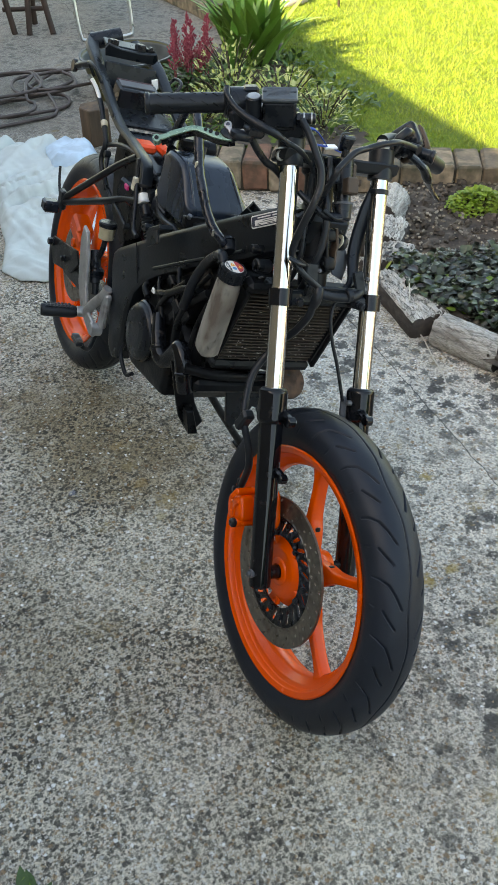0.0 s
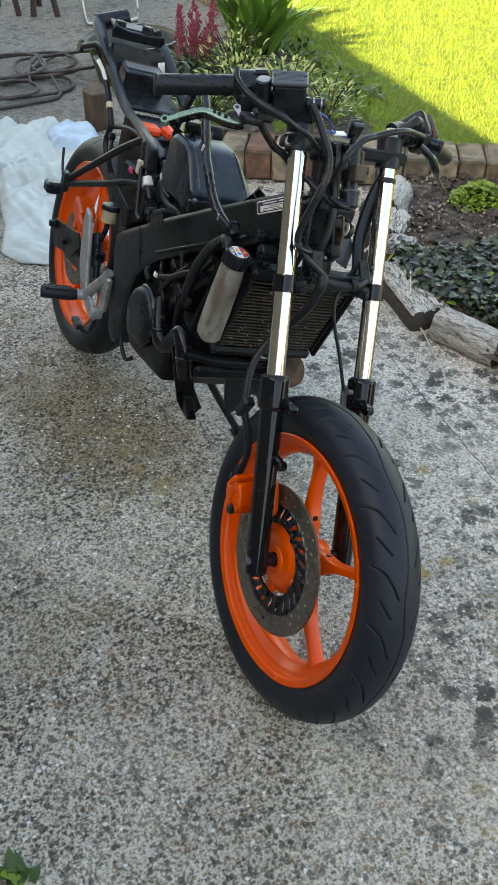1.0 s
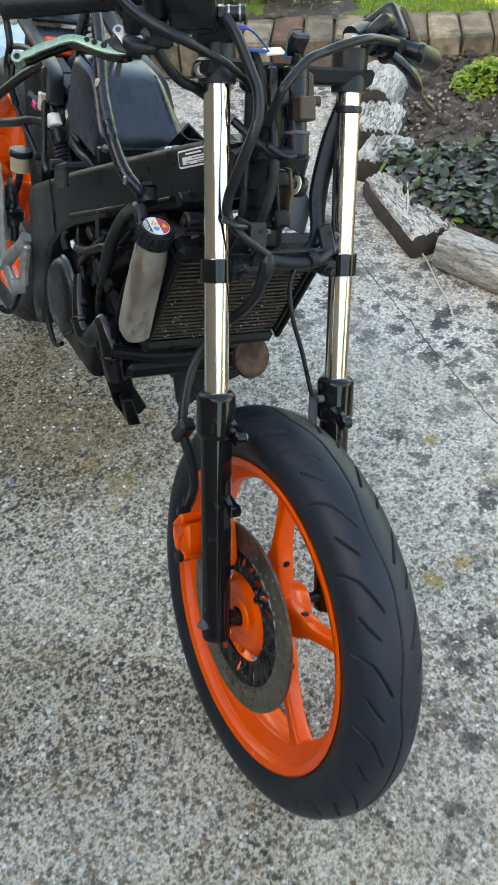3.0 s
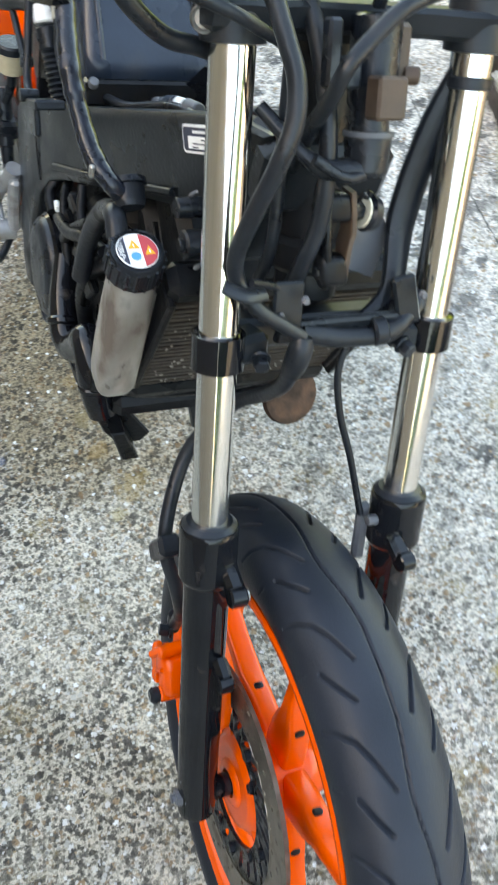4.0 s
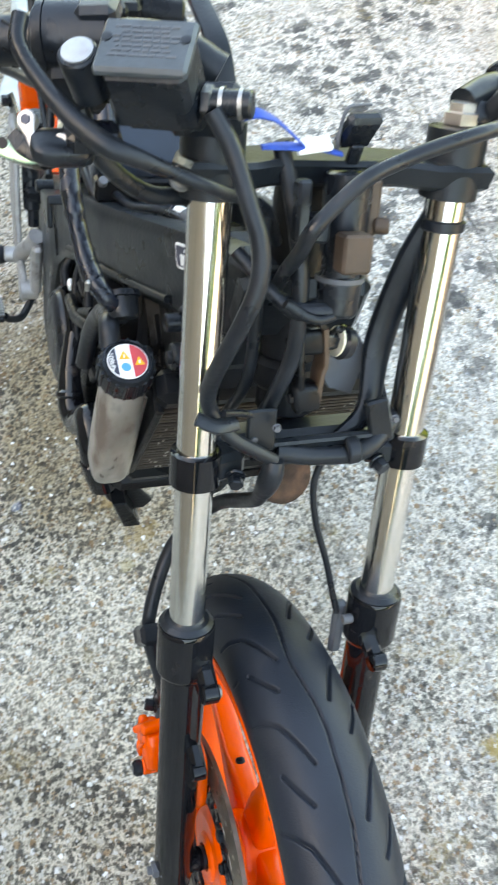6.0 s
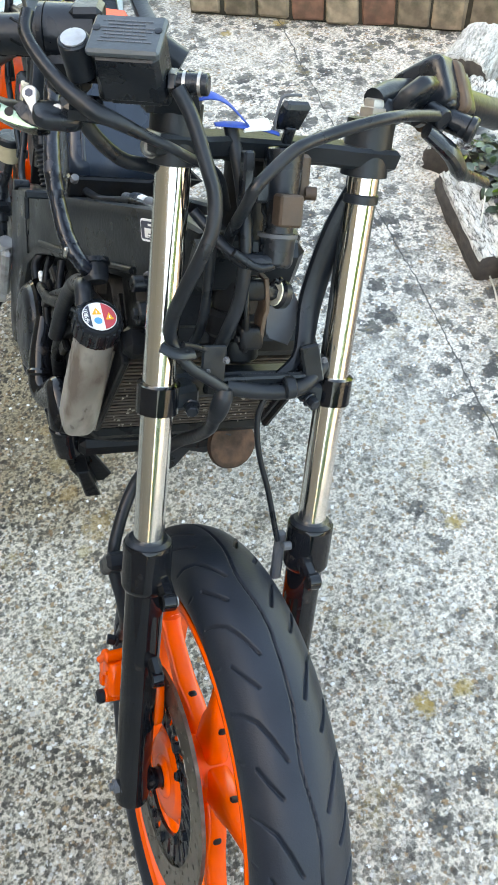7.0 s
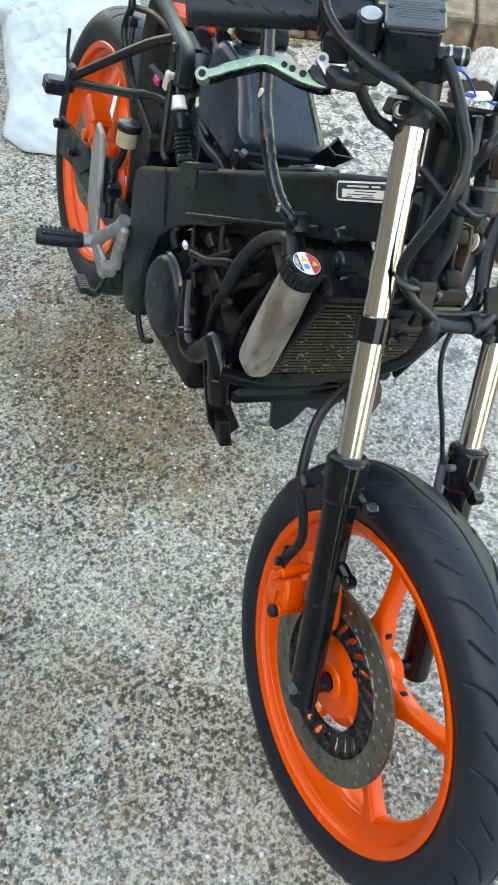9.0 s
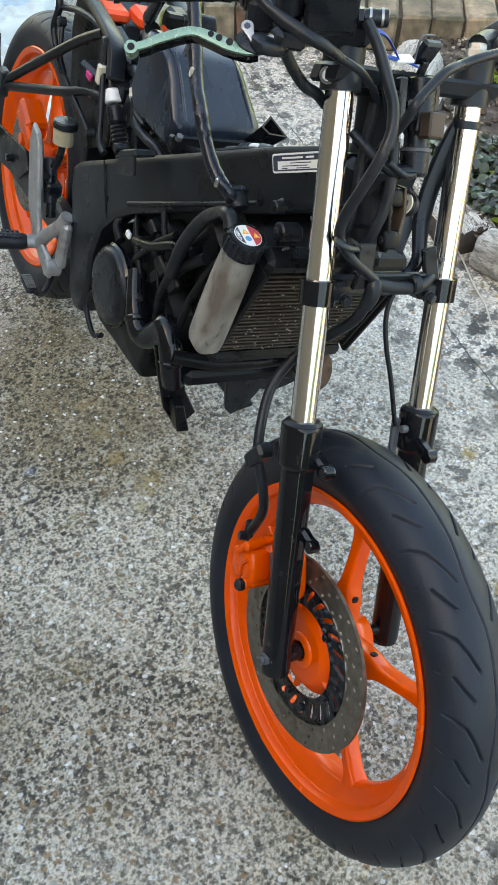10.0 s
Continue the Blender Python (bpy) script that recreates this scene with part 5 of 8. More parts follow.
def lettering(name, text, size, centre, along, up, material, parent):
    """Flat raised letters in the built-in font, as one mesh."""
    cu = bpy.data.curves.new(name, "FONT")
    cu.body, cu.size, cu.align_x, cu.align_y, cu.extrude = text, size, "CENTER", "CENTER", 0.00015
    tmp = bpy.data.objects.new(name, cu)
    me = bpy.data.meshes.new_from_object(tmp)
    n = np.cross(along, up)
    bpy.data.objects.remove(tmp)
    for v in me.vertices:
        v.co = Vector(A(centre) + A(along) * v.co.x + A(up) * v.co.y + n * v.co.z)
    me.materials.append(M[material])
    ob = new(name, me)
    ob.parent = parent
    return ob


lettering("sticker_lettering", "108kPa", 0.0066, top + cax * 0.0016 + lx * -0.0142, -ly, lx, "white", bottle)
part("sticker_print", join(box(top + cax * 0.0018 + lx * 0.010 + ly * -0.0018, (0.0012, 0.0035, 0.0003), (lx, ly, cax), 0.0001), box(top + cax * 0.0015 + lx * -0.0025 + ly * 0.005, (0.0012, 0.0035, 0.0003), (lx, ly, cax), 0.0001)), "white", bottle)
part("overflow_tube", tube([(-0.137, 0.350, 0.728), (-0.136, 0.366, 0.738), (-0.131, 0.395, 0.722), (-0.128, 0.43, 0.69), (-0.130, 0.455, 0.64), (-0.132, 0.465, 0.58)], 0.0095, 10), "rubber", bottle)

# frame: two beams from the head to the swingarm, drawn in the y-z plane and bowed outwards
def bow(side):
    xs = lambda y: np.interp(y, [0.28, 0.34, 0.40, 0.50, 0.62, 0.75, 0.95], [0.048, 0.064, 0.074, 0.095, 0.116, 0.124, 0.120])
    return lambda p: A((side * (xs(p[1]) + p[0]), p[1], p[2]))


outer = [(0.300, 0.862), (0.335, 0.852), (0.400, 0.815), (0.47, 0.771), (0.558, 0.716), (0.669, 0.648), (0.787, 0.575), (0.872, 0.525), (0.893, 0.505), (0.888, 0.47), (0.86, 0.42), (0.84, 0.36), (0.81, 0.30), (0.775, 0.285),
         (0.745, 0.30), (0.735, 0.35), (0.745, 0.42), (0.735, 0.475), (0.700, 0.520), (0.650, 0.560), (0.556, 0.622), (0.463, 0.680), (0.396, 0.722), (0.335, 0.765), (0.295, 0.79)]


def beam(side):
    n = len(outer)
    o = A(outer)
    c = A([(y, z) for y, z in o])
    e1, e2 = c - np.roll(c, 1, 0), np.roll(c, -1, 0) - c
    nn = np.stack([e1[:, 1] / np.linalg.norm(e1, axis=1) + e2[:, 1] / np.linalg.norm(e2, axis=1), -(e1[:, 0] / np.linalg.norm(e1, axis=1) + e2[:, 0] / np.linalg.norm(e2, axis=1))], 1)
    area = np.sum(c[:, 0] * np.roll(c[:, 1], -1) - np.roll(c[:, 0], -1) * c[:, 1])
    nn *= (-0.5 if area > 0 else 0.5)
    vs = []
    for dx, b in ((0.0, 0.012), (-0.0008, 0.007), (-0.005, 0.001), (-0.010, 0.0), (-0.035, 0.0), (-0.038, 0.004)):
        for p, q in zip(c, nn):
            vs.append(bow(side)(A((dx, p[0] + q[0] * b, p[1] + q[1] * b))))
    fs = [(i * n + k, i * n + (k + 1) % n, (i + 1) * n + (k + 1) % n, (i + 1) * n + k) for i in range(5) for k in range(n)]
    # flat faces as strips between the upper and the lower run of the outline
    lo, hi = list(range(0, n // 2 + 1)), list(range(n - 1, n // 2 - 1, -1))
    for base in (0, 5 * n):
        for k in range(n // 2):
            q = [base + lo[k], base + lo[k + 1], base + hi[k + 1], base + hi[k]]
            q = [i for j, i in enumerate(q) if i not in q[:j]]
            if len(q) > 2:
                fs.append(tuple(q))
    return np.array(vs), fs


spar = part("frame_beam", beam(-1), "satin", bike, "satin black frame beam")
part("frame_beam", beam(1), "satin", bike)
for g in (rod((-0.11, 0.80, 0.52), (0.11, 0.80, 0.52), 0.02), rod((-0.11, 0.80, 0.33), (0.11, 0.80, 0.33), 0.018), box((0, 0.31, 0.83), (0.11, 0.06, 0.06), None, 0.01)):
    part("frame_cross", g, "satin", bike)
b0 = bow(-1)
# maker's plate on the beam: white lines of a label that cannot be read
lp, lq = b0(A((0.0006, 0.393, 0.782))), b0(A((0.0006, 0.318, 0.829)))
pu = unit(lq - lp)
pn = unit(np.cross(pu, (0, 0, 1)))
if pn[0] > 0:
    pn = -pn
pv = np.cross(pn, pu)
if pv[2] < 0:
    pv = -pv
lc = (lp + lq) / 2 + pv * 0.011
rr_ = lambda a, b, r: [(sx * (a - r) + r * math.cos(t), sy * (b - r) + r * math.sin(t)) for sx, sy, t0 in ((1, 1, 0), (-1, 1, 1), (-1, -1, 2), (1, -1, 3)) for t in np.linspace(t0 * math.pi / 2, (t0 + 1) * math.pi / 2, 5)]
PL = float(np.linalg.norm(lq - lp)) / 2
pz = np.cross(pu, pv) * (1 if np.cross(pu, pv) @ pn > 0 else -1)
plate = part("type_plate", prism(rr_(PL, 0.0115, 0.004), 0.0012, lc, pu, pv, 0.0003), "white", spar, "white and black maker's plate")
part("plate_field", prism(rr_(PL - 0.0022, 0.0093, 0.003), 0.0005, lc + pz * 0.0011, pu, pv, 0.0001), "print", plate)
for yy, xx, L, H in ((-0.0026, 0.002, 1.62, 0.0098), (0.0058, -0.008, 0.80, 0.0022), (0.0058, 0.022, 0.30, 0.0022)):
    part("plate_print", box(lc + pv * yy + pu * xx + pz * 0.0018, (L * PL, H, 0.0004), (pu, pv, pz), 0.0001), "white", plate)
for yy, xx, L in ((-0.0002, 0.006, 0.036), (-0.0034, -0.004, 0.044), (-0.0062, 0.010, 0.022), (-0.0062, -0.022, 0.010)):
    part("plate_line", box(lc + pv * yy + pu * xx + pz * 0.0021, (L, 0.0011, 0.0003), (pu, pv, pz), 0.0001), "print", plate)
part("beam_seam", tube([b0(A((0.0004, 0.768, 0.584))), b0(A((0.0006, 0.742, 0.546))), b0(A((0.0004, 0.718, 0.509)))], 0.0012, 6), "engine", spar)
part("engine_mount", rod((-0.094, 0.343, 0.764), (-0.070, 0.343, 0.764), 0.0085, 16), "plastic", spar)
part("mount_bush", join(rod((-0.090, 0.322, 0.742), (-0.060, 0.322, 0.742), 0.013, 18), rod((-0.094, 0.322, 0.742), (-0.060, 0.322, 0.742), 0.006, 12)), "rubber", spar)
part("bracket", join(box((-0.140, 0.630, 0.672), (0.032, 0.058, 0.010), ((1, 0, 0), (0, 0.85, -0.5), (0, 0.5, 0.85)), 0.002), box((-0.152, 0.632, 0.655), (0.006, 0.056, 0.036), ((1, 0, 0), (0, 0.85, -0.5), (0, 0.5, 0.85)), 0.002),
                     rod((-0.16, 0.665, 0.66), (-0.14, 0.665, 0.66), 0.007)), "satin", spar)
part("wire_clip", tube([(-0.052, 0.325, 0.712), (-0.074, 0.318, 0.722), (-0.080, 0.316, 0.705), (-0.076, 0.316, 0.682), (-0.062, 0.318, 0.673), (-0.022, 0.320, 0.673)], 0.0022, 8), "moulded", bike)
part("cable_hook", tube([(-0.070, 0.372, 0.743), (-0.072, 0.366, 0.757), (-0.064, 0.364, 0.763), (-0.056, 0.366, 0.752), (-0.066, 0.370, 0.746)], 0.0024, 8), "moulded", spar)
part("lower_edge_strip", tube([b0(A((0.001, y, z))) for y, z in ((0.66, 0.572), (0.56, 0.634), (0.47, 0.69), (0.40, 0.735))], 0.004, 8), "satin", spar)

# taped loom over the beam, boots and pipes behind it
loom_path = smooth_path([(-0.085, 0.80, 0.80), (-0.105, 0.72, 0.88), (-0.135, 0.63, 0.935), (-0.150, 0.560, 0.915), (-0.155, 0.515, 0.872), (-0.158, 0.488, 0.846), (-0.161, 0.452, 0.822), (-0.157, 0.428, 0.797), (-0.150, 0.400, 0.774),
                         (-0.139, 0.380, 0.762), (-0.125, 0.380, 0.748)], 14)
wrap = [0.0088 + 0.0002 * math.sin(k * 0.9) + 0.0004 * math.sin(k * 0.23 + 1) + 0.0005 * (k % 23 < 2) for k in range(len(loom_path))]
part("taped_loom", tube(loom_path, wrap, 14, straight=True), "bluetape", bike, "loom wrapped in shiny black tape")
for k in (66, 118):
    part("loom_tag", box(loom_path[k] + A((-0.008, -0.004, 0.001)), (0.005, 0.005, 0.012), None, 0.002), "cream" if k == 66 else "steel", bike)
part("loom_collar", lathe([(0, 0.012), (0.0, 0.016), (0.005, 0.0165), (0.006, 0.014), (0.02, 0.0135), (0.024, 0.012)], (-0.122, 0.39, 0.757), (0, -0.7, -0.5), 20), "rubber", bike)
def spread_foot(g):
    """The air box widens downwards on its far flank."""
    vs = A(g[0]).copy()
    vs[:, 0] += 0.024 * np.clip((vs[:, 0] + 0.106) / 0.122, 0, 1) * np.clip((0.805 - vs[:, 2]) / 0.07, 0, 1)
    return vs, g[1]


abx = part("air_box", spread_foot(pillow(A([(0.612, 0.688), (0.606, 0.722), (0.616, 0.740), (0.640, 0.765), (0.664, 0.788), (0.684, 0.800), (0.720, 0.804), (0.765, 0.796), (0.775, 0.740), (0.770, 0.684), (0.690, 0.680)]), -0.106, 0.016, 0.017, 7)), "airbox", bike, "dusty black plastic air box", 60)
for dx in (-0.0905, 0.0035):
    part("air_box_rib", spread_foot(tube([(dx, 0.6125, 0.7335), (dx, 0.638, 0.7625), (dx, 0.662, 0.7855), (dx, 0.686, 0.7995)], 0.0026, 12)), "airbox", abx)
part("air_box_flange", box((-0.034, 0.604, 0.704), (0.146, 0.018, 0.026), ((1, 0, 0), (0, 0.96, -0.27), (0, 0.27, 0.96)), 0.003), "engine", abx)
for dx in (-0.100, 0.028):
    part("flange_screw", rod((dx, 0.598, 0.714), (dx, 0.594, 0.722), 0.0050, 12), "moulded", abx)
part("inlet_tray", box((0.0, 0.56, 0.652), (0.150, 0.30, 0.050), ((1, 0, 0), (0, 0.85, -0.527), (0, 0.527, 0.85)), 0.008), "engine", bike)
part("carburettor", join(rod((-0.07, 0.49, 0.705), (0.05, 0.49, 0.712), 0.022, 18), rod((-0.03, 0.45, 0.715), (-0.03, 0.53, 0.69), 0.026, 18), box((0.03, 0.47, 0.72), (0.05, 0.06, 0.03), None, 0.006)), "engine", bike)
part("duct", scoop([(-0.003, 0.552, 0.766), (0.011, 0.548, 0.757), (0.047, 0.552, 0.753), (0.012, 0.560, 0.779)], [(-0.012, 0.570, 0.735), (0.002, 0.564, 0.728), (0.030, 0.566, 0.728), (0.004, 0.574, 0.742)], 0.0022), "plastic", bike)
braid = part("vent_hose", tube([(-0.098, 0.775, 0.715), (-0.100, 0.752, 0.690), (-0.101, 0.735, 0.668), (-0.100, 0.700, 0.664), (-0.098, 0.655, 0.668), (-0.09, 0.62, 0.655)], 0.0072, 12), "rubber", bike)
part("hose_collar", rod((-0.0985, 0.768, 0.706), (-0.0995, 0.758, 0.695), 0.0088, 16), "cream", braid)
for k in range(2):
    part("cover_slat", box((-0.092 - 0.004 * k, 0.655 + 0.022 * k, 0.704 + 0.005 * k), (0.004, 0.012, 0.062), ((1, 0, 0.1), (0, 0.85, 0.5), (-0.1, -0.5, 0.85)), 0.0015), "moulded", bike)
part("spark_lead", join(tube([(-0.05, 0.43, 0.72), (-0.06, 0.47, 0.725), (-0.075, 0.52, 0.715), (-0.08, 0.58, 0.69)], 0.006, 8), tube([(-0.02, 0.40, 0.745), (-0.045, 0.44, 0.735), (-0.065, 0.47, 0.722)], 0.008, 8)), "steel", bike)
for p, d, L, r, mk in (((-0.048, 0.548, 0.727), (0.0, -0.8, 0.5), 0.022, 0.0065, "moulded"), ((-0.048, 0.516, 0.748), (0.0, -0.8, 0.5), 0.024, 0.0075, "airbox"), ((-0.048, 0.492, 0.763), (0.1, -0.8, 0.4), 0.014, 0.0065, "white"), ((-0.046, 0.474, 0.772), (0.2, -0.8, 0.3), 0.020, 0.0075, "moulded"), ((-0.052, 0.456, 0.776), (0.3, -0.8, 0.2), 0.018, 0.006, "rubber")):
    part("inline_connector", rod(A(p), A(p) + unit(d) * L, r, 18), mk, bike)
part("carburettor_hose", tube([(-0.085, 0.60, 0.70), (-0.078, 0.55, 0.722), (-0.062, 0.52, 0.742), (-0.055, 0.485, 0.764), (-0.035, 0.43, 0.785)], 0.0050, 12), "rubber", bike)
bt0, bt1 = A((-0.099, 0.826, 0.650)), A((-0.089, 0.778, 0.590))
part("boot", lathe([(0.0235 + 0.0033 * k, 0.0140 if k % 2 else 0.0112) for k in range(19)], bt0, bt1 - bt0, 18), "rubber", bike)
part("boot_sleeve", join(rod((-0.100, 0.885, 0.712), (-0.100, 0.838, 0.664), 0.011), rod(bt0, bt0 + (bt1 - bt0) * 0.35, 0.0145)), "rubber", bike)
part("white_collar", rod((-0.100, 0.842, 0.668), (-0.099, 0.828, 0.652), 0.0152, 18), "white", bike)
for g in (tube([(-0.115, 0.86, 0.70), (-0.122, 0.82, 0.64), (-0.128, 0.79, 0.605), (-0.13, 0.76, 0.60)], 0.005, 8), tube([(-0.06, 0.70, 0.83), (-0.085, 0.67, 0.775), (-0.095, 0.64, 0.725)], 0.004, 8), tube([(-0.05, 0.70, 0.83), (-0.07, 0.66, 0.765), (-0.08, 0.62, 0.715)], 0.004, 8)):
    part("thin_pipe", g, "rubber", bike)
for g in (box((-0.118, 0.855, 0.685), (0.014, 0.014, 0.03), None, 0.002), box((-0.150, 0.520, 0.868), (0.008, 0.008, 0.02), None, 0.002)):
    part("connector", g, "cream", bike)
part("reg_box", join(box((-0.085, 0.93, 0.64), (0.05, 0.07, 0.05), ((1, 0.2, 0), (-0.2, 1, 0), (0, 0, 1)), 0.006)), "plastic", bike)
part("fuse", box((-0.112, 0.915, 0.655), (0.006, 0.022, 0.012), None, 0.002), "pink", bike)

# engine
eng = part("engine", join(prism([(0.505, 0.345), (0.58, 0.330), (0.67, 0.322), (0.75, 0.30), (0.82, 0.34), (0.80, 0.44), (0.70, 0.52), (0.58, 0.54), (0.47, 0.50), (0.445, 0.42)], 0.18, (-0.09, 0, 0), (0, 1, 0), (0, 0, 1), 0.02),
                          prism([(0.43, 0.44), (0.58, 0.50), (0.52, 0.66), (0.38, 0.60)], 0.13, (-0.065, 0, 0), (0, 1, 0), (0, 0, 1), 0.012),
                          prism([(0.38, 0.58), (0.52, 0.66), (0.49, 0.72), (0.36, 0.66)], 0.11, (-0.055, 0, 0), (0, 1, 0), (0, 0, 1), 0.012)), "engine", bike, "oily black two-stroke engine")
for k in range(6):
    part("cylinder_fin", box((0, 0.478 - 0.012 * k, 0.50 + 0.022 * k), (0.120, 0.130, 0.004), ((1, 0, 0), (0, 0.9, 0.43), (0, -0.43, 0.9)), 0.001), "engine", eng)
part("side_cover", lathe([(0, 0.066), (0.010, 0.066), (0.018, 0.064), (0.024, 0.058), (0.027, 0.048), (0.029, 0.03), (0.0295, 0.0)], (-0.110, 0.648, 0.427), (-1, 0, 0), 48), "plastic", eng, "round black engine cover", 60)
part("cover_rim", lathe([(0, 0.066), (0.0, 0.0695), (0.005, 0.0695), (0.009, 0.066)], (-0.116, 0.648, 0.427), (-1, 0, 0), 48, True), "gloss", eng)
part("crankcase_top", box((0.0, 0.615, 0.575), (0.150, 0.24, 0.075), ((1, 0, 0), (0, 0.85, -0.527), (0, 0.527, 0.85)), 0.012), "engine", eng)
part("reed_block", join(ball((-0.070, 0.545, 0.560), (0.035, 0.040, 0.045), 16, 10, 0.5), ball((-0.080, 0.60, 0.51), (0.028, 0.035, 0.03), 16, 10, 0.5)), "engine", eng)
for path, r in ((((-0.118, 0.50, 0.620), (-0.122, 0.545, 0.575), (-0.120, 0.585, 0.530), (-0.112, 0.61, 0.50)), 0.0065), (((-0.105, 0.43, 0.630), (-0.118, 0.47, 0.585), (-0.120, 0.49, 0.53), (-0.110, 0.50, 0.47)), 0.009),
                (((-0.112, 0.56, 0.62), (-0.118, 0.53, 0.60), (-0.112, 0.49, 0.60), (-0.10, 0.45, 0.66)), 0.005), (((-0.10, 0.66, 0.56), (-0.115, 0.62, 0.545), (-0.118, 0.57, 0.50), (-0.112, 0.54, 0.46)), 0.0055),
                (((-0.095, 0.70, 0.54), (-0.115, 0.69, 0.515), (-0.118, 0.66, 0.505)), 0.007), (((-0.085, 0.40, 0.665), (-0.10, 0.42, 0.62), (-0.11, 0.43, 0.56), (-0.108, 0.44, 0.50)), 0.006)):
    part("bay_hose", tube(path, r, 10), "engine", eng)
for p, s in (((-0.116, 0.520, 0.555), (0.012, 0.03, 0.024)), ((-0.112, 0.575, 0.585), (0.016, 0.024, 0.016)), ((-0.118, 0.470, 0.555), (0.010, 0.016, 0.034)), ((-0.110, 0.61, 0.535), (0.012, 0.02, 0.02))):
    part("bay_bracket", box(p, s, ((1, 0.2, 0), (-0.2, 0.8, 0.5), (0, -0.5, 0.8)), 0.003), "engine", eng)
part("bay_connector", box((-0.118, 0.640, 0.530), (0.006, 0.014, 0.011), None, 0.002), "white", eng)
part("cover_lettering", join(*[box((-0.1388, 0.650 + 0.010 * k, 0.424), (0.0008, 0.006, 0.009), None, 0.0002) for k in range(-2, 3)]), "satin", eng)
part("crank_cover", pillow(A([(0.505, 0.350), (0.60, 0.332), (0.70, 0.325), (0.735, 0.36), (0.68, 0.42), (0.58, 0.45), (0.51, 0.42)]), -0.112, -0.06, 0.014), "engine", eng, "", 60)
part("water_pipe", join(tube([(-0.118, 0.585, 0.500), (-0.128, 0.545, 0.470), (-0.130, 0.515, 0.445), (-0.125, 0.49, 0.445), (-0.122, 0.470, 0.475), (-0.121, 0.452, 0.495), (-0.120, 0.430, 0.480), (-0.115, 0.415, 0.445), (-0.108, 0.41, 0.42)],
                             [0.014, 0.016, 0.018, 0.0185, 0.0185, 0.019, 0.019, 0.018, 0.017], 18), rod((-0.129, 0.53, 0.457), (-0.13, 0.522, 0.450), 0.0205), rod((-0.117, 0.42, 0.462), (-0.116, 0.417, 0.453), 0.0205)), "gloss", eng)
part("oil_pipe", tube([(-0.125, 0.60, 0.545), (-0.128, 0.54, 0.575), (-0.125, 0.49, 0.61), (-0.115, 0.45, 0.625)], 0.007, 8), "engine", eng)
part("choke_link", join(box((-0.115, 0.525, 0.54), (0.004, 0.016, 0.06), ((1, 0, 0), (0, 0.8, 0.6), (0, -0.6, 0.8)), 0.001), tube([(-0.118, 0.50, 0.515), (-0.12, 0.53, 0.55), (-0.118, 0.55, 0.59)], 0.0025, 6)), "engine", eng)
part("spring_hook", tube([(-0.110, 0.73, 0.36), (-0.115, 0.74, 0.32), (-0.110, 0.70, 0.285), (-0.105, 0.675, 0.30)], 0.005, 8), "rubber", eng)
part("mount_tab", join(prism([(-0.14, 0.47), (-0.095, 0.47), (-0.062, 0.375), (-0.030, 0.325), (-0.040, 0.310), (-0.072, 0.312), (-0.092, 0.34), (-0.115, 0.40)], 0.008, (0, 0.446, 0), (1, 0, 0), (0, 0, 1), 0.002),
                       prism([(-0.092, 0.37), (-0.075, 0.37), (-0.05, 0.312), (-0.072, 0.312)], 0.03, (0, 0.44, 0), (1, 0, 0), (0, 0, 1), 0.002)), "engine", eng)
part("skid_bracket", prism([(0.005, 0.41), (0.09, 0.41), (0.15, 0.40), (0.15, 0.37), (0.11, 0.352), (0.085, 0.36), (0.07, 0.325), (0.045, 0.306), (0.03, 0.32)], 0.010, (0, 0.452, 0), (1, 0, 0), (0, 0, 1), 0.002), "plastic", eng)
stand = part("side_stand", tube([(0.047, 0.61, 0.32), (0.117, 0.635, 0.238), (0.189, 0.662, 0.157), (0.253, 0.686, 0.087)], 0.0095, 14), "engine", bike)
part("stand_foot", box((0.263, 0.69, 0.082), (0.044, 0.034, 0.007), ((0.947, 0, 0.32), (0, 1, 0), (-0.32, 0, 0.947)), 0.002), "engine", stand)

# rear wheel, swingarm, rear brake
WB = 1.2886
rear = wheel("rear_wheel", WB, AX, 0.304, 0.058, 0.231, 5, 4, 18, 420, 44)
part("brake_disc", drilled_ring([(0.070, 0.085, 30, 0.0025, 0.0028, 0.4, 0.0), (0.085, 0.098, 30, 0.0025, 0.0025, 0.4, 0.5), (0.098, 0.110, 30, 0.0025, 0.0025, 0.4, 0.0)], -0.062, WB, AX, 0.004), "disc", rear)
part("swingarm", join(prism([(0.80, 0.36), (1.0, 0.37), (1.25, 0.325), (1.33, 0.315), (1.33, 0.275), (1.25, 0.27), (1.0, 0.30), (0.80, 0.32)], 0.03, (-0.10, 0, 0), (0, 1, 0), (0, 0, 1), 0.006),
                      prism([(0.80, 0.36), (1.0, 0.37), (1.25, 0.325), (1.33, 0.315), (1.33, 0.275), (1.25, 0.27), (1.0, 0.30), (0.80, 0.32)], 0.03, (0.07, 0, 0), (0, 1, 0), (0, 0, 1), 0.006), box((0, 0.93, 0.335), (0.18, 0.06, 0.06), None, 0.01)), "satin", bike)
part("rear_caliper", join(box((-0.088, 1.215, 0.425), (0.046, 0.075, 0.050), ((1, 0, 0), (0, 0.93, 0.36), (0, -0.36, 0.93)), 0.007), box((-0.098, 1.175, 0.410), (0.03, 0.05, 0.034), ((1, 0, 0), (0, 0.93, 0.36), (0, -0.36, 0.93)), 0.006), rod((-0.118, 1.19, 0.395), (-0.08, 1.19, 0.395), 0.012)),
     "orange", bike, "orange rear brake caliper")
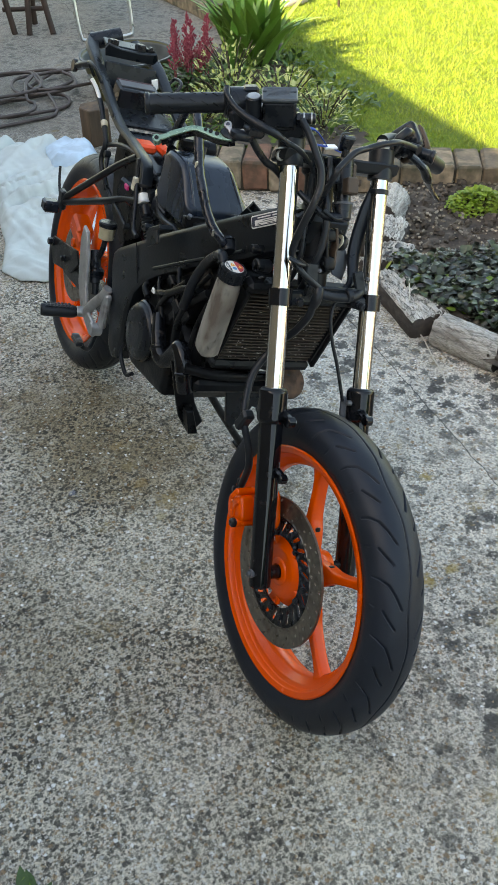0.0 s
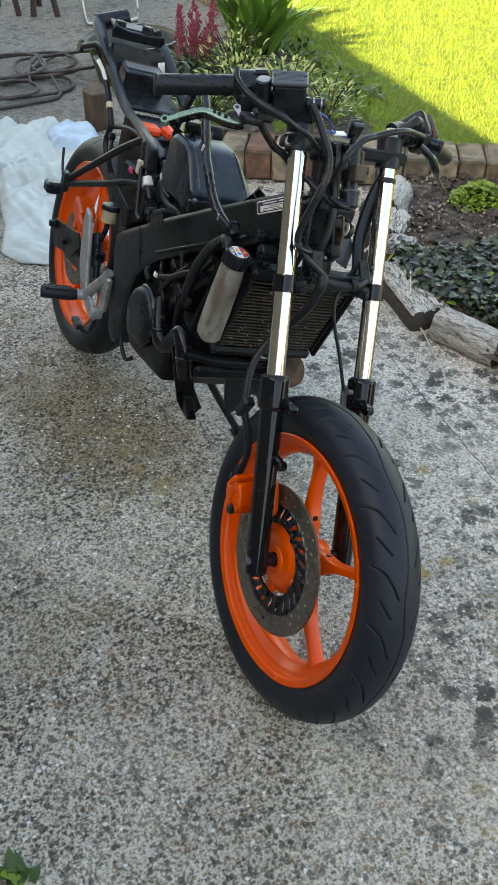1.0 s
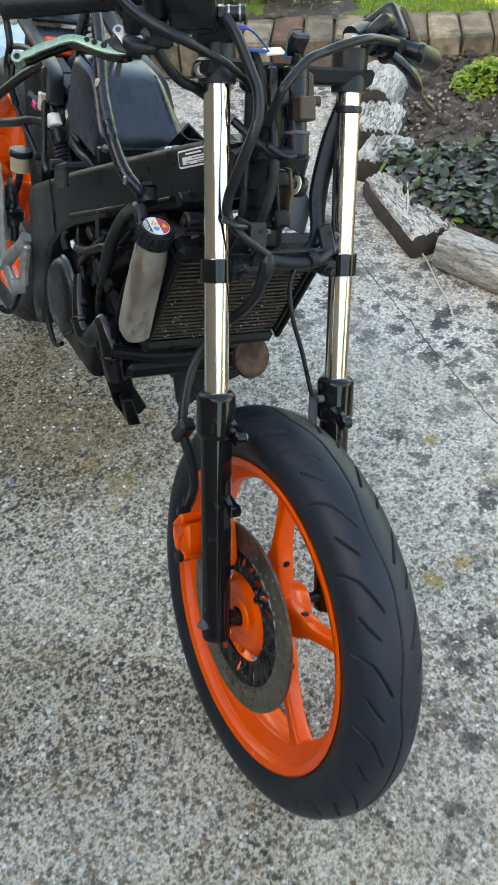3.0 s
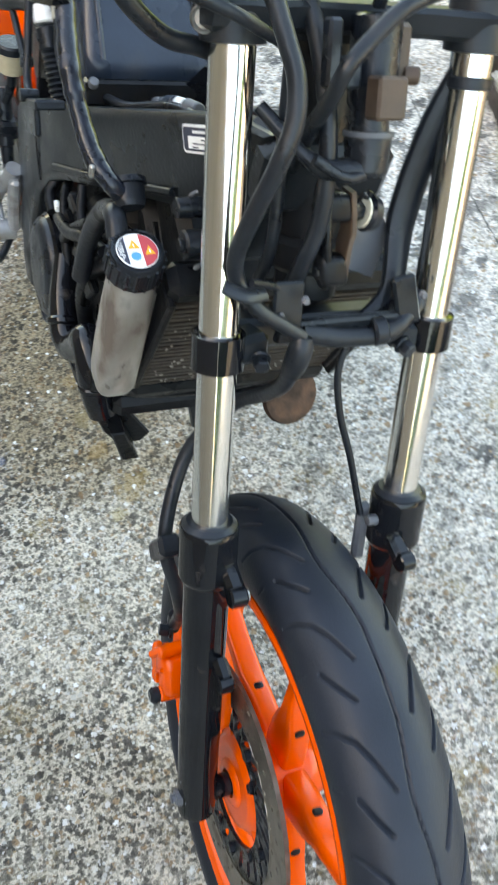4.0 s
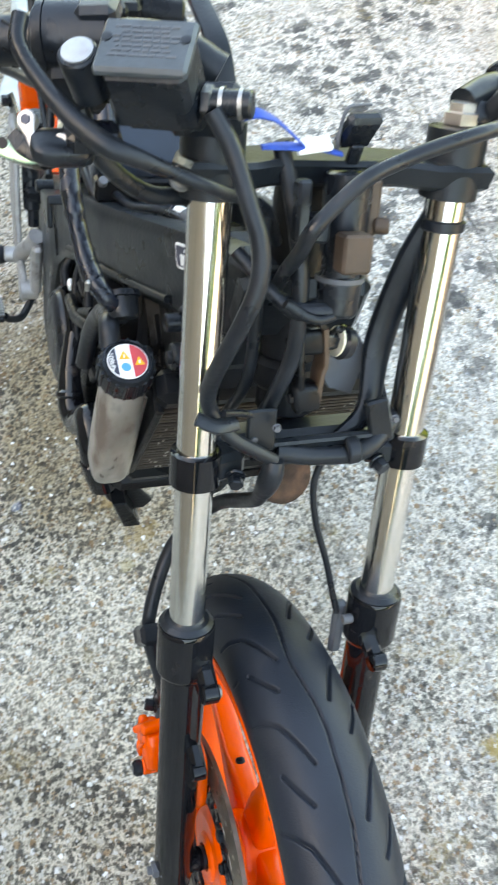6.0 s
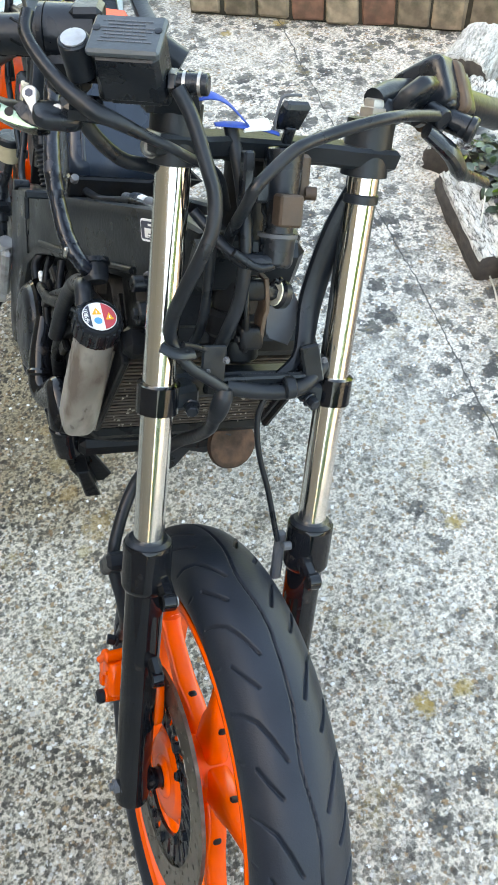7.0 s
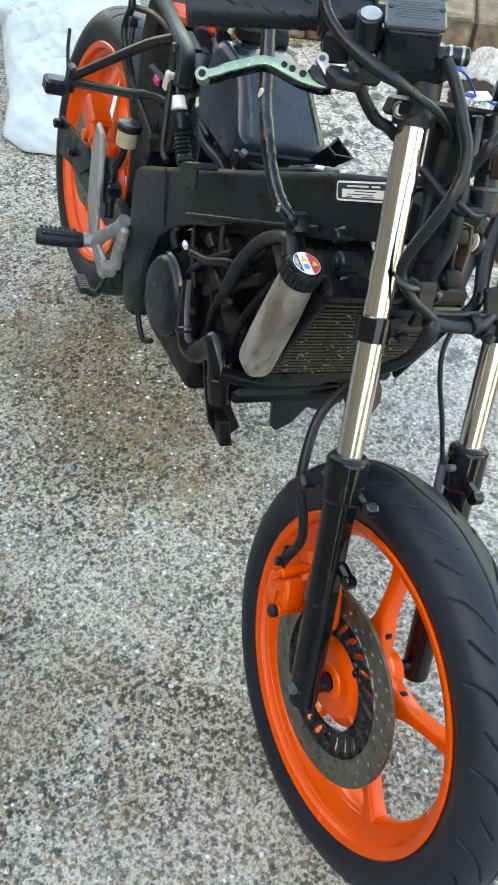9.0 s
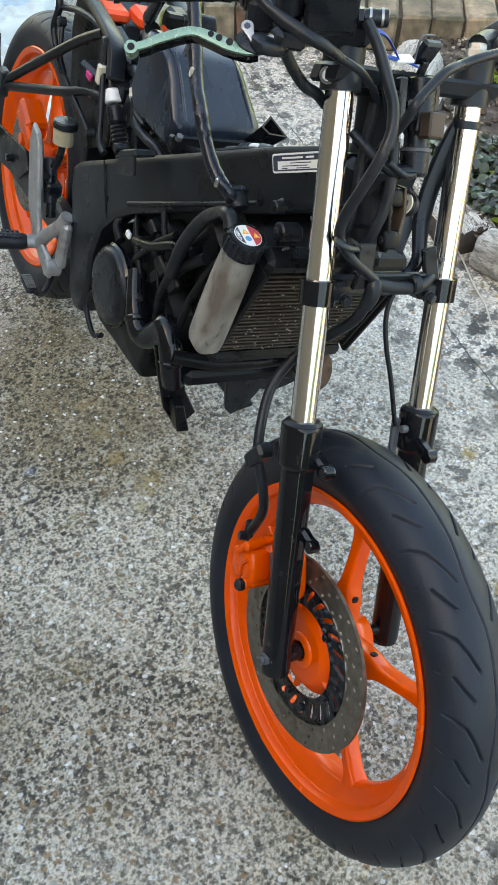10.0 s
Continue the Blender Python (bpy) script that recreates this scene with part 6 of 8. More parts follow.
part("torque_plate", prism([(1.36, 0.34), (1.38, 0.31), (1.33, 0.27), (1.18, 0.31), (1.13, 0.36), (1.16, 0.385)], 0.006, (-0.112, 0, 0), (0, 1, 0), (0, 0, 1), 0.001), "engine", bike)
for g in (hexbolt((-0.112, 1.355, 0.325), (-1, 0, 0), 0.010, 0.016), hexbolt((-0.112, 1.24, 0.325), (-1, 0, 0), 0.008, 0.012)):
    part("plate_bolt", g, "plastic", bike)
part("footrest_hanger", join(prism([(1.040, 0.505), (1.010, 0.500), (0.975, 0.445), (0.955, 0.385), (0.930, 0.345), (0.905, 0.335), (0.865, 0.33), (0.848, 0.315), (0.852, 0.295), (0.875, 0.292), (0.92, 0.305), (0.968, 0.325), (1.008, 0.37), (1.028, 0.42), (1.045, 0.47)],
                                          0.010, (-0.150, 0, 0), (0, 1, 0), (0, 0, 1), 0.003), tube([(-0.145, 0.925, 0.325), (-0.142, 0.90, 0.36), (-0.135, 0.865, 0.40), (-0.13, 0.855, 0.425)], 0.012, 10), rod((-0.153, 0.862, 0.312), (-0.125, 0.862, 0.312), 0.016),
                                  rod((-0.168, 0.935, 0.322), (-0.140, 0.93, 0.322), 0.013), box((-0.13, 0.85, 0.37), (0.016, 0.03, 0.09), None, 0.005)), "cast", bike, "grey cast aluminium footrest hanger")
pg0, pg1 = A((-0.160, 0.934, 0.320)), A((-0.252, 0.951, 0.314))
pgd = unit(pg1 - pg0)
part("footrest", join(tube([pg0, pg0 + pgd * 0.012, pg0 + pgd * 0.03, pg0 + pgd * 0.085, pg1], [0.010, 0.015, 0.0165, 0.0165, 0.013], 14, 4), *[box(pg0 + pgd * (0.024 + 0.0085 * k) + A((0, yy, 0.0148)), (0.0062, 0.0072, 0.004), None, 0.001) for k in range(8) for yy in (-0.009, 0.0, 0.009)]),
     "rubber", bike, "black rubber footrest")
part("brake_pedal", join(tube([(-0.130, 0.875, 0.285), (-0.150, 0.85, 0.265), (-0.170, 0.835, 0.275), (-0.178, 0.832, 0.285)], 0.006, 8), box((-0.188, 0.838, 0.292), (0.018, 0.046, 0.012), None, 0.003)), "satin", bike)
part("pedal_rib", join(*[box((-0.188, 0.8205 + 0.006 * k, 0.2995), (0.017, 0.0026, 0.004), None, 0.0005) for k in range(7)]), "steel", bike)
part("rear_master_cylinder", join(rod((-0.122, 0.965, 0.385), (-0.122, 1.0, 0.46), 0.013), rod((-0.120, 0.985, 0.43), (-0.135, 0.985, 0.43), 0.012), box((-0.118, 0.975, 0.41), (0.03, 0.03, 0.03), None, 0.005), rod((-0.12, 0.955, 0.36), (-0.12, 0.968, 0.39), 0.009)), "plastic", bike)
pot = part("rear_reservoir", lathe([(0, 0.014), (0.002, 0.0185), (0.030, 0.020), (0.032, 0.018)], (-0.113, 0.975, 0.500), (0, 0.05, 1), 24), "pot", bike, "yellowed rear brake fluid reservoir")
part("reservoir_lid", lathe([(0, 0.020), (0.001, 0.0225), (0.010, 0.0225), (0.013, 0.020)], (-0.113, 0.9765, 0.531), (0, 0.05, 1), 24), "plastic", pot)
part("reservoir_hose", tube([(-0.113, 0.975, 0.50), (-0.115, 0.975, 0.475), (-0.120, 0.98, 0.45)], 0.007, 8), "rubber", pot)

# subframe, tail and pillion hangers
for sx in (-1, 1):
    rail = part("subframe_rail", blade([(sx * 0.105, 0.83, 0.690), (sx * 0.096, 0.871, 0.727), (sx * 0.090, 0.979, 0.738), (sx * 0.088, 1.096, 0.747), (sx * 0.087, 1.238, 0.797), (sx * 0.086, 1.336, 0.832), (sx * 0.080, 1.405, 0.850), (sx * 0.058, 1.475, 0.866)],
                                       [0.014, 0.015, 0.013, 0.0125, 0.0125, 0.015, 0.017, 0.012], 0.014, (-0.25 * sx, -0.2, 1.0)), "satin", bike, "", 40)
    part("tail_hook", tube([(sx * 0.098, 1.30, 0.80), (sx * 0.118, 1.30, 0.83), (sx * 0.118, 1.25, 0.83), (sx * 0.098, 1.24, 0.80)], 0.0045, 8), "satin", rail)
    part("tail_tab", join(rod((sx * 0.105, 1.425, 0.79), (sx * 0.117, 1.425, 0.79), 0.017, 16), tube([(sx * 0.108, 1.425, 0.79), (sx * 0.106, 1.395, 0.800), (sx * 0.100, 1.36, 0.812), (sx * 0.090, 1.325, 0.822)], 0.009, 8)), "satin", rail)
tail = part("tail_tray", join(box((0, 1.22, 0.757), (0.15, 0.20, 0.012), ((1, 0, 0), (0, 0.98, 0.2), (0, -0.2, 0.98)), 0.004), box((0, 1.31, 0.80), (0.14, 0.012, 0.08), ((1, 0, 0), (0, 0.98, -0.2), (0, 0.2, 0.98)), 0.004),
                              box((0, 1.05, 0.70), (0.13, 0.16, 0.010), ((1, 0, 0), (0, 0.96, 0.28), (0, -0.28, 0.96)), 0.003)), "plastic", bike)
brg = part("tail_bridge", join(prism([(-0.072, 0), (-0.066, 0.014), (-0.03, 0.006), (0.03, 0.006), (0.066, 0.012), (0.074, -0.004), (0.066, -0.020), (-0.066, -0.020)], 0.010, (0.0, 1.335, 0.868), (1, 0, 0), (0, -0.35, 0.93), 0.002),
                              prism([(-0.066, 0.0), (0.066, 0.0), (0.060, 0.05), (-0.060, 0.05)], 0.008, (0.0, 1.345, 0.866), (1, 0, 0), (0, 1, 0.12), 0.002)), "satin", tail)
for sx, h in ((-0.048, 0.018), (0.026, 0.022), (0.052, 0.010)):
    part("bridge_tab", join(box((sx, 1.345, 0.878), (0.024, 0.020, h), ((1, 0.1, 0), (-0.1, 1, 0), (0, 0, 1)), 0.002), rod((sx, 1.33, 0.884), (sx, 1.345, 0.884), 0.005, 10)), "satin", brg)
part("tail_tube", lathe([(0, 0.017), (0.001, 0.022), (0.085, 0.0215), (0.085, 0.018), (0.02, 0.016)], (-0.072, 1.45, 0.850), (0.076, 0.0, 0.030), 24), "plastic", tail)
tr_ = ((1, 0, 0), (0, 0.98, 0.2), (0, -0.2, 0.98))
bat = part("battery", box((-0.010, 1.222, 0.778), (0.108, 0.052, 0.068), tr_, 0.004), "plastic", tail)
part("battery_strap", box((-0.014, 1.218, 0.8135), (0.092, 0.030, 0.004), tr_, 0.0015), "moulded", bat, "dull silver strap")
part("strap_edge", box((-0.012, 1.238, 0.8175), (0.098, 0.005, 0.003), tr_, 0.001), "spring", bat)
part("strap_clip", join(box((-0.010, 1.190, 0.800), (0.016, 0.006, 0.014), tr_, 0.002), box((-0.010, 1.186, 0.786), (0.006, 0.005, 0.02), tr_, 0.001)), "plastic", bat)
part("tail_label", box((0.062, 1.287, 0.81), (0.018, 0.003, 0.026), ((1, 0, 0.3), (0, 1, 0), (-0.3, 0, 1)), 0.001), "white", tail)
part("cable_sheath", tube([(-0.105, 1.290, 0.792), (-0.106, 1.250, 0.785), (-0.106, 1.227, 0.776), (-0.105, 1.200, 0.760)], 0.0052, 12), "white", bike, "white cable sheath")
part("tail_loom", tube([(-0.100, 1.33, 0.79), (-0.104, 1.27, 0.785), (-0.105, 1.200, 0.760), (-0.105, 1.165, 0.735), (-0.105, 1.141, 0.719), (-0.106, 1.112, 0.690), (-0.108, 1.115, 0.645), (-0.106, 1.05, 0.60)], 0.0068, 12), "rubber", bike)
part("loom_band", rod((-0.1055, 1.155, 0.731), (-0.1055, 1.143, 0.721), 0.0085), "cream", bike)
part("seat_strut", tube([(-0.100, 1.106, 0.690), (-0.100, 1.04, 0.712), (-0.100, 0.98, 0.725), (-0.100, 0.93, 0.729), (-0.101, 0.898, 0.724), (-0.103, 0.885, 0.705)], 0.0055, 12), "satin", bike)
part("mount_block", join(box((-0.106, 0.873, 0.706), (0.018, 0.018, 0.060), ((1, 0, 0), (0, 0.94, -0.33), (0, 0.33, 0.94)), 0.003), rod((-0.116, 0.877, 0.722), (-0.098, 0.877, 0.722), 0.0065)), "satin", bike)
part("oil_tank", join(box((-0.035, 1.045, 0.716), (0.05, 0.05, 0.022), None, 0.006), box((0.03, 1.02, 0.722), (0.075, 0.06, 0.028), None, 0.008)), "redor", bike, "bright red-orange tank under the seat rails")
for path, r in ((((0.03, 0.90, 0.745), (-0.02, 0.86, 0.755), (-0.06, 0.83, 0.735), (-0.085, 0.80, 0.69)), 0.007), (((0.05, 0.96, 0.74), (0.0, 0.91, 0.735), (-0.05, 0.88, 0.715), (-0.09, 0.87, 0.66)), 0.005)):
    part("tail_cable", tube(path, r, 8), "rubber", bike)
for p, s in (((-0.07, 0.86, 0.71), (0.035, 0.04, 0.03)), ((-0.03, 0.885, 0.735), (0.04, 0.03, 0.025)), ((0.035, 0.87, 0.735), (0.045, 0.05, 0.03)), ((-0.06, 0.945, 0.70), (0.03, 0.05, 0.04)), ((-0.075, 0.80, 0.655), (0.03, 0.03, 0.05))):
    part("relay_box", box(p, s, ((1, 0.15, 0), (-0.15, 0.95, 0.25), (0, -0.25, 0.95)), 0.004), "plastic", bike)
part("inner_guard", prism([(-0.088, 0.40), (0.088, 0.40), (0.080, 0.66), (0.05, 0.70), (-0.05, 0.70), (-0.080, 0.66)], 0.006, (0, 0.885, 0), (1, 0, 0), (0, 0.10, 1), 0.002), "engine", bike)
for path, r in ((((-0.098, 0.70, 0.690), (-0.085, 0.76, 0.735), (-0.060, 0.84, 0.752), (-0.02, 0.93, 0.748)), 0.008), (((-0.075, 0.72, 0.655), (-0.082, 0.78, 0.70), (-0.075, 0.84, 0.705), (-0.09, 0.90, 0.655)), 0.009), (((-0.10, 0.80, 0.60), (-0.095, 0.84, 0.66), (-0.065, 0.88, 0.70), (0.02, 0.90, 0.72)), 0.005)):
    part("rear_loom", tube(path, r, 8), "rubber", bike)
for p, s in (((-0.092, 0.735, 0.668), (0.022, 0.034, 0.030)), ((-0.050, 0.775, 0.715), (0.030, 0.026, 0.026)), ((-0.085, 0.835, 0.665), (0.022, 0.030, 0.046)), ((-0.015, 0.835, 0.745), (0.036, 0.032, 0.022))):
    part("connector_block", box(p, s, ((1, 0.2, 0.1), (-0.2, 0.95, 0.2), (-0.1, -0.2, 0.95)), 0.003), "plastic", bike)
part("seat_bush", tube([(0.0, 0.93, 0.76), (-0.02, 0.88, 0.785), (-0.05, 0.85, 0.79), (-0.075, 0.80, 0.785)], 0.012, 10), "rubber", bike)
part("coil", join(rod((-0.03, 0.80, 0.80), (0.02, 0.79, 0.80), 0.02), box((-0.05, 0.78, 0.81), (0.03, 0.04, 0.03), None, 0.006), box((-0.07, 0.75, 0.82), (0.03, 0.02, 0.02), None, 0.004)), "engine", bike)
shock = part("shock_absorber", rod((-0.02, 0.96, 0.70), (-0.01, 0.90, 0.42), 0.018), "plastic", bike)
part("shock_spring", tube([A((-0.018, 0.95, 0.66)) + A((0.03 * math.cos(a), 0.03 * math.sin(a), -0.02 * a / 1.6)) + A((0, -0.0042 * a, 0)) for a in np.arange(0, 17, 0.5)], 0.006, 8, 2), "spring", shock)
hang = part("pillion_hanger", join(tube([(-0.100, 0.915, 0.728), (-0.112, 0.985, 0.682), (-0.135, 1.07, 0.610), (-0.165, 1.165, 0.525)], 0.0085, 8), tube([(-0.096, 0.87, 0.640), (-0.104, 0.93, 0.622), (-0.122, 0.985, 0.593), (-0.140, 1.07, 0.555), (-0.165, 1.165, 0.512)], 0.0085, 8), box((-0.168, 1.175, 0.515), (0.016, 0.03, 0.05), None, 0.004)), "satin", bike)
part("pillion_rest", box((-0.190, 1.193, 0.489), (0.042, 0.034, 0.030), None, 0.005), "bluetape", hang)
part("hanger_pin", tube([(-0.165, 1.195, 0.50), (-0.165, 1.23, 0.54), (-0.163, 1.25, 0.575)], 0.0035, 6), "satin", hang)
part("side_panel", prism([(0.86, 0.56), (0.96, 0.50), (1.05, 0.545), (1.10, 0.66), (1.10, 0.725), (0.98, 0.728), (0.88, 0.715)], 0.006, (-0.082, 0, 0), (0, 1, 0), (0, 0, 1), 0.002), "engine", bike)
part("frame_stay", join(tube([(-0.106, 1.085, 0.668), (-0.112, 1.055, 0.622), (-0.115, 1.010, 0.607), (-0.116, 0.93, 0.593), (-0.116, 0.868, 0.581)], 0.0045, 8), rod((-0.122, 0.866, 0.580), (-0.106, 0.866, 0.580), 0.007), rod((-0.114, 1.087, 0.672), (-0.100, 1.087, 0.672), 0.009)), "satin", bike)

# ---- garden edging, bed and plants ----
M["litter"] = mat("pale_soil_litter", (0.24, 0.21, 0.165), 0.9, var=0.5, scale=14, bump=0.3, bscale=200, dirt=(0.10, 0.075, 0.05), dirt_scale=9, dirt_amt=0.5)
M["bag"] = mat("split_dark_core", (0.05, 0.042, 0.036), 0.95, var=0.4, scale=40, bump=0.8)
M["stump"] = mat("split_log_wood", (0.105, 0.068, 0.042), 0.85, var=0.5, scale=34, bump=0.9, bscale=60, stretch=(1, 1, 0.10), dirt=(0.045, 0.029, 0.018), dirt_scale=24, dirt_amt=0.35)
M["ajuga"] = leaf_material("bugle_leaf", ((0.016, 0.032, 0.014), (0.034, 0.028, 0.026), (0.032, 0.060, 0.022), (0.050, 0.038, 0.042), (0.075, 0.105, 0.045), (0.016, 0.012, 0.013)), 0.30)
M["lime"] = leaf_material("lime_leaf", ((0.11, 0.20, 0.02), (0.20, 0.30, 0.03), (0.16, 0.26, 0.025), (0.30, 0.36, 0.05)), 0.5, 0.2)
M["strap"] = leaf_material("strap_leaf", ((0.10, 0.22, 0.04), (0.15, 0.30, 0.05), (0.20, 0.33, 0.07), (0.09, 0.18, 0.03)), 0.38, 0.2)
M["varieg"] = leaf_material("variegated_leaf", ((0.17, 0.24, 0.045), (0.50, 0.52, 0.16), (0.27, 0.34, 0.07), (0.58, 0.58, 0.24), (0.11, 0.17, 0.04)), 0.5, 0.3)
M["astilbe"] = leaf_material("crimson_plume", ((0.20, 0.022, 0.045), (0.36, 0.06, 0.09), (0.26, 0.03, 0.05), (0.46, 0.12, 0.14)), 0.8, 0.2)
M["herb"] = leaf_material("dark_herb_leaf", ((0.04, 0.09, 0.022), (0.07, 0.14, 0.035), (0.055, 0.10, 0.03), (0.10, 0.15, 0.05)), 0.55, 0.3)
M["cloth"] = mat("washed_white_cotton", (0.53, 0.575, 0.55), 0.95, var=0.08, scale=9, bump=0.35, bscale=500, dirt=(0.40, 0.43, 0.43), dirt_scale=6, dirt_amt=0.15)
M["bluecloth"] = mat("pale_blue_cotton", (0.46, 0.58, 0.68), 0.95, var=0.18, scale=14, bump=0.35, bscale=500)
M["hose"] = mat("dull_garden_hose", (0.075, 0.058, 0.052), 0.55, var=0.3, scale=20, bump=0.2)
M["tubular"] = mat("galvanised_chair_tube", (0.55, 0.56, 0.55), 0.32, metal=0.9, var=0.15, scale=30, bump=0.1)
M["oldwood"] = mat("dark_stained_trestle_wood", (0.045, 0.027, 0.019), 0.7, var=0.3, scale=25, bump=0.4, stretch=(1, 1, 0.2))
M["olive"] = mat("olive_bucket_plastic", (0.085, 0.080, 0.028), 0.5, var=0.2, scale=12, bump=0.1)
M["darkpl"] = mat("dark_tub_inside", (0.075, 0.085, 0.085), 0.4, var=0.3, scale=12, bump=0.1)
M["terra"] = mat("bright_terracotta", (0.62, 0.15, 0.055), 0.7, var=0.15, scale=20, bump=0.2)
M["stone"] = mat("loose_stone", (0.40, 0.38, 0.34), 0.9, var=0.4, scale=60, bump=0.4, per_object=0.3)
M["palecloth"] = mat("pale_pink_cotton", (0.62, 0.50, 0.52), 0.9, var=0.15, scale=10, bump=0.3)
M["twine"] = mat("pale_twine", (0.55, 0.52, 0.44), 0.9, var=0.15, scale=100, bump=0.4)
rg = np.random.default_rng(11)

# dwarf wall: mortar core, then each paver as a piece of it
wall = thing("wall_edging", prism([WA + wnrm * 0.012, WB2 + wnrm * 0.012, WB2 + wnrm * 0.20, WA + wnrm * 0.20], WTOP - 0.012, (0, 0, -0.005), (1, 0, 0), (0, 1, 0), 0.002), "mortar",
             "low lawn edging of worn mossy pavers", "edging", kind="structure")


def paver_mesh(seed):
    r = np.random.default_rng(seed)
    v, f = box((0, 0, 0), (0.098, 0.205, 0.118), None, 0.007)
    v = v + r.normal(0, 0.0018, v.shape)
    me = bpy.data.meshes.new("paver")
    me.from_pydata([tuple(q) for q in v], [], f)
    me.materials.append(M["brick"])
    return me


pavers = [paver_mesh(s) for s in range(5)]
red = paver_mesh(9)
red.materials[0] = M["redbrick"]
L = float(np.linalg.norm(WB2 - WA))
k, s = 0, 0.0
while s < L - 0.1:
    c = WA + wd * (s + 0.05) + wnrm * (0.100 + rg.normal(0, 0.003))
    ob = new("paver", red if k in (3, 5) else pavers[k % 5])
    ob.matrix_world = Matrix.Translation((c[0], c[1], WTOP - 0.059 + rg.normal(0, 0.002))) @ Euler((rg.normal(0, 0.012), rg.normal(0, 0.012), math.atan2(wd[1], wd[0]) + rg.normal(0, 0.012) + (math.pi if k % 2 else 0))).to_matrix().to_4x4()
    ob.parent = wall
    s += 0.106 + rg.uniform(0, 0.006)
    k += 1

# soil bed between the edging logs and the wall
bed_in = [(0.965, 0.55), (0.935, 0.90), (0.985, 1.22), (1.07, 1.42), (1.20, 1.60), (1.30, 1.75)]
bed_poly = [A(p) for p in bed_in] + [WA + wd * 1.00 - wnrm * 0.0, WB2 - wnrm * 0.0, A((3.6, -1.5)), A((1.45, -1.3)), A((1.15, 0.0))]


def inside(p, poly):
    x, y, hit = p[0], p[1], False
    for a, b in zip(poly, poly[1:] + poly[:1]):
        if (a[1] > y) != (b[1] > y) and x < (b[0] - a[0]) * (y - a[1]) / (b[1] - a[1]) + a[0]:
            hit = not hit
    return hit


def bed_sheet(poly, z0, amp, step):
    xs, ys = np.arange(min(p[0] for p in poly), max(p[0] for p in poly), step), np.arange(min(p[1] for p in poly), max(p[1] for p in poly), step)
    vs = [(x, y, z0 + amp * noise.noise(Vector((x * 6, y * 6, 1))) + amp * 0.5 * noise.noise(Vector((x * 28, y * 28, 4)))) for y in ys for x in xs]
    n = len(xs)
    fs = [(j * n + i, j * n + i + 1, (j + 1) * n + i + 1, (j + 1) * n + i) for j in range(len(ys) - 1) for i in range(n - 1) if inside((xs[i] + step / 2, ys[j] + step / 2), poly)]
    return vs, fs


thing("flower_bed", bed_sheet(bed_poly, 0.055, 0.018, 0.018), "soil", "bare dark crumbly soil bed behind edging logs", "soil", kind="structure")
back_poly = [WA + wnrm * 0.20 - wd * 0.1, WA + wd * 0.9 + wnrm * 0.20, A((1.50, 2.75)), A((1.62, 3.3)), A((1.95, 3.9)), A((2.25, 5.2)), A((1.88, 5.2)), A((1.84, 4.5)), A((1.55, 3.85)), A((1.20, 3.60)), A((0.98, 3.3)), A((0.80, 2.9))]
thing("back_bed", bed_sheet(back_poly, 0.118, 0.02, 0.03), "soil", "dark planted soil bed beside the lawn", "soil", kind="structure")
clods = []
while len(clods) < 2200:
    p = (rg.uniform(0.95, 2.3), rg.uniform(0.4, 2.0))
    if inside(p, bed_poly):
        r = rg.uniform(0.004, 0.014) if len(clods) > 120 else rg.uniform(0.012, 0.026)
        v, f = ball((0, 0, 0), (r, r * rg.uniform(0.7, 1.2), r * 0.7), 6, 4)
        clods.append((v + rg.normal(0, r * 0.12, v.shape) + (*p, 0.058 + 0.2 * r), f))
thing("soil_clods", join(*clods), "soil", "loose crumbs and clods of dark soil", "soil", kind="stuff")


pebbles = []
while len(pebbles) < 1000:
    p = (rg.uniform(1.0, 2.4), rg.uniform(0.9, 2.0))
    if inside(p, bed_poly):
        r = rg.uniform(0.002, 0.007)
        v, f = ball((0, 0, 0), (r, r * rg.uniform(0.7, 1.3), r * 0.7), 7, 5)
        pebbles.append((v + rg.normal(0, r * 0.1, v.shape) + (*p, 0.068), f))
thing("soil_pebbles", join(*pebbles), "litter", "pale crumbs and pebbles scattered on dark soil", "pebbles", kind="stuff")


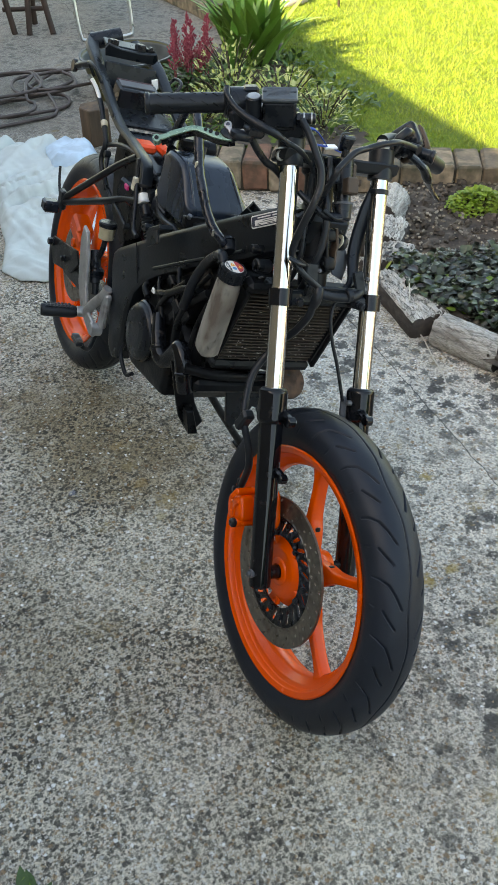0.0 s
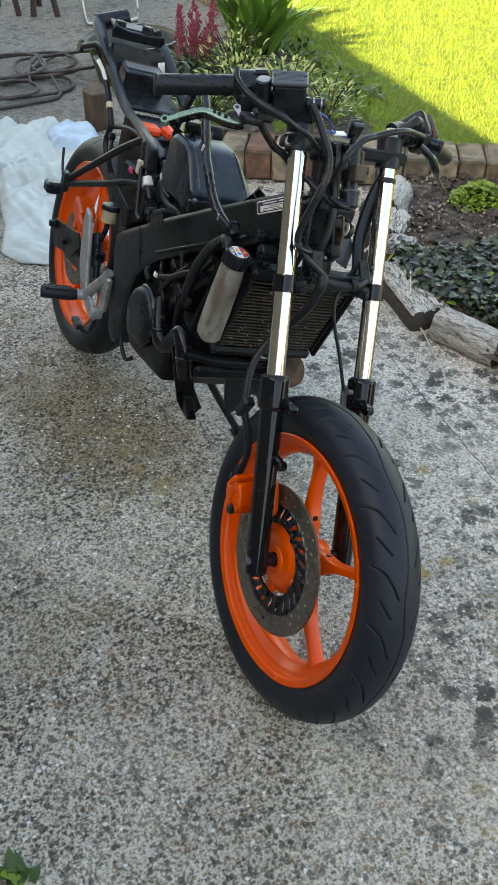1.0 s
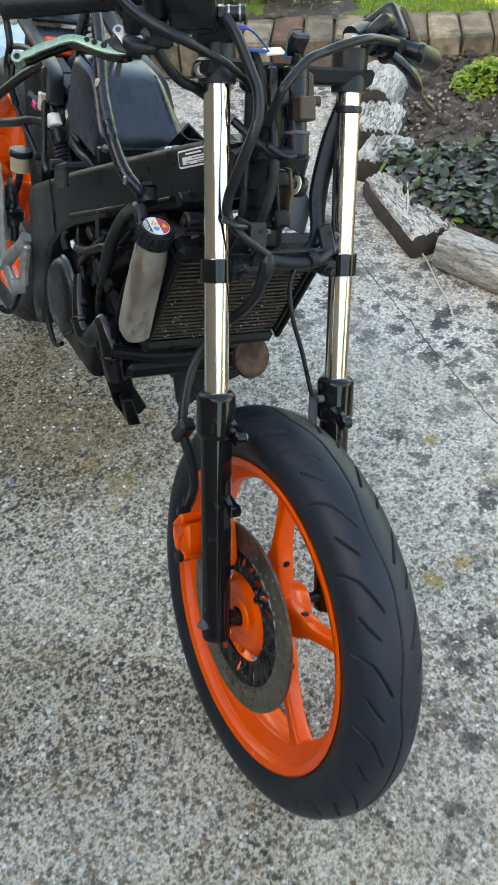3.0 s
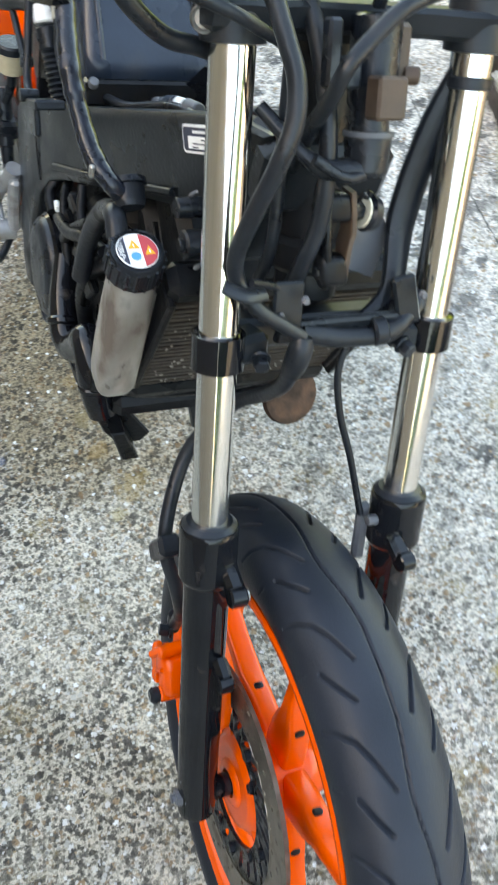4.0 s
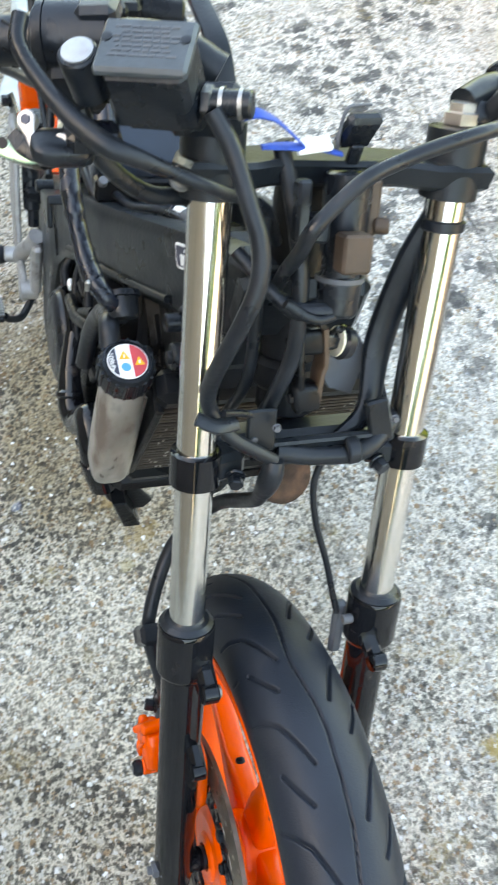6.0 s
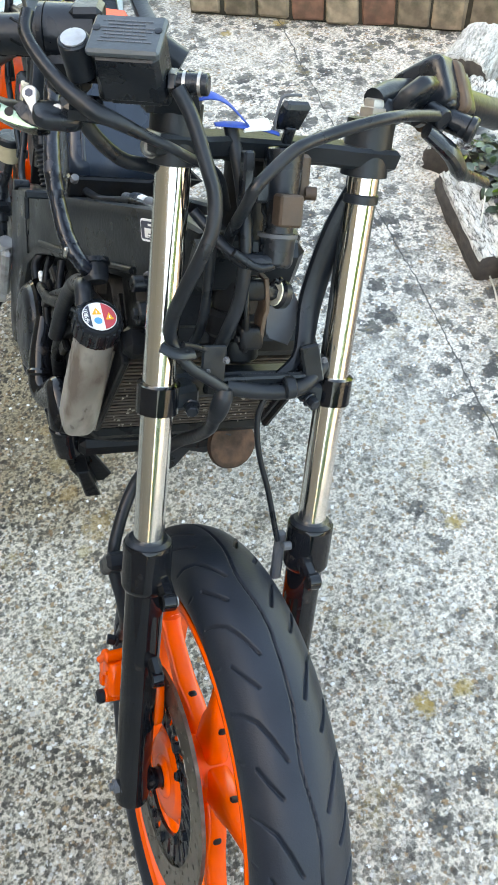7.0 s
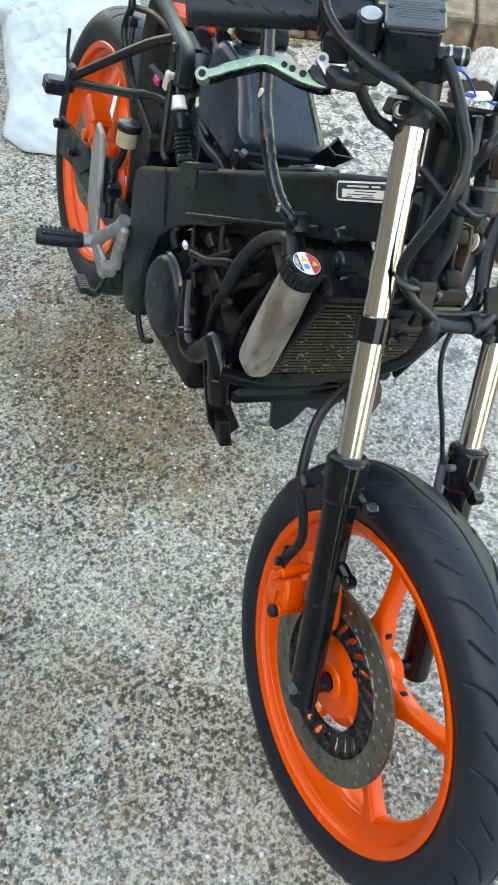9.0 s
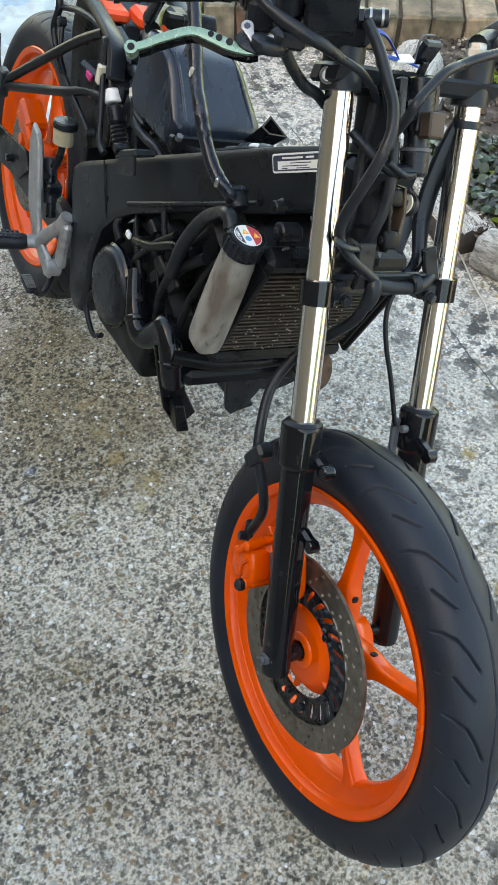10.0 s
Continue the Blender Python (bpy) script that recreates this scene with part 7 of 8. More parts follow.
def bark_material(name, split):
    """Grey weathered rind: pale ridges along the log, dark cracks between them, brown patches where it has worn away."""
    m = bpy.data.materials.new(name)
    m.use_nodes = True
    nt = m.node_tree
    bs = nt.nodes["Principled BSDF"]
    mp = nt.nodes.new("ShaderNodeMapping")
    nt.links.new(nt.nodes.new("ShaderNodeTexCoord").outputs["Object"], mp.inputs[0])
    mp.inputs["Scale"].default_value = (0.28, 1, 1)
    vec = mp.outputs[0]
    seed = nt.nodes.new("ShaderNodeObjectInfo").outputs["Random"]
    crack, patch, grit = noise_tex(nt, vec, 55, 5, 0.65), noise_tex(nt, vec, 16, 5, 0.6), noise_tex(nt, vec, 260, 3, 0.7)
    base = blend(nt, remap(nt, grit.outputs[0], 0.35, 0.65), (0.30, 0.285, 0.25), (0.56, 0.54, 0.49))
    base = blend(nt, remap(nt, patch.outputs[0], 0.56, 0.68, 0.0, 0.7), base, (0.13, 0.11, 0.085))
    gap = remap(nt, mul(nt, mul(nt, crack.outputs[0], -0.5, "ADD"), 0.0, "ABSOLUTE"), 0.022, 0.006)
    base = blend(nt, mul(nt, gap, split), base, (0.030, 0.026, 0.022))
    hs = nt.nodes.new("ShaderNodeHueSaturation")
    nt.links.new(remap(nt, seed, 0, 1, 0.85, 1.15), hs.inputs["Value"])
    nt.links.new(base, hs.inputs["Color"])
    nt.links.new(hs.outputs[0], bs.inputs["Base Color"])
    bs.inputs["Roughness"].default_value = 0.92
    bp = nt.nodes.new("ShaderNodeBump")
    bp.inputs["Strength"].default_value, bp.inputs["Distance"].default_value = 1.0, 0.004
    nt.links.new(mul(nt, mul(nt, gap, -1.0), mul(nt, grit.outputs[0], 0.5), "ADD"), bp.inputs["Height"])
    nt.links.new(bp.outputs[0], bs.inputs["Normal"])
    return m


M["bark"], M["slab"] = bark_material("grey_rind", 0.35), bark_material("cracked_grey_rind", 0.9)


def log(a, b, r, z, seed, top=1.0, label="weathered grey round log edging a soil bed"):
    """A weathered edging log from a to b, built along its own x axis: pale cracked rind, dark sawn ends; top under 1 makes a split slab with a flat back of rind and dark split sides."""
    a, b = A((*a, z)), A((*b, z))
    w = unit(b - a)
    u = unit(np.cross(w, (0, 0, 1)))
    v = np.cross(u, w)
    n, m, Ls = 72, 40, float(np.linalg.norm(b - a))
    vs = []
    for i in range(m + 1):
        t = i / m
        for k in range(n):
            an = 2 * math.pi * k / n
            big = noise.noise(Vector((seed * 3.1 + math.cos(an) * 1.6, math.sin(an) * 1.6, t * Ls * 9)))
            ridge = 1 - abs(noise.noise(Vector((math.cos(an) * 7 + seed, math.sin(an) * 7, t * Ls * 5)))) * 6
            grit = noise.noise(Vector((math.cos(an) * 16, math.sin(an) * 16 + seed, t * Ls * 40)))
            q = r * (1 + 0.06 * big + 0.025 * grit - 0.07 * max(0, ridge))
            c, h = q * math.cos(an), q * math.sin(an)
            if h > top * r:
                over = noise.noise(Vector((c * 70 + seed, t * Ls * 9, 2.0)))
                h = top * r + 0.16 * (h - top * r) + 0.05 * r * grit - 0.16 * r * max(0, 1 - 5 * abs(over))
            e = (0.95 + 0.05 * big) if i in (0, m) else 1.0
            end = 0.005 * noise.noise(Vector((c * 30, h * 30, seed))) if i in (0, m) else 0.0
            vs.append((Ls * t + end, c * e, h * e))
    fs = [(i * n + k, i * n + (k + 1) % n, (i + 1) * n + (k + 1) % n, (i + 1) * n + k) for i in range(m) for k in range(n)] + [tuple(range(n))[::-1], tuple(m * n + k for k in range(n))]
    ob = thing("edging_log", (np.array(vs), fs), "bark" if top == 1.0 else "slab", label, "log", "edging logs", sharp=70)
    ob.matrix_world = Matrix(((w[0], u[0], v[0], a[0]), (w[1], u[1], v[1], a[1]), (w[2], u[2], v[2], a[2]), (0, 0, 0, 1)))
    ob.data.materials.append(M["bag"])
    for p in ob.data.polygons:
        if len(p.vertices) > 4 or (top < 1.0 and p.center.z < 0.72 * top * r):
            p.material_index = 1
    return ob


SLAB = "weathered half log with cracked grey bark edging a soil bed"
log((0.985, 1.235), (0.935, 0.915), 0.072, 0.026, 1, 0.62, SLAB)
log((0.938, 0.880), (1.016, 0.672), 0.056, 0.040, 2)
log((1.030, 0.645), (1.125, 0.37), 0.058, 0.040, 3)
log((1.14, 0.345), (1.26, 0.05), 0.058, 0.040, 4)
log((0.985, 1.290), (1.110, 1.385), 0.085, 0.016, 5, 0.70, SLAB)
log((1.055, 1.425), (1.175, 1.545), 0.088, 0.030, 6, 0.72, SLAB)
log((1.150, 1.580), (1.290, 1.72), 0.084, 0.05, 7)


def blade_leaf(base, way, length, width, droop, n=4, fold=0.25, blunt=False):
    """One leaf: pointed, bent over by its own weight, creased along the middle."""
    w = unit(way)
    side = unit(np.cross(w, (0, 0, 1)) + A((1e-4, 0, 0)))
    up = np.cross(side, w)
    vs, fs = [], []
    for i in range(n + 1):
        t = i / n
        c = A(base) + w * length * t - A((0, 0, 1)) * droop * length * t * t
        h = width / 2 * math.sin(math.pi * min(1, 0.12 + 0.88 * t) ** 0.8) + (0.0004 if i == n else 0)
        if blunt:
            h = width / 2 * max(0.12, 1 - abs(2 * t - 1.05) ** 2.6) ** 0.6
        vs += [c - side * h + up * fold * h, c, c + side * h + up * fold * h]
    for i in range(n):
        for k in range(2):
            fs.append((3 * i + k, 3 * i + k + 1, 3 * i + k + 4, 3 * i + k + 3))
    return np.array(vs), fs


def leaves(n, place, length, width, droop, spread=1.0, seed=0, seg=4, fold=0.25, blunt=False):
    """Many leaves: place(rng) gives a base and a main direction."""
    r = np.random.default_rng(seed)
    out = []
    for _ in range(n):
        b, w = place(r)
        w = unit(unit(w) + r.normal(0, 0.25 * spread, 3))
        k = r.uniform(0.65, 1.25)
        out.append(blade_leaf(b, w, length * k, width * k, droop * r.uniform(0.5, 1.5), seg, fold, blunt))
    return join(*out)


def carpet(r):
    while True:
        p = (r.uniform(0.97, 1.75), r.uniform(0.40, 1.34))
        if inside(p, bed_poly) and p[0] > 1.02 + 0.37 * (0.88 - p[1]) and p[1] < 1.36 - 0.35 * (p[0] - 0.95) + 0.06 * math.sin(9 * p[0]):
            a = r.uniform(0, 2 * math.pi)
            return A((*p, 0.055 + r.uniform(0.0, 0.045))), A((math.cos(a), math.sin(a), r.uniform(0.2, 1.1)))


thing("bugle_patch", leaves(4600, carpet, 0.034, 0.022, 0.45, 2.4, 3, 6, 0.24, True), "ajuga", "low carpet of dark purple-green oval leaves", "ground cover", kind="stuff", sharp=80)
thing("bugle_patch_green", leaves(170, carpet, 0.032, 0.022, 0.35, 1.8, 8, 6, 0.22, True), "lime", "fresh green leaves among the dark carpet", "ground cover", kind="stuff", sharp=80)


def clump_at(c, rx, ry, h):
    def f(r):
        a, q = r.uniform(0, 2 * math.pi), math.sqrt(r.uniform(0, 1))
        return A(c) + A((rx * q * math.cos(a), ry * q * math.sin(a), h * (1 - q * q) * r.uniform(0.5, 1.0))), A((math.cos(a) * q, math.sin(a) * q, 0.7))
    return f


thing("lime_plant", leaves(900, clump_at((1.56, 1.53, 0.055), 0.115, 0.10, 0.062), 0.021, 0.017, 0.4, 1.8, 5, 4, 0.25, True), "lime", "small bright lime-green plant in bare soil", "plant", sharp=80)
pot = tagged(mesh_ob("flower_pot", lathe([(0, 0.05), (0.002, 0.055), (0.085, 0.07), (0.086, 0.077), (0.115, 0.078), (0.115, 0.070), (0.02, 0.05)], (1.66, 1.36, 0.055), (0, 0, 1), 32), M["terra"]), "small bright orange terracotta pot on soil", "flower pot")

# back bed plants
def fountain(c, lean=0.35):
    def f(r):
        a = r.uniform(0, 2 * math.pi)
        return A(c) + A((r.normal(0, 0.05), r.normal(0, 0.05), 0)), A((lean * math.cos(a), lean * math.sin(a), 1.0))
    return f


thing("strap_leaved_plant", leaves(75, fountain((1.50, 3.42, 0.11), 0.42), 0.50, 0.055, 0.30, 0.6, 21, 7, 0.35), "strap", "tall clump of broad green strap leaves", "plant", sharp=80)
thing("strap_leaved_plant", leaves(50, fountain((1.72, 3.85, 0.11), 0.45), 0.46, 0.045, 0.35, 0.6, 22, 7, 0.35), "strap", "tall clump of broad green strap leaves", "plant", sharp=80)


def twiggy(c, r0, h):
    def f(r):
        a, q, z = r.uniform(0, 2 * math.pi), math.sqrt(r.uniform(0, 1)), r.uniform(0, 1)
        return A(c) + A((r0 * q * math.cos(a), r0 * q * math.sin(a), h * z * (1 - 0.5 * q))), A((math.cos(a), math.sin(a), 0.8))
    return f


for i, (c, r0, h, n) in enumerate((((1.26, 2.58, 0.11), 0.19, 0.27, 420), ((1.36, 2.38, 0.11), 0.14, 0.22, 230), ((1.10, 2.80, 0.11), 0.20, 0.22, 340), ((1.22, 3.05, 0.11), 0.17, 0.30, 260), ((0.92, 2.70, 0.11), 0.16, 0.16, 220))):
    shrub = tagged(new("variegated_shrub"), "loose shrub with cream-edged green leaves", "shrub", "variegated shrubs")
    part("leaves", leaves(n, twiggy(c, r0, h), 0.034, 0.011, 0.2, 1.3, 40 + i, 3, 0.2), "varieg", shrub, sharp=80)
    part("inner_leaves", leaves(n // 3, twiggy(c, r0 * 0.9, h * 0.6), 0.040, 0.016, 0.3, 1.3, 60 + i, 3, 0.2), "herb", shrub, sharp=80)
    for a in np.arange(9) * 0.7:
        part("twig", tube([A(c), A(c) + A((math.cos(a) * r0 * 0.4, math.sin(a) * r0 * 0.4, h * 0.5)), A(c) + A((math.cos(a) * r0 * 0.7, math.sin(a) * r0 * 0.7, h * 0.75))], 0.0025, 5, 3), "oldwood", shrub)
ast = tagged(new("astilbe_plant"), "flowering plant with upright crimson plumes", "flower")
plumes = []
for i, (px_, py_, hh) in enumerate(((1.03, 3.30, 0.30), (1.07, 3.24, 0.33), (1.11, 3.29, 0.29), (1.15, 3.21, 0.28), (1.05, 3.19, 0.24), (1.19, 3.27, 0.31), (1.10, 3.16, 0.22), (1.00, 3.24, 0.25))):
    r = np.random.default_rng(70 + i)
    bits = [tube([(px_, py_, 0.11), (px_ + 0.01, py_, 0.11 + hh)], 0.003, 5)]
    for k in range(46):
        t = 0.34 + 0.66 * (k + r.uniform(0, 1)) / 46
        a, reach = r.uniform(0, 2 * math.pi), (0.052 * (1.04 - t) + 0.006) * r.uniform(0.6, 1.2)
        for q in np.linspace(0.15, 1.0, 5):
            bits.append(ball((px_ + 0.01 * t + q * reach * math.cos(a) + r.normal(0, 0.0015), py_ + q * reach * math.sin(a), 0.11 + hh * t + 0.9 * q * reach + r.normal(0, 0.0015)), (0.0036, 0.0036, 0.0052), 5, 3))
    part("plume", join(*bits), "astilbe", ast)
part("leaves", leaves(260, twiggy((1.10, 3.24, 0.11), 0.17, 0.15), 0.05, 0.026, 0.3, 1.2, 81, 3, 0.2), "herb", ast, sharp=80)
thing("herb_cover", leaves(900, lambda r: (A((r.uniform(0.85, 1.75), r.uniform(2.45, 3.45), 0.11)) + A((0, 0, r.uniform(0, 0.06))), A((r.normal(0, 1), r.normal(0, 1), 0.9))), 0.045, 0.02, 0.3, 1.0, 90, 3, 0.2), "herb", "mixed low green leaves covering the bed", "ground cover", kind="stuff", sharp=80)

# lawn grass as one mass of blades, densest near the drive
n = 260000
t = rg.uniform(0, 1, n) ** 1.4
gx, gy = rg.uniform(1.2, 4.6, n), 1.3 + 6.2 * t
keep = np.array([inside((a, b), [tuple(q) for q in lawn_poly]) and not inside((a, b), [tuple(q) for q in back_poly]) for a, b in zip(gx, gy)])
gx, gy = gx[keep], gy[keep]
n = len(gx)
an, ht, wd_ = rg.uniform(0, 2 * math.pi, n), rg.uniform(0.010, 0.026, n), rg.uniform(0.0008, 0.0016, n) * (1 + 0.25 * gy)
tip = np.stack([gx + ht * rg.normal(0, 0.8, n), gy + ht * rg.normal(0, 0.8, n), 0.113 + ht], 1)
vs = np.stack([np.stack([gx - wd_ * np.cos(an), gy - wd_ * np.sin(an), np.full(n, 0.112)], 1), np.stack([gx + wd_ * np.cos(an), gy + wd_ * np.sin(an), np.full(n, 0.112)], 1), tip], 1).reshape(-1, 3)
me = bpy.data.meshes.new("grass")
me.from_pydata(vs.tolist(), [], [(3 * i, 3 * i + 1, 3 * i + 2) for i in range(n)])
me.materials.append(M["blade"])
tagged(new("grass", me), "short green grass blades of the lawn", "grass", kind="stuff")

# ---- things on the drive ----
def cloth(edge, z0, seed, fold=0.018, step=0.014):
    """A crumpled cloth that lies on the ground inside an outline."""
    poly = [A(p) for p in edge]
    xs, ys = np.arange(min(p[0] for p in poly) - step, max(p[0] for p in poly) + step, step), np.arange(min(p[1] for p in poly) - step, max(p[1] for p in poly) + step, step)

    def rim(x, y):
        d = 1e9
        for a, b in zip(poly, poly[1:] + poly[:1]):
            e = b - a
            k = np.clip(((x - a[0]) * e[0] + (y - a[1]) * e[1]) / (e @ e), 0, 1)
            d = min(d, math.hypot(x - a[0] - k * e[0], y - a[1] - k * e[1]))
        return d
    def nearest(x, y):
        best = (1e9, x, y)
        for a, b in zip(poly, poly[1:] + poly[:1]):
            e = b - a
            k = np.clip(((x - a[0]) * e[0] + (y - a[1]) * e[1]) / (e @ e), 0, 1)
            p = a + k * e
            best = min(best, (math.hypot(x - p[0], y - p[1]), p[0], p[1]))
        return best
    vs, state = [], []
    for y0 in ys:
        for x0 in xs:
            x, y, d, ins = x0, y0, 0.0, inside((x0, y0), poly)
            if ins:
                d = rim(x, y)
            else:
                d0, x, y = nearest(x0, y0)
            state.append(2 if ins else int(d0 < 1.5 * step))
            q = noise.noise(Vector((x * 2.5 + seed, y * 2.0, seed)))
            u, w = x * 0.92 + y * 0.30 + 0.10 * q, y * 0.92 - x * 0.45 + 0.12 * q
            back = min(1, max(0, (y - 2.12) / 0.35))
            broad = noise.noise(Vector((x * 4, y * 3, seed + 5)))
            long = max(0.0, 1 - 5.0 * abs(noise.noise(Vector((u * 8.0, w * 1.8, seed + 3))))) ** 1.3
            crossing = max(0.0, 1 - 5.0 * abs(noise.noise(Vector((u * 2.6, w * 8.5, seed + 11))))) ** 1.3
            small = max(0.0, 1 - 6.0 * abs(noise.noise(Vector((u * 15 + 0.6 * broad, w * 8, seed + 17)))))
            ply = (w * 5.5 + 0.55 * q + 0.35 * broad) % 1.0                # folds lying over one another at the back
            ply = min(1.0, ply / 0.10) ** 0.7 * (1 - ply) ** 0.8 * min(1, max(0, 0.6 + 1.4 * noise.noise(Vector((x * 3, y * 3, seed + 23)))))
            f = (0.28 + 0.47 * back) * long + (0.22 + 0.63 * back) * crossing + (0.12 + 0.30 * back) * small + 0.30 * max(0, broad)
            f = 0.75 * (1 - math.exp(-1.6 * f))
            h = 0.010 * (1 - math.exp(-d / 0.008)) + fold * (f + 1.1 * back * ply) * min(1, d / 0.03) + (0.004 * max(0, noise.noise(Vector((x * 20, y * 20, seed)))) if d < 0.02 else 0)
            vs.append((x, y, z0 + h))
    n = len(xs)
    fs = []
    for j in range(len(ys) - 1):
        for i in range(n - 1):
            c = (j * n + i, j * n + i + 1, (j + 1) * n + i + 1, (j + 1) * n + i)
            if min(state[k] for k in c) > 0 and max(state[k] for k in c) == 2:
                fs.append(c)
    ob = mesh_ob("towel", (np.array(vs), fs), M["cloth"], 180)
    so = ob.modifiers.new("thick", "SOLIDIFY")
    so.thickness, so.offset = 0.004, 1
    return ob


tw = cloth([(-0.176, 1.952), (-0.135, 1.86), (-0.055, 1.808), (0.06, 1.78), (0.20, 1.86), (0.34, 2.2), (0.43, 2.6), (0.43, 2.90), (0.30, 3.05), (0.05, 3.12), (-0.12, 3.0), (-0.16, 2.75), (-0.05, 2.62), (-0.10, 2.30), (-0.115, 2.16)], 0.004, 4.0, 0.050, 0.008)
tagged(tw, "crumpled white cotton towel spread on the concrete", "towel")
tb = cloth([(0.22, 2.70), (0.34, 2.62), (0.43, 2.72), (0.45, 2.90), (0.36, 3.00), (0.25, 2.95)], 0.040, 9.0, 0.034, 0.009)
tb.name = "blue_cloth"
tb.data.materials[0] = M["bluecloth"]
tagged(tb, "crumpled pale blue cloth on the white towel", "cloth")
thing("split_log", join(prism([(-0.05, -0.06), (0.045, -0.065), (0.06, 0.0), (0.05, 0.06), (-0.03, 0.07), (-0.06, 0.02)], 0.165, (0.515, 3.03, 0.0), (1, 0.15, 0), (-0.15, 1, 0), 0.004, lambda p: p + A((0.006 * noise.noise(Vector(p * 30)), 0.006 * noise.noise(Vector(p * 27)), 0.0)))), "stump",
      "upright split log with rough brown bark", "log")
coil = []
for cx, cy, rx, ry, z, a0, turns in ((0.36, 4.06, 0.33, 0.21, 0.012, 0.2, 1.0), (0.50, 3.93, 0.17, 0.19, 0.030, 1.0, 1.0), (0.36, 3.66, 0.20, 0.15, 0.014, 2.0, 1.0), (0.20, 3.62, 0.17, 0.14, 0.032, 0.5, 1.0), (0.62, 3.90, 0.22, 0.17, 0.046, 3.0, 1.0), (0.25, 3.95, 0.24, 0.22, 0.05, 0.4, 1.0)):
    for k in range(14):
        t = a0 + 2 * math.pi * turns * k / 13
        coil.append((cx + rx * math.cos(t), cy + ry * math.sin(t), z + 0.006 * math.sin(3 * t)))
coil += [(0.46, 3.52, 0.012), (0.30, 3.44, 0.012), (0.05, 3.42, 0.012)]
thing("garden_hose", tube(coil, 0.0085, 8, 4), "hose", "loosely coiled dull brown garden hose", "hose")
BX, BY = 0.895, 3.64
bucket = tagged(mesh_ob("bucket", lathe([(0.0, 0.002), (0.0, 0.183), (0.003, 0.190), (0.185, 0.236), (0.19, 0.246), (0.20, 0.246), (0.20, 0.238), (0.188, 0.232), (0.014, 0.184), (0.010, 0.002)], (BX, BY, 0.0), (0, 0, 1), 48, True), M["olive"]),
                "wide olive plastic tub with a dark inside", "tub")
lv_, lf_ = lathe([(0.196, 0.2365), (0.188, 0.2305), (0.018, 0.182), (0.0175, 0.002)], (BX, BY, 0.0), (0, 0, 1), 48)
part("inside", (lv_, [q for q in lf_ if len(q) == 4]), "darkpl", bucket)
part("rim", lathe([(0.195, 0.240), (0.195, 0.251), (0.204, 0.251), (0.204, 0.240)], (BX, BY, 0.0), (0, 0, 1), 48, True), "darkpl", bucket)
chair = tagged(new("folding_chair"), "folding chair with bent galvanised tube legs", "chair")
for y0, k in ((4.70, 0), (5.95, 1)):
    part("leg_loop", tube([(0.93, y0 + 0.10, 0.50), (0.935, y0 + 0.05, 0.25), (0.94, y0 + 0.01, 0.05), (0.97, y0, 0.013), (1.10, y0 - 0.01, 0.013), (1.24, y0 - 0.02, 0.013), (1.27, y0 - 0.01, 0.05), (1.275, y0 + 0.03, 0.25), (1.28, y0 + 0.08, 0.50)], 0.011, 10), "tubular", chair)
part("seat", box((1.10, 5.40, 0.50), (0.40, 1.2, 0.02), None, 0.008), "oldwood", chair)
part("back", box((1.10, 6.02, 0.76), (0.40, 0.02, 0.50), None, 0.008), "oldwood", chair)
trestle = tagged(new("trestle"), "dark wooden trestle with splayed legs", "trestle")
for x0, y0, x1, y1 in ((0.62, 5.12, 0.56, 5.26), (0.84, 5.00, 0.78, 5.20), (0.55, 5.42, 0.58, 5.28), (0.80, 5.32, 0.80, 5.22), (0.70, 5.06, 0.80, 5.2)):
    part("leg", tube([(x0, y0, 0.0), ((x0 + x1) / 2, (y0 + y1) / 2, 0.32), (x1, y1, 0.62)], 0.019, 6, 3), "oldwood", trestle)
part("rail", tube([(0.58, 5.18, 0.14), (0.82, 5.08, 0.14)], 0.014, 6), "oldwood", trestle)
part("top", box((0.68, 5.24, 0.64), (0.36, 0.10, 0.05), ((1, -0.3, 0), (0.3, 1, 0), (0, 0, 1)), 0.006), "oldwood", trestle)
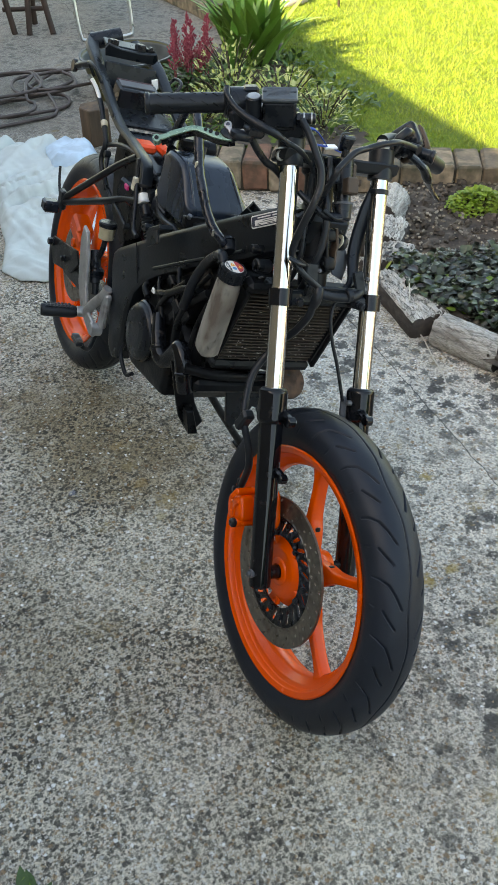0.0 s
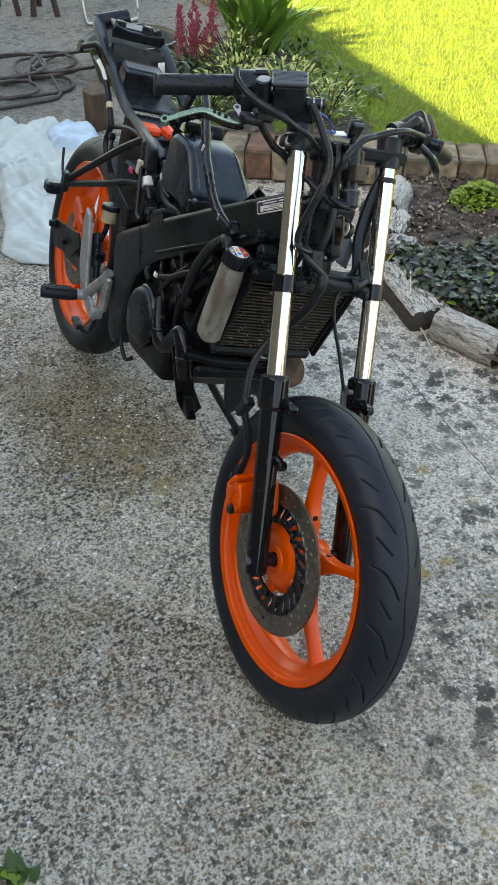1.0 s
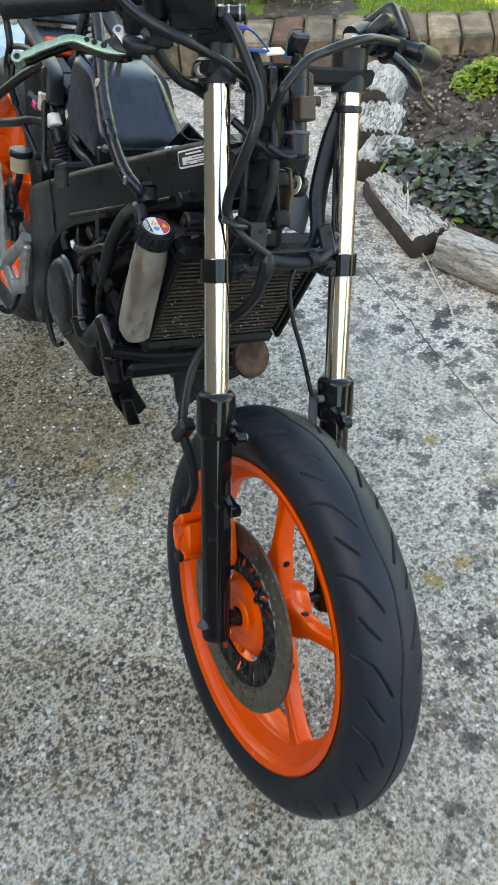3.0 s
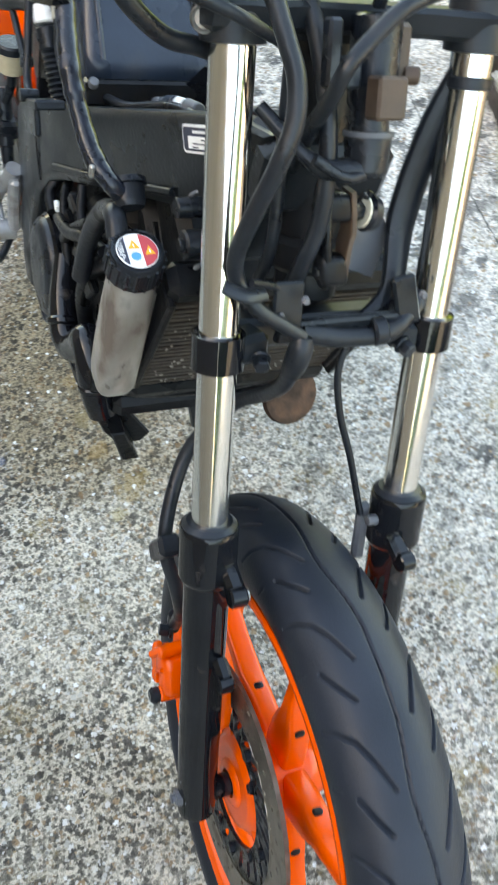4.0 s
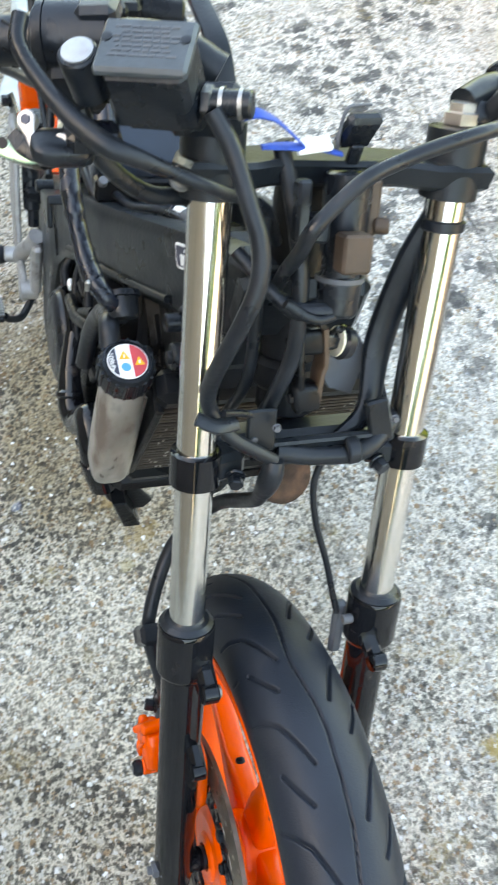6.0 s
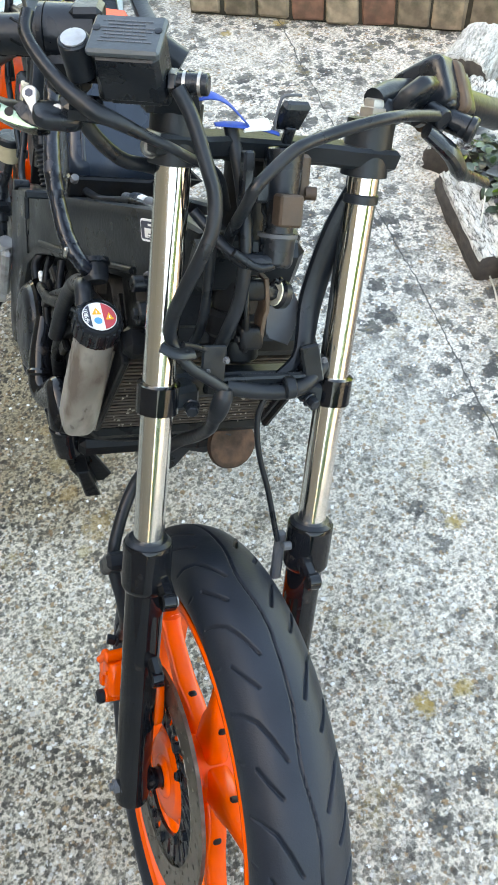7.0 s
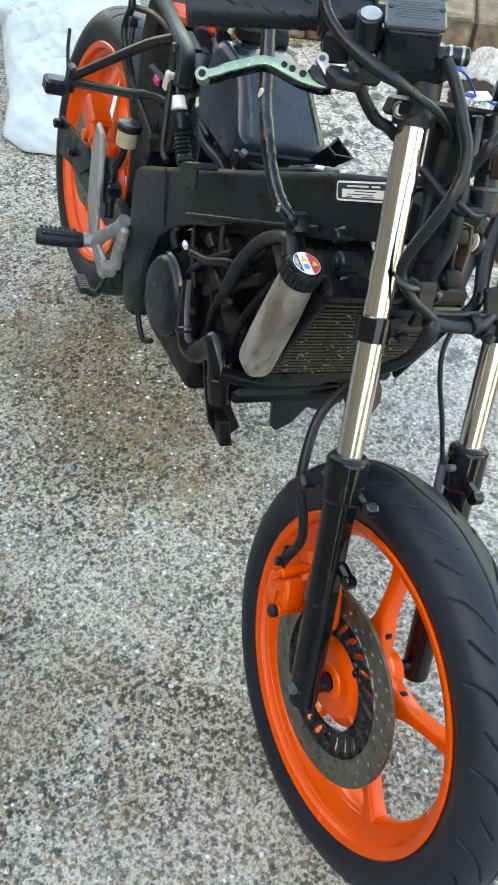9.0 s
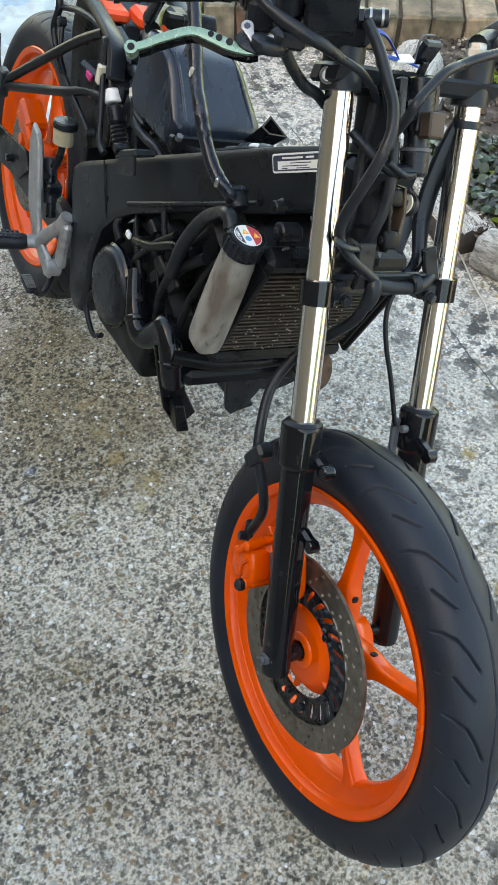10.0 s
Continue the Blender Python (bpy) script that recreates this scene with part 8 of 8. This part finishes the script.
thing("low_kerb", prism([(1.80, 4.30), (1.88, 4.30), (1.90, 5.0), (1.86, 5.6), (1.80, 7.2), (1.70, 7.2), (1.76, 5.6), (1.80, 5.0)], 0.10, (0, 0, 0.0), (1, 0, 0), (0, 1, 0), 0.008), "brick", "low brown kerb beside the planted bed", "kerb", kind="structure")
thing("twine", tube([(1.01, 1.162, 0.09), (0.945, 1.06, 0.085), (0.905, 0.99, 0.03), (0.900, 0.90, 0.006), (0.868, 0.80, 0.004), (0.850, 0.73, 0.004), (0.826, 0.675, 0.004)], 0.0022, 6), "twine", "thin pale twine lying over the edging log", "string")
weed = tagged(new("drive_weed"), "small green weed in a crack of the concrete", "weed")
wr = np.random.default_rng(33)
for _ in range(14):
    part("leaf", blade_leaf(A((-0.620, -0.218, 0.004)) + A((wr.normal(0, 0.010), wr.normal(0, 0.010), 0)), A((wr.normal(0, 1), wr.normal(0, 1), 1.0)), 0.046 * wr.uniform(0.7, 1.2), 0.021 * wr.uniform(0.7, 1.2), 0.35, 6, 0.3), "lime" if wr.random() < 0.3 else "herb", weed, sharp=80)

# loose and half-set stones of the concrete, as one mass
bits = []
tmpl = [ball((0, 0, 0), (1, 1, 0.6), 6, 3) for _ in range(1)][0]
for _ in range(2600):
    y = rg.uniform(-0.7, 2.2)
    x = rg.uniform(-1.0, 1.0) + 0.25 * y
    r = rg.uniform(0.0012, 0.0034) * (1.7 if rg.uniform() < 0.05 else 1)
    v = tmpl[0] * (r * rg.uniform(0.7, 1.4), r * rg.uniform(0.7, 1.4), r)
    bits.append((v + (x, y, 0.0), tmpl[1]))
thing("set_stones", join(*bits), "stone", "small pale stones set in the concrete", "gravel", kind="stuff")

# odds and ends at the far side of the lawn
thing("garden_stake", rod((2.48, 4.21, 0.11), (2.49, 4.23, 0.75), 0.008, 8), "oldwood", "thin dark stake standing in the lawn", "stake")
v, f = ball((2.28, 4.45, 0.15), (0.11, 0.08, 0.06), 24, 14)
v = v + A([[0.02 * noise.noise(Vector(q * 14)), 0.02 * noise.noise(Vector(q * 17)), 0.02 * noise.noise(Vector(q * 11))] for q in v])
thing("lawn_cloth", (v, f), "palecloth", "crumpled pale pink cloth on the lawn", "cloth", sharp=60)
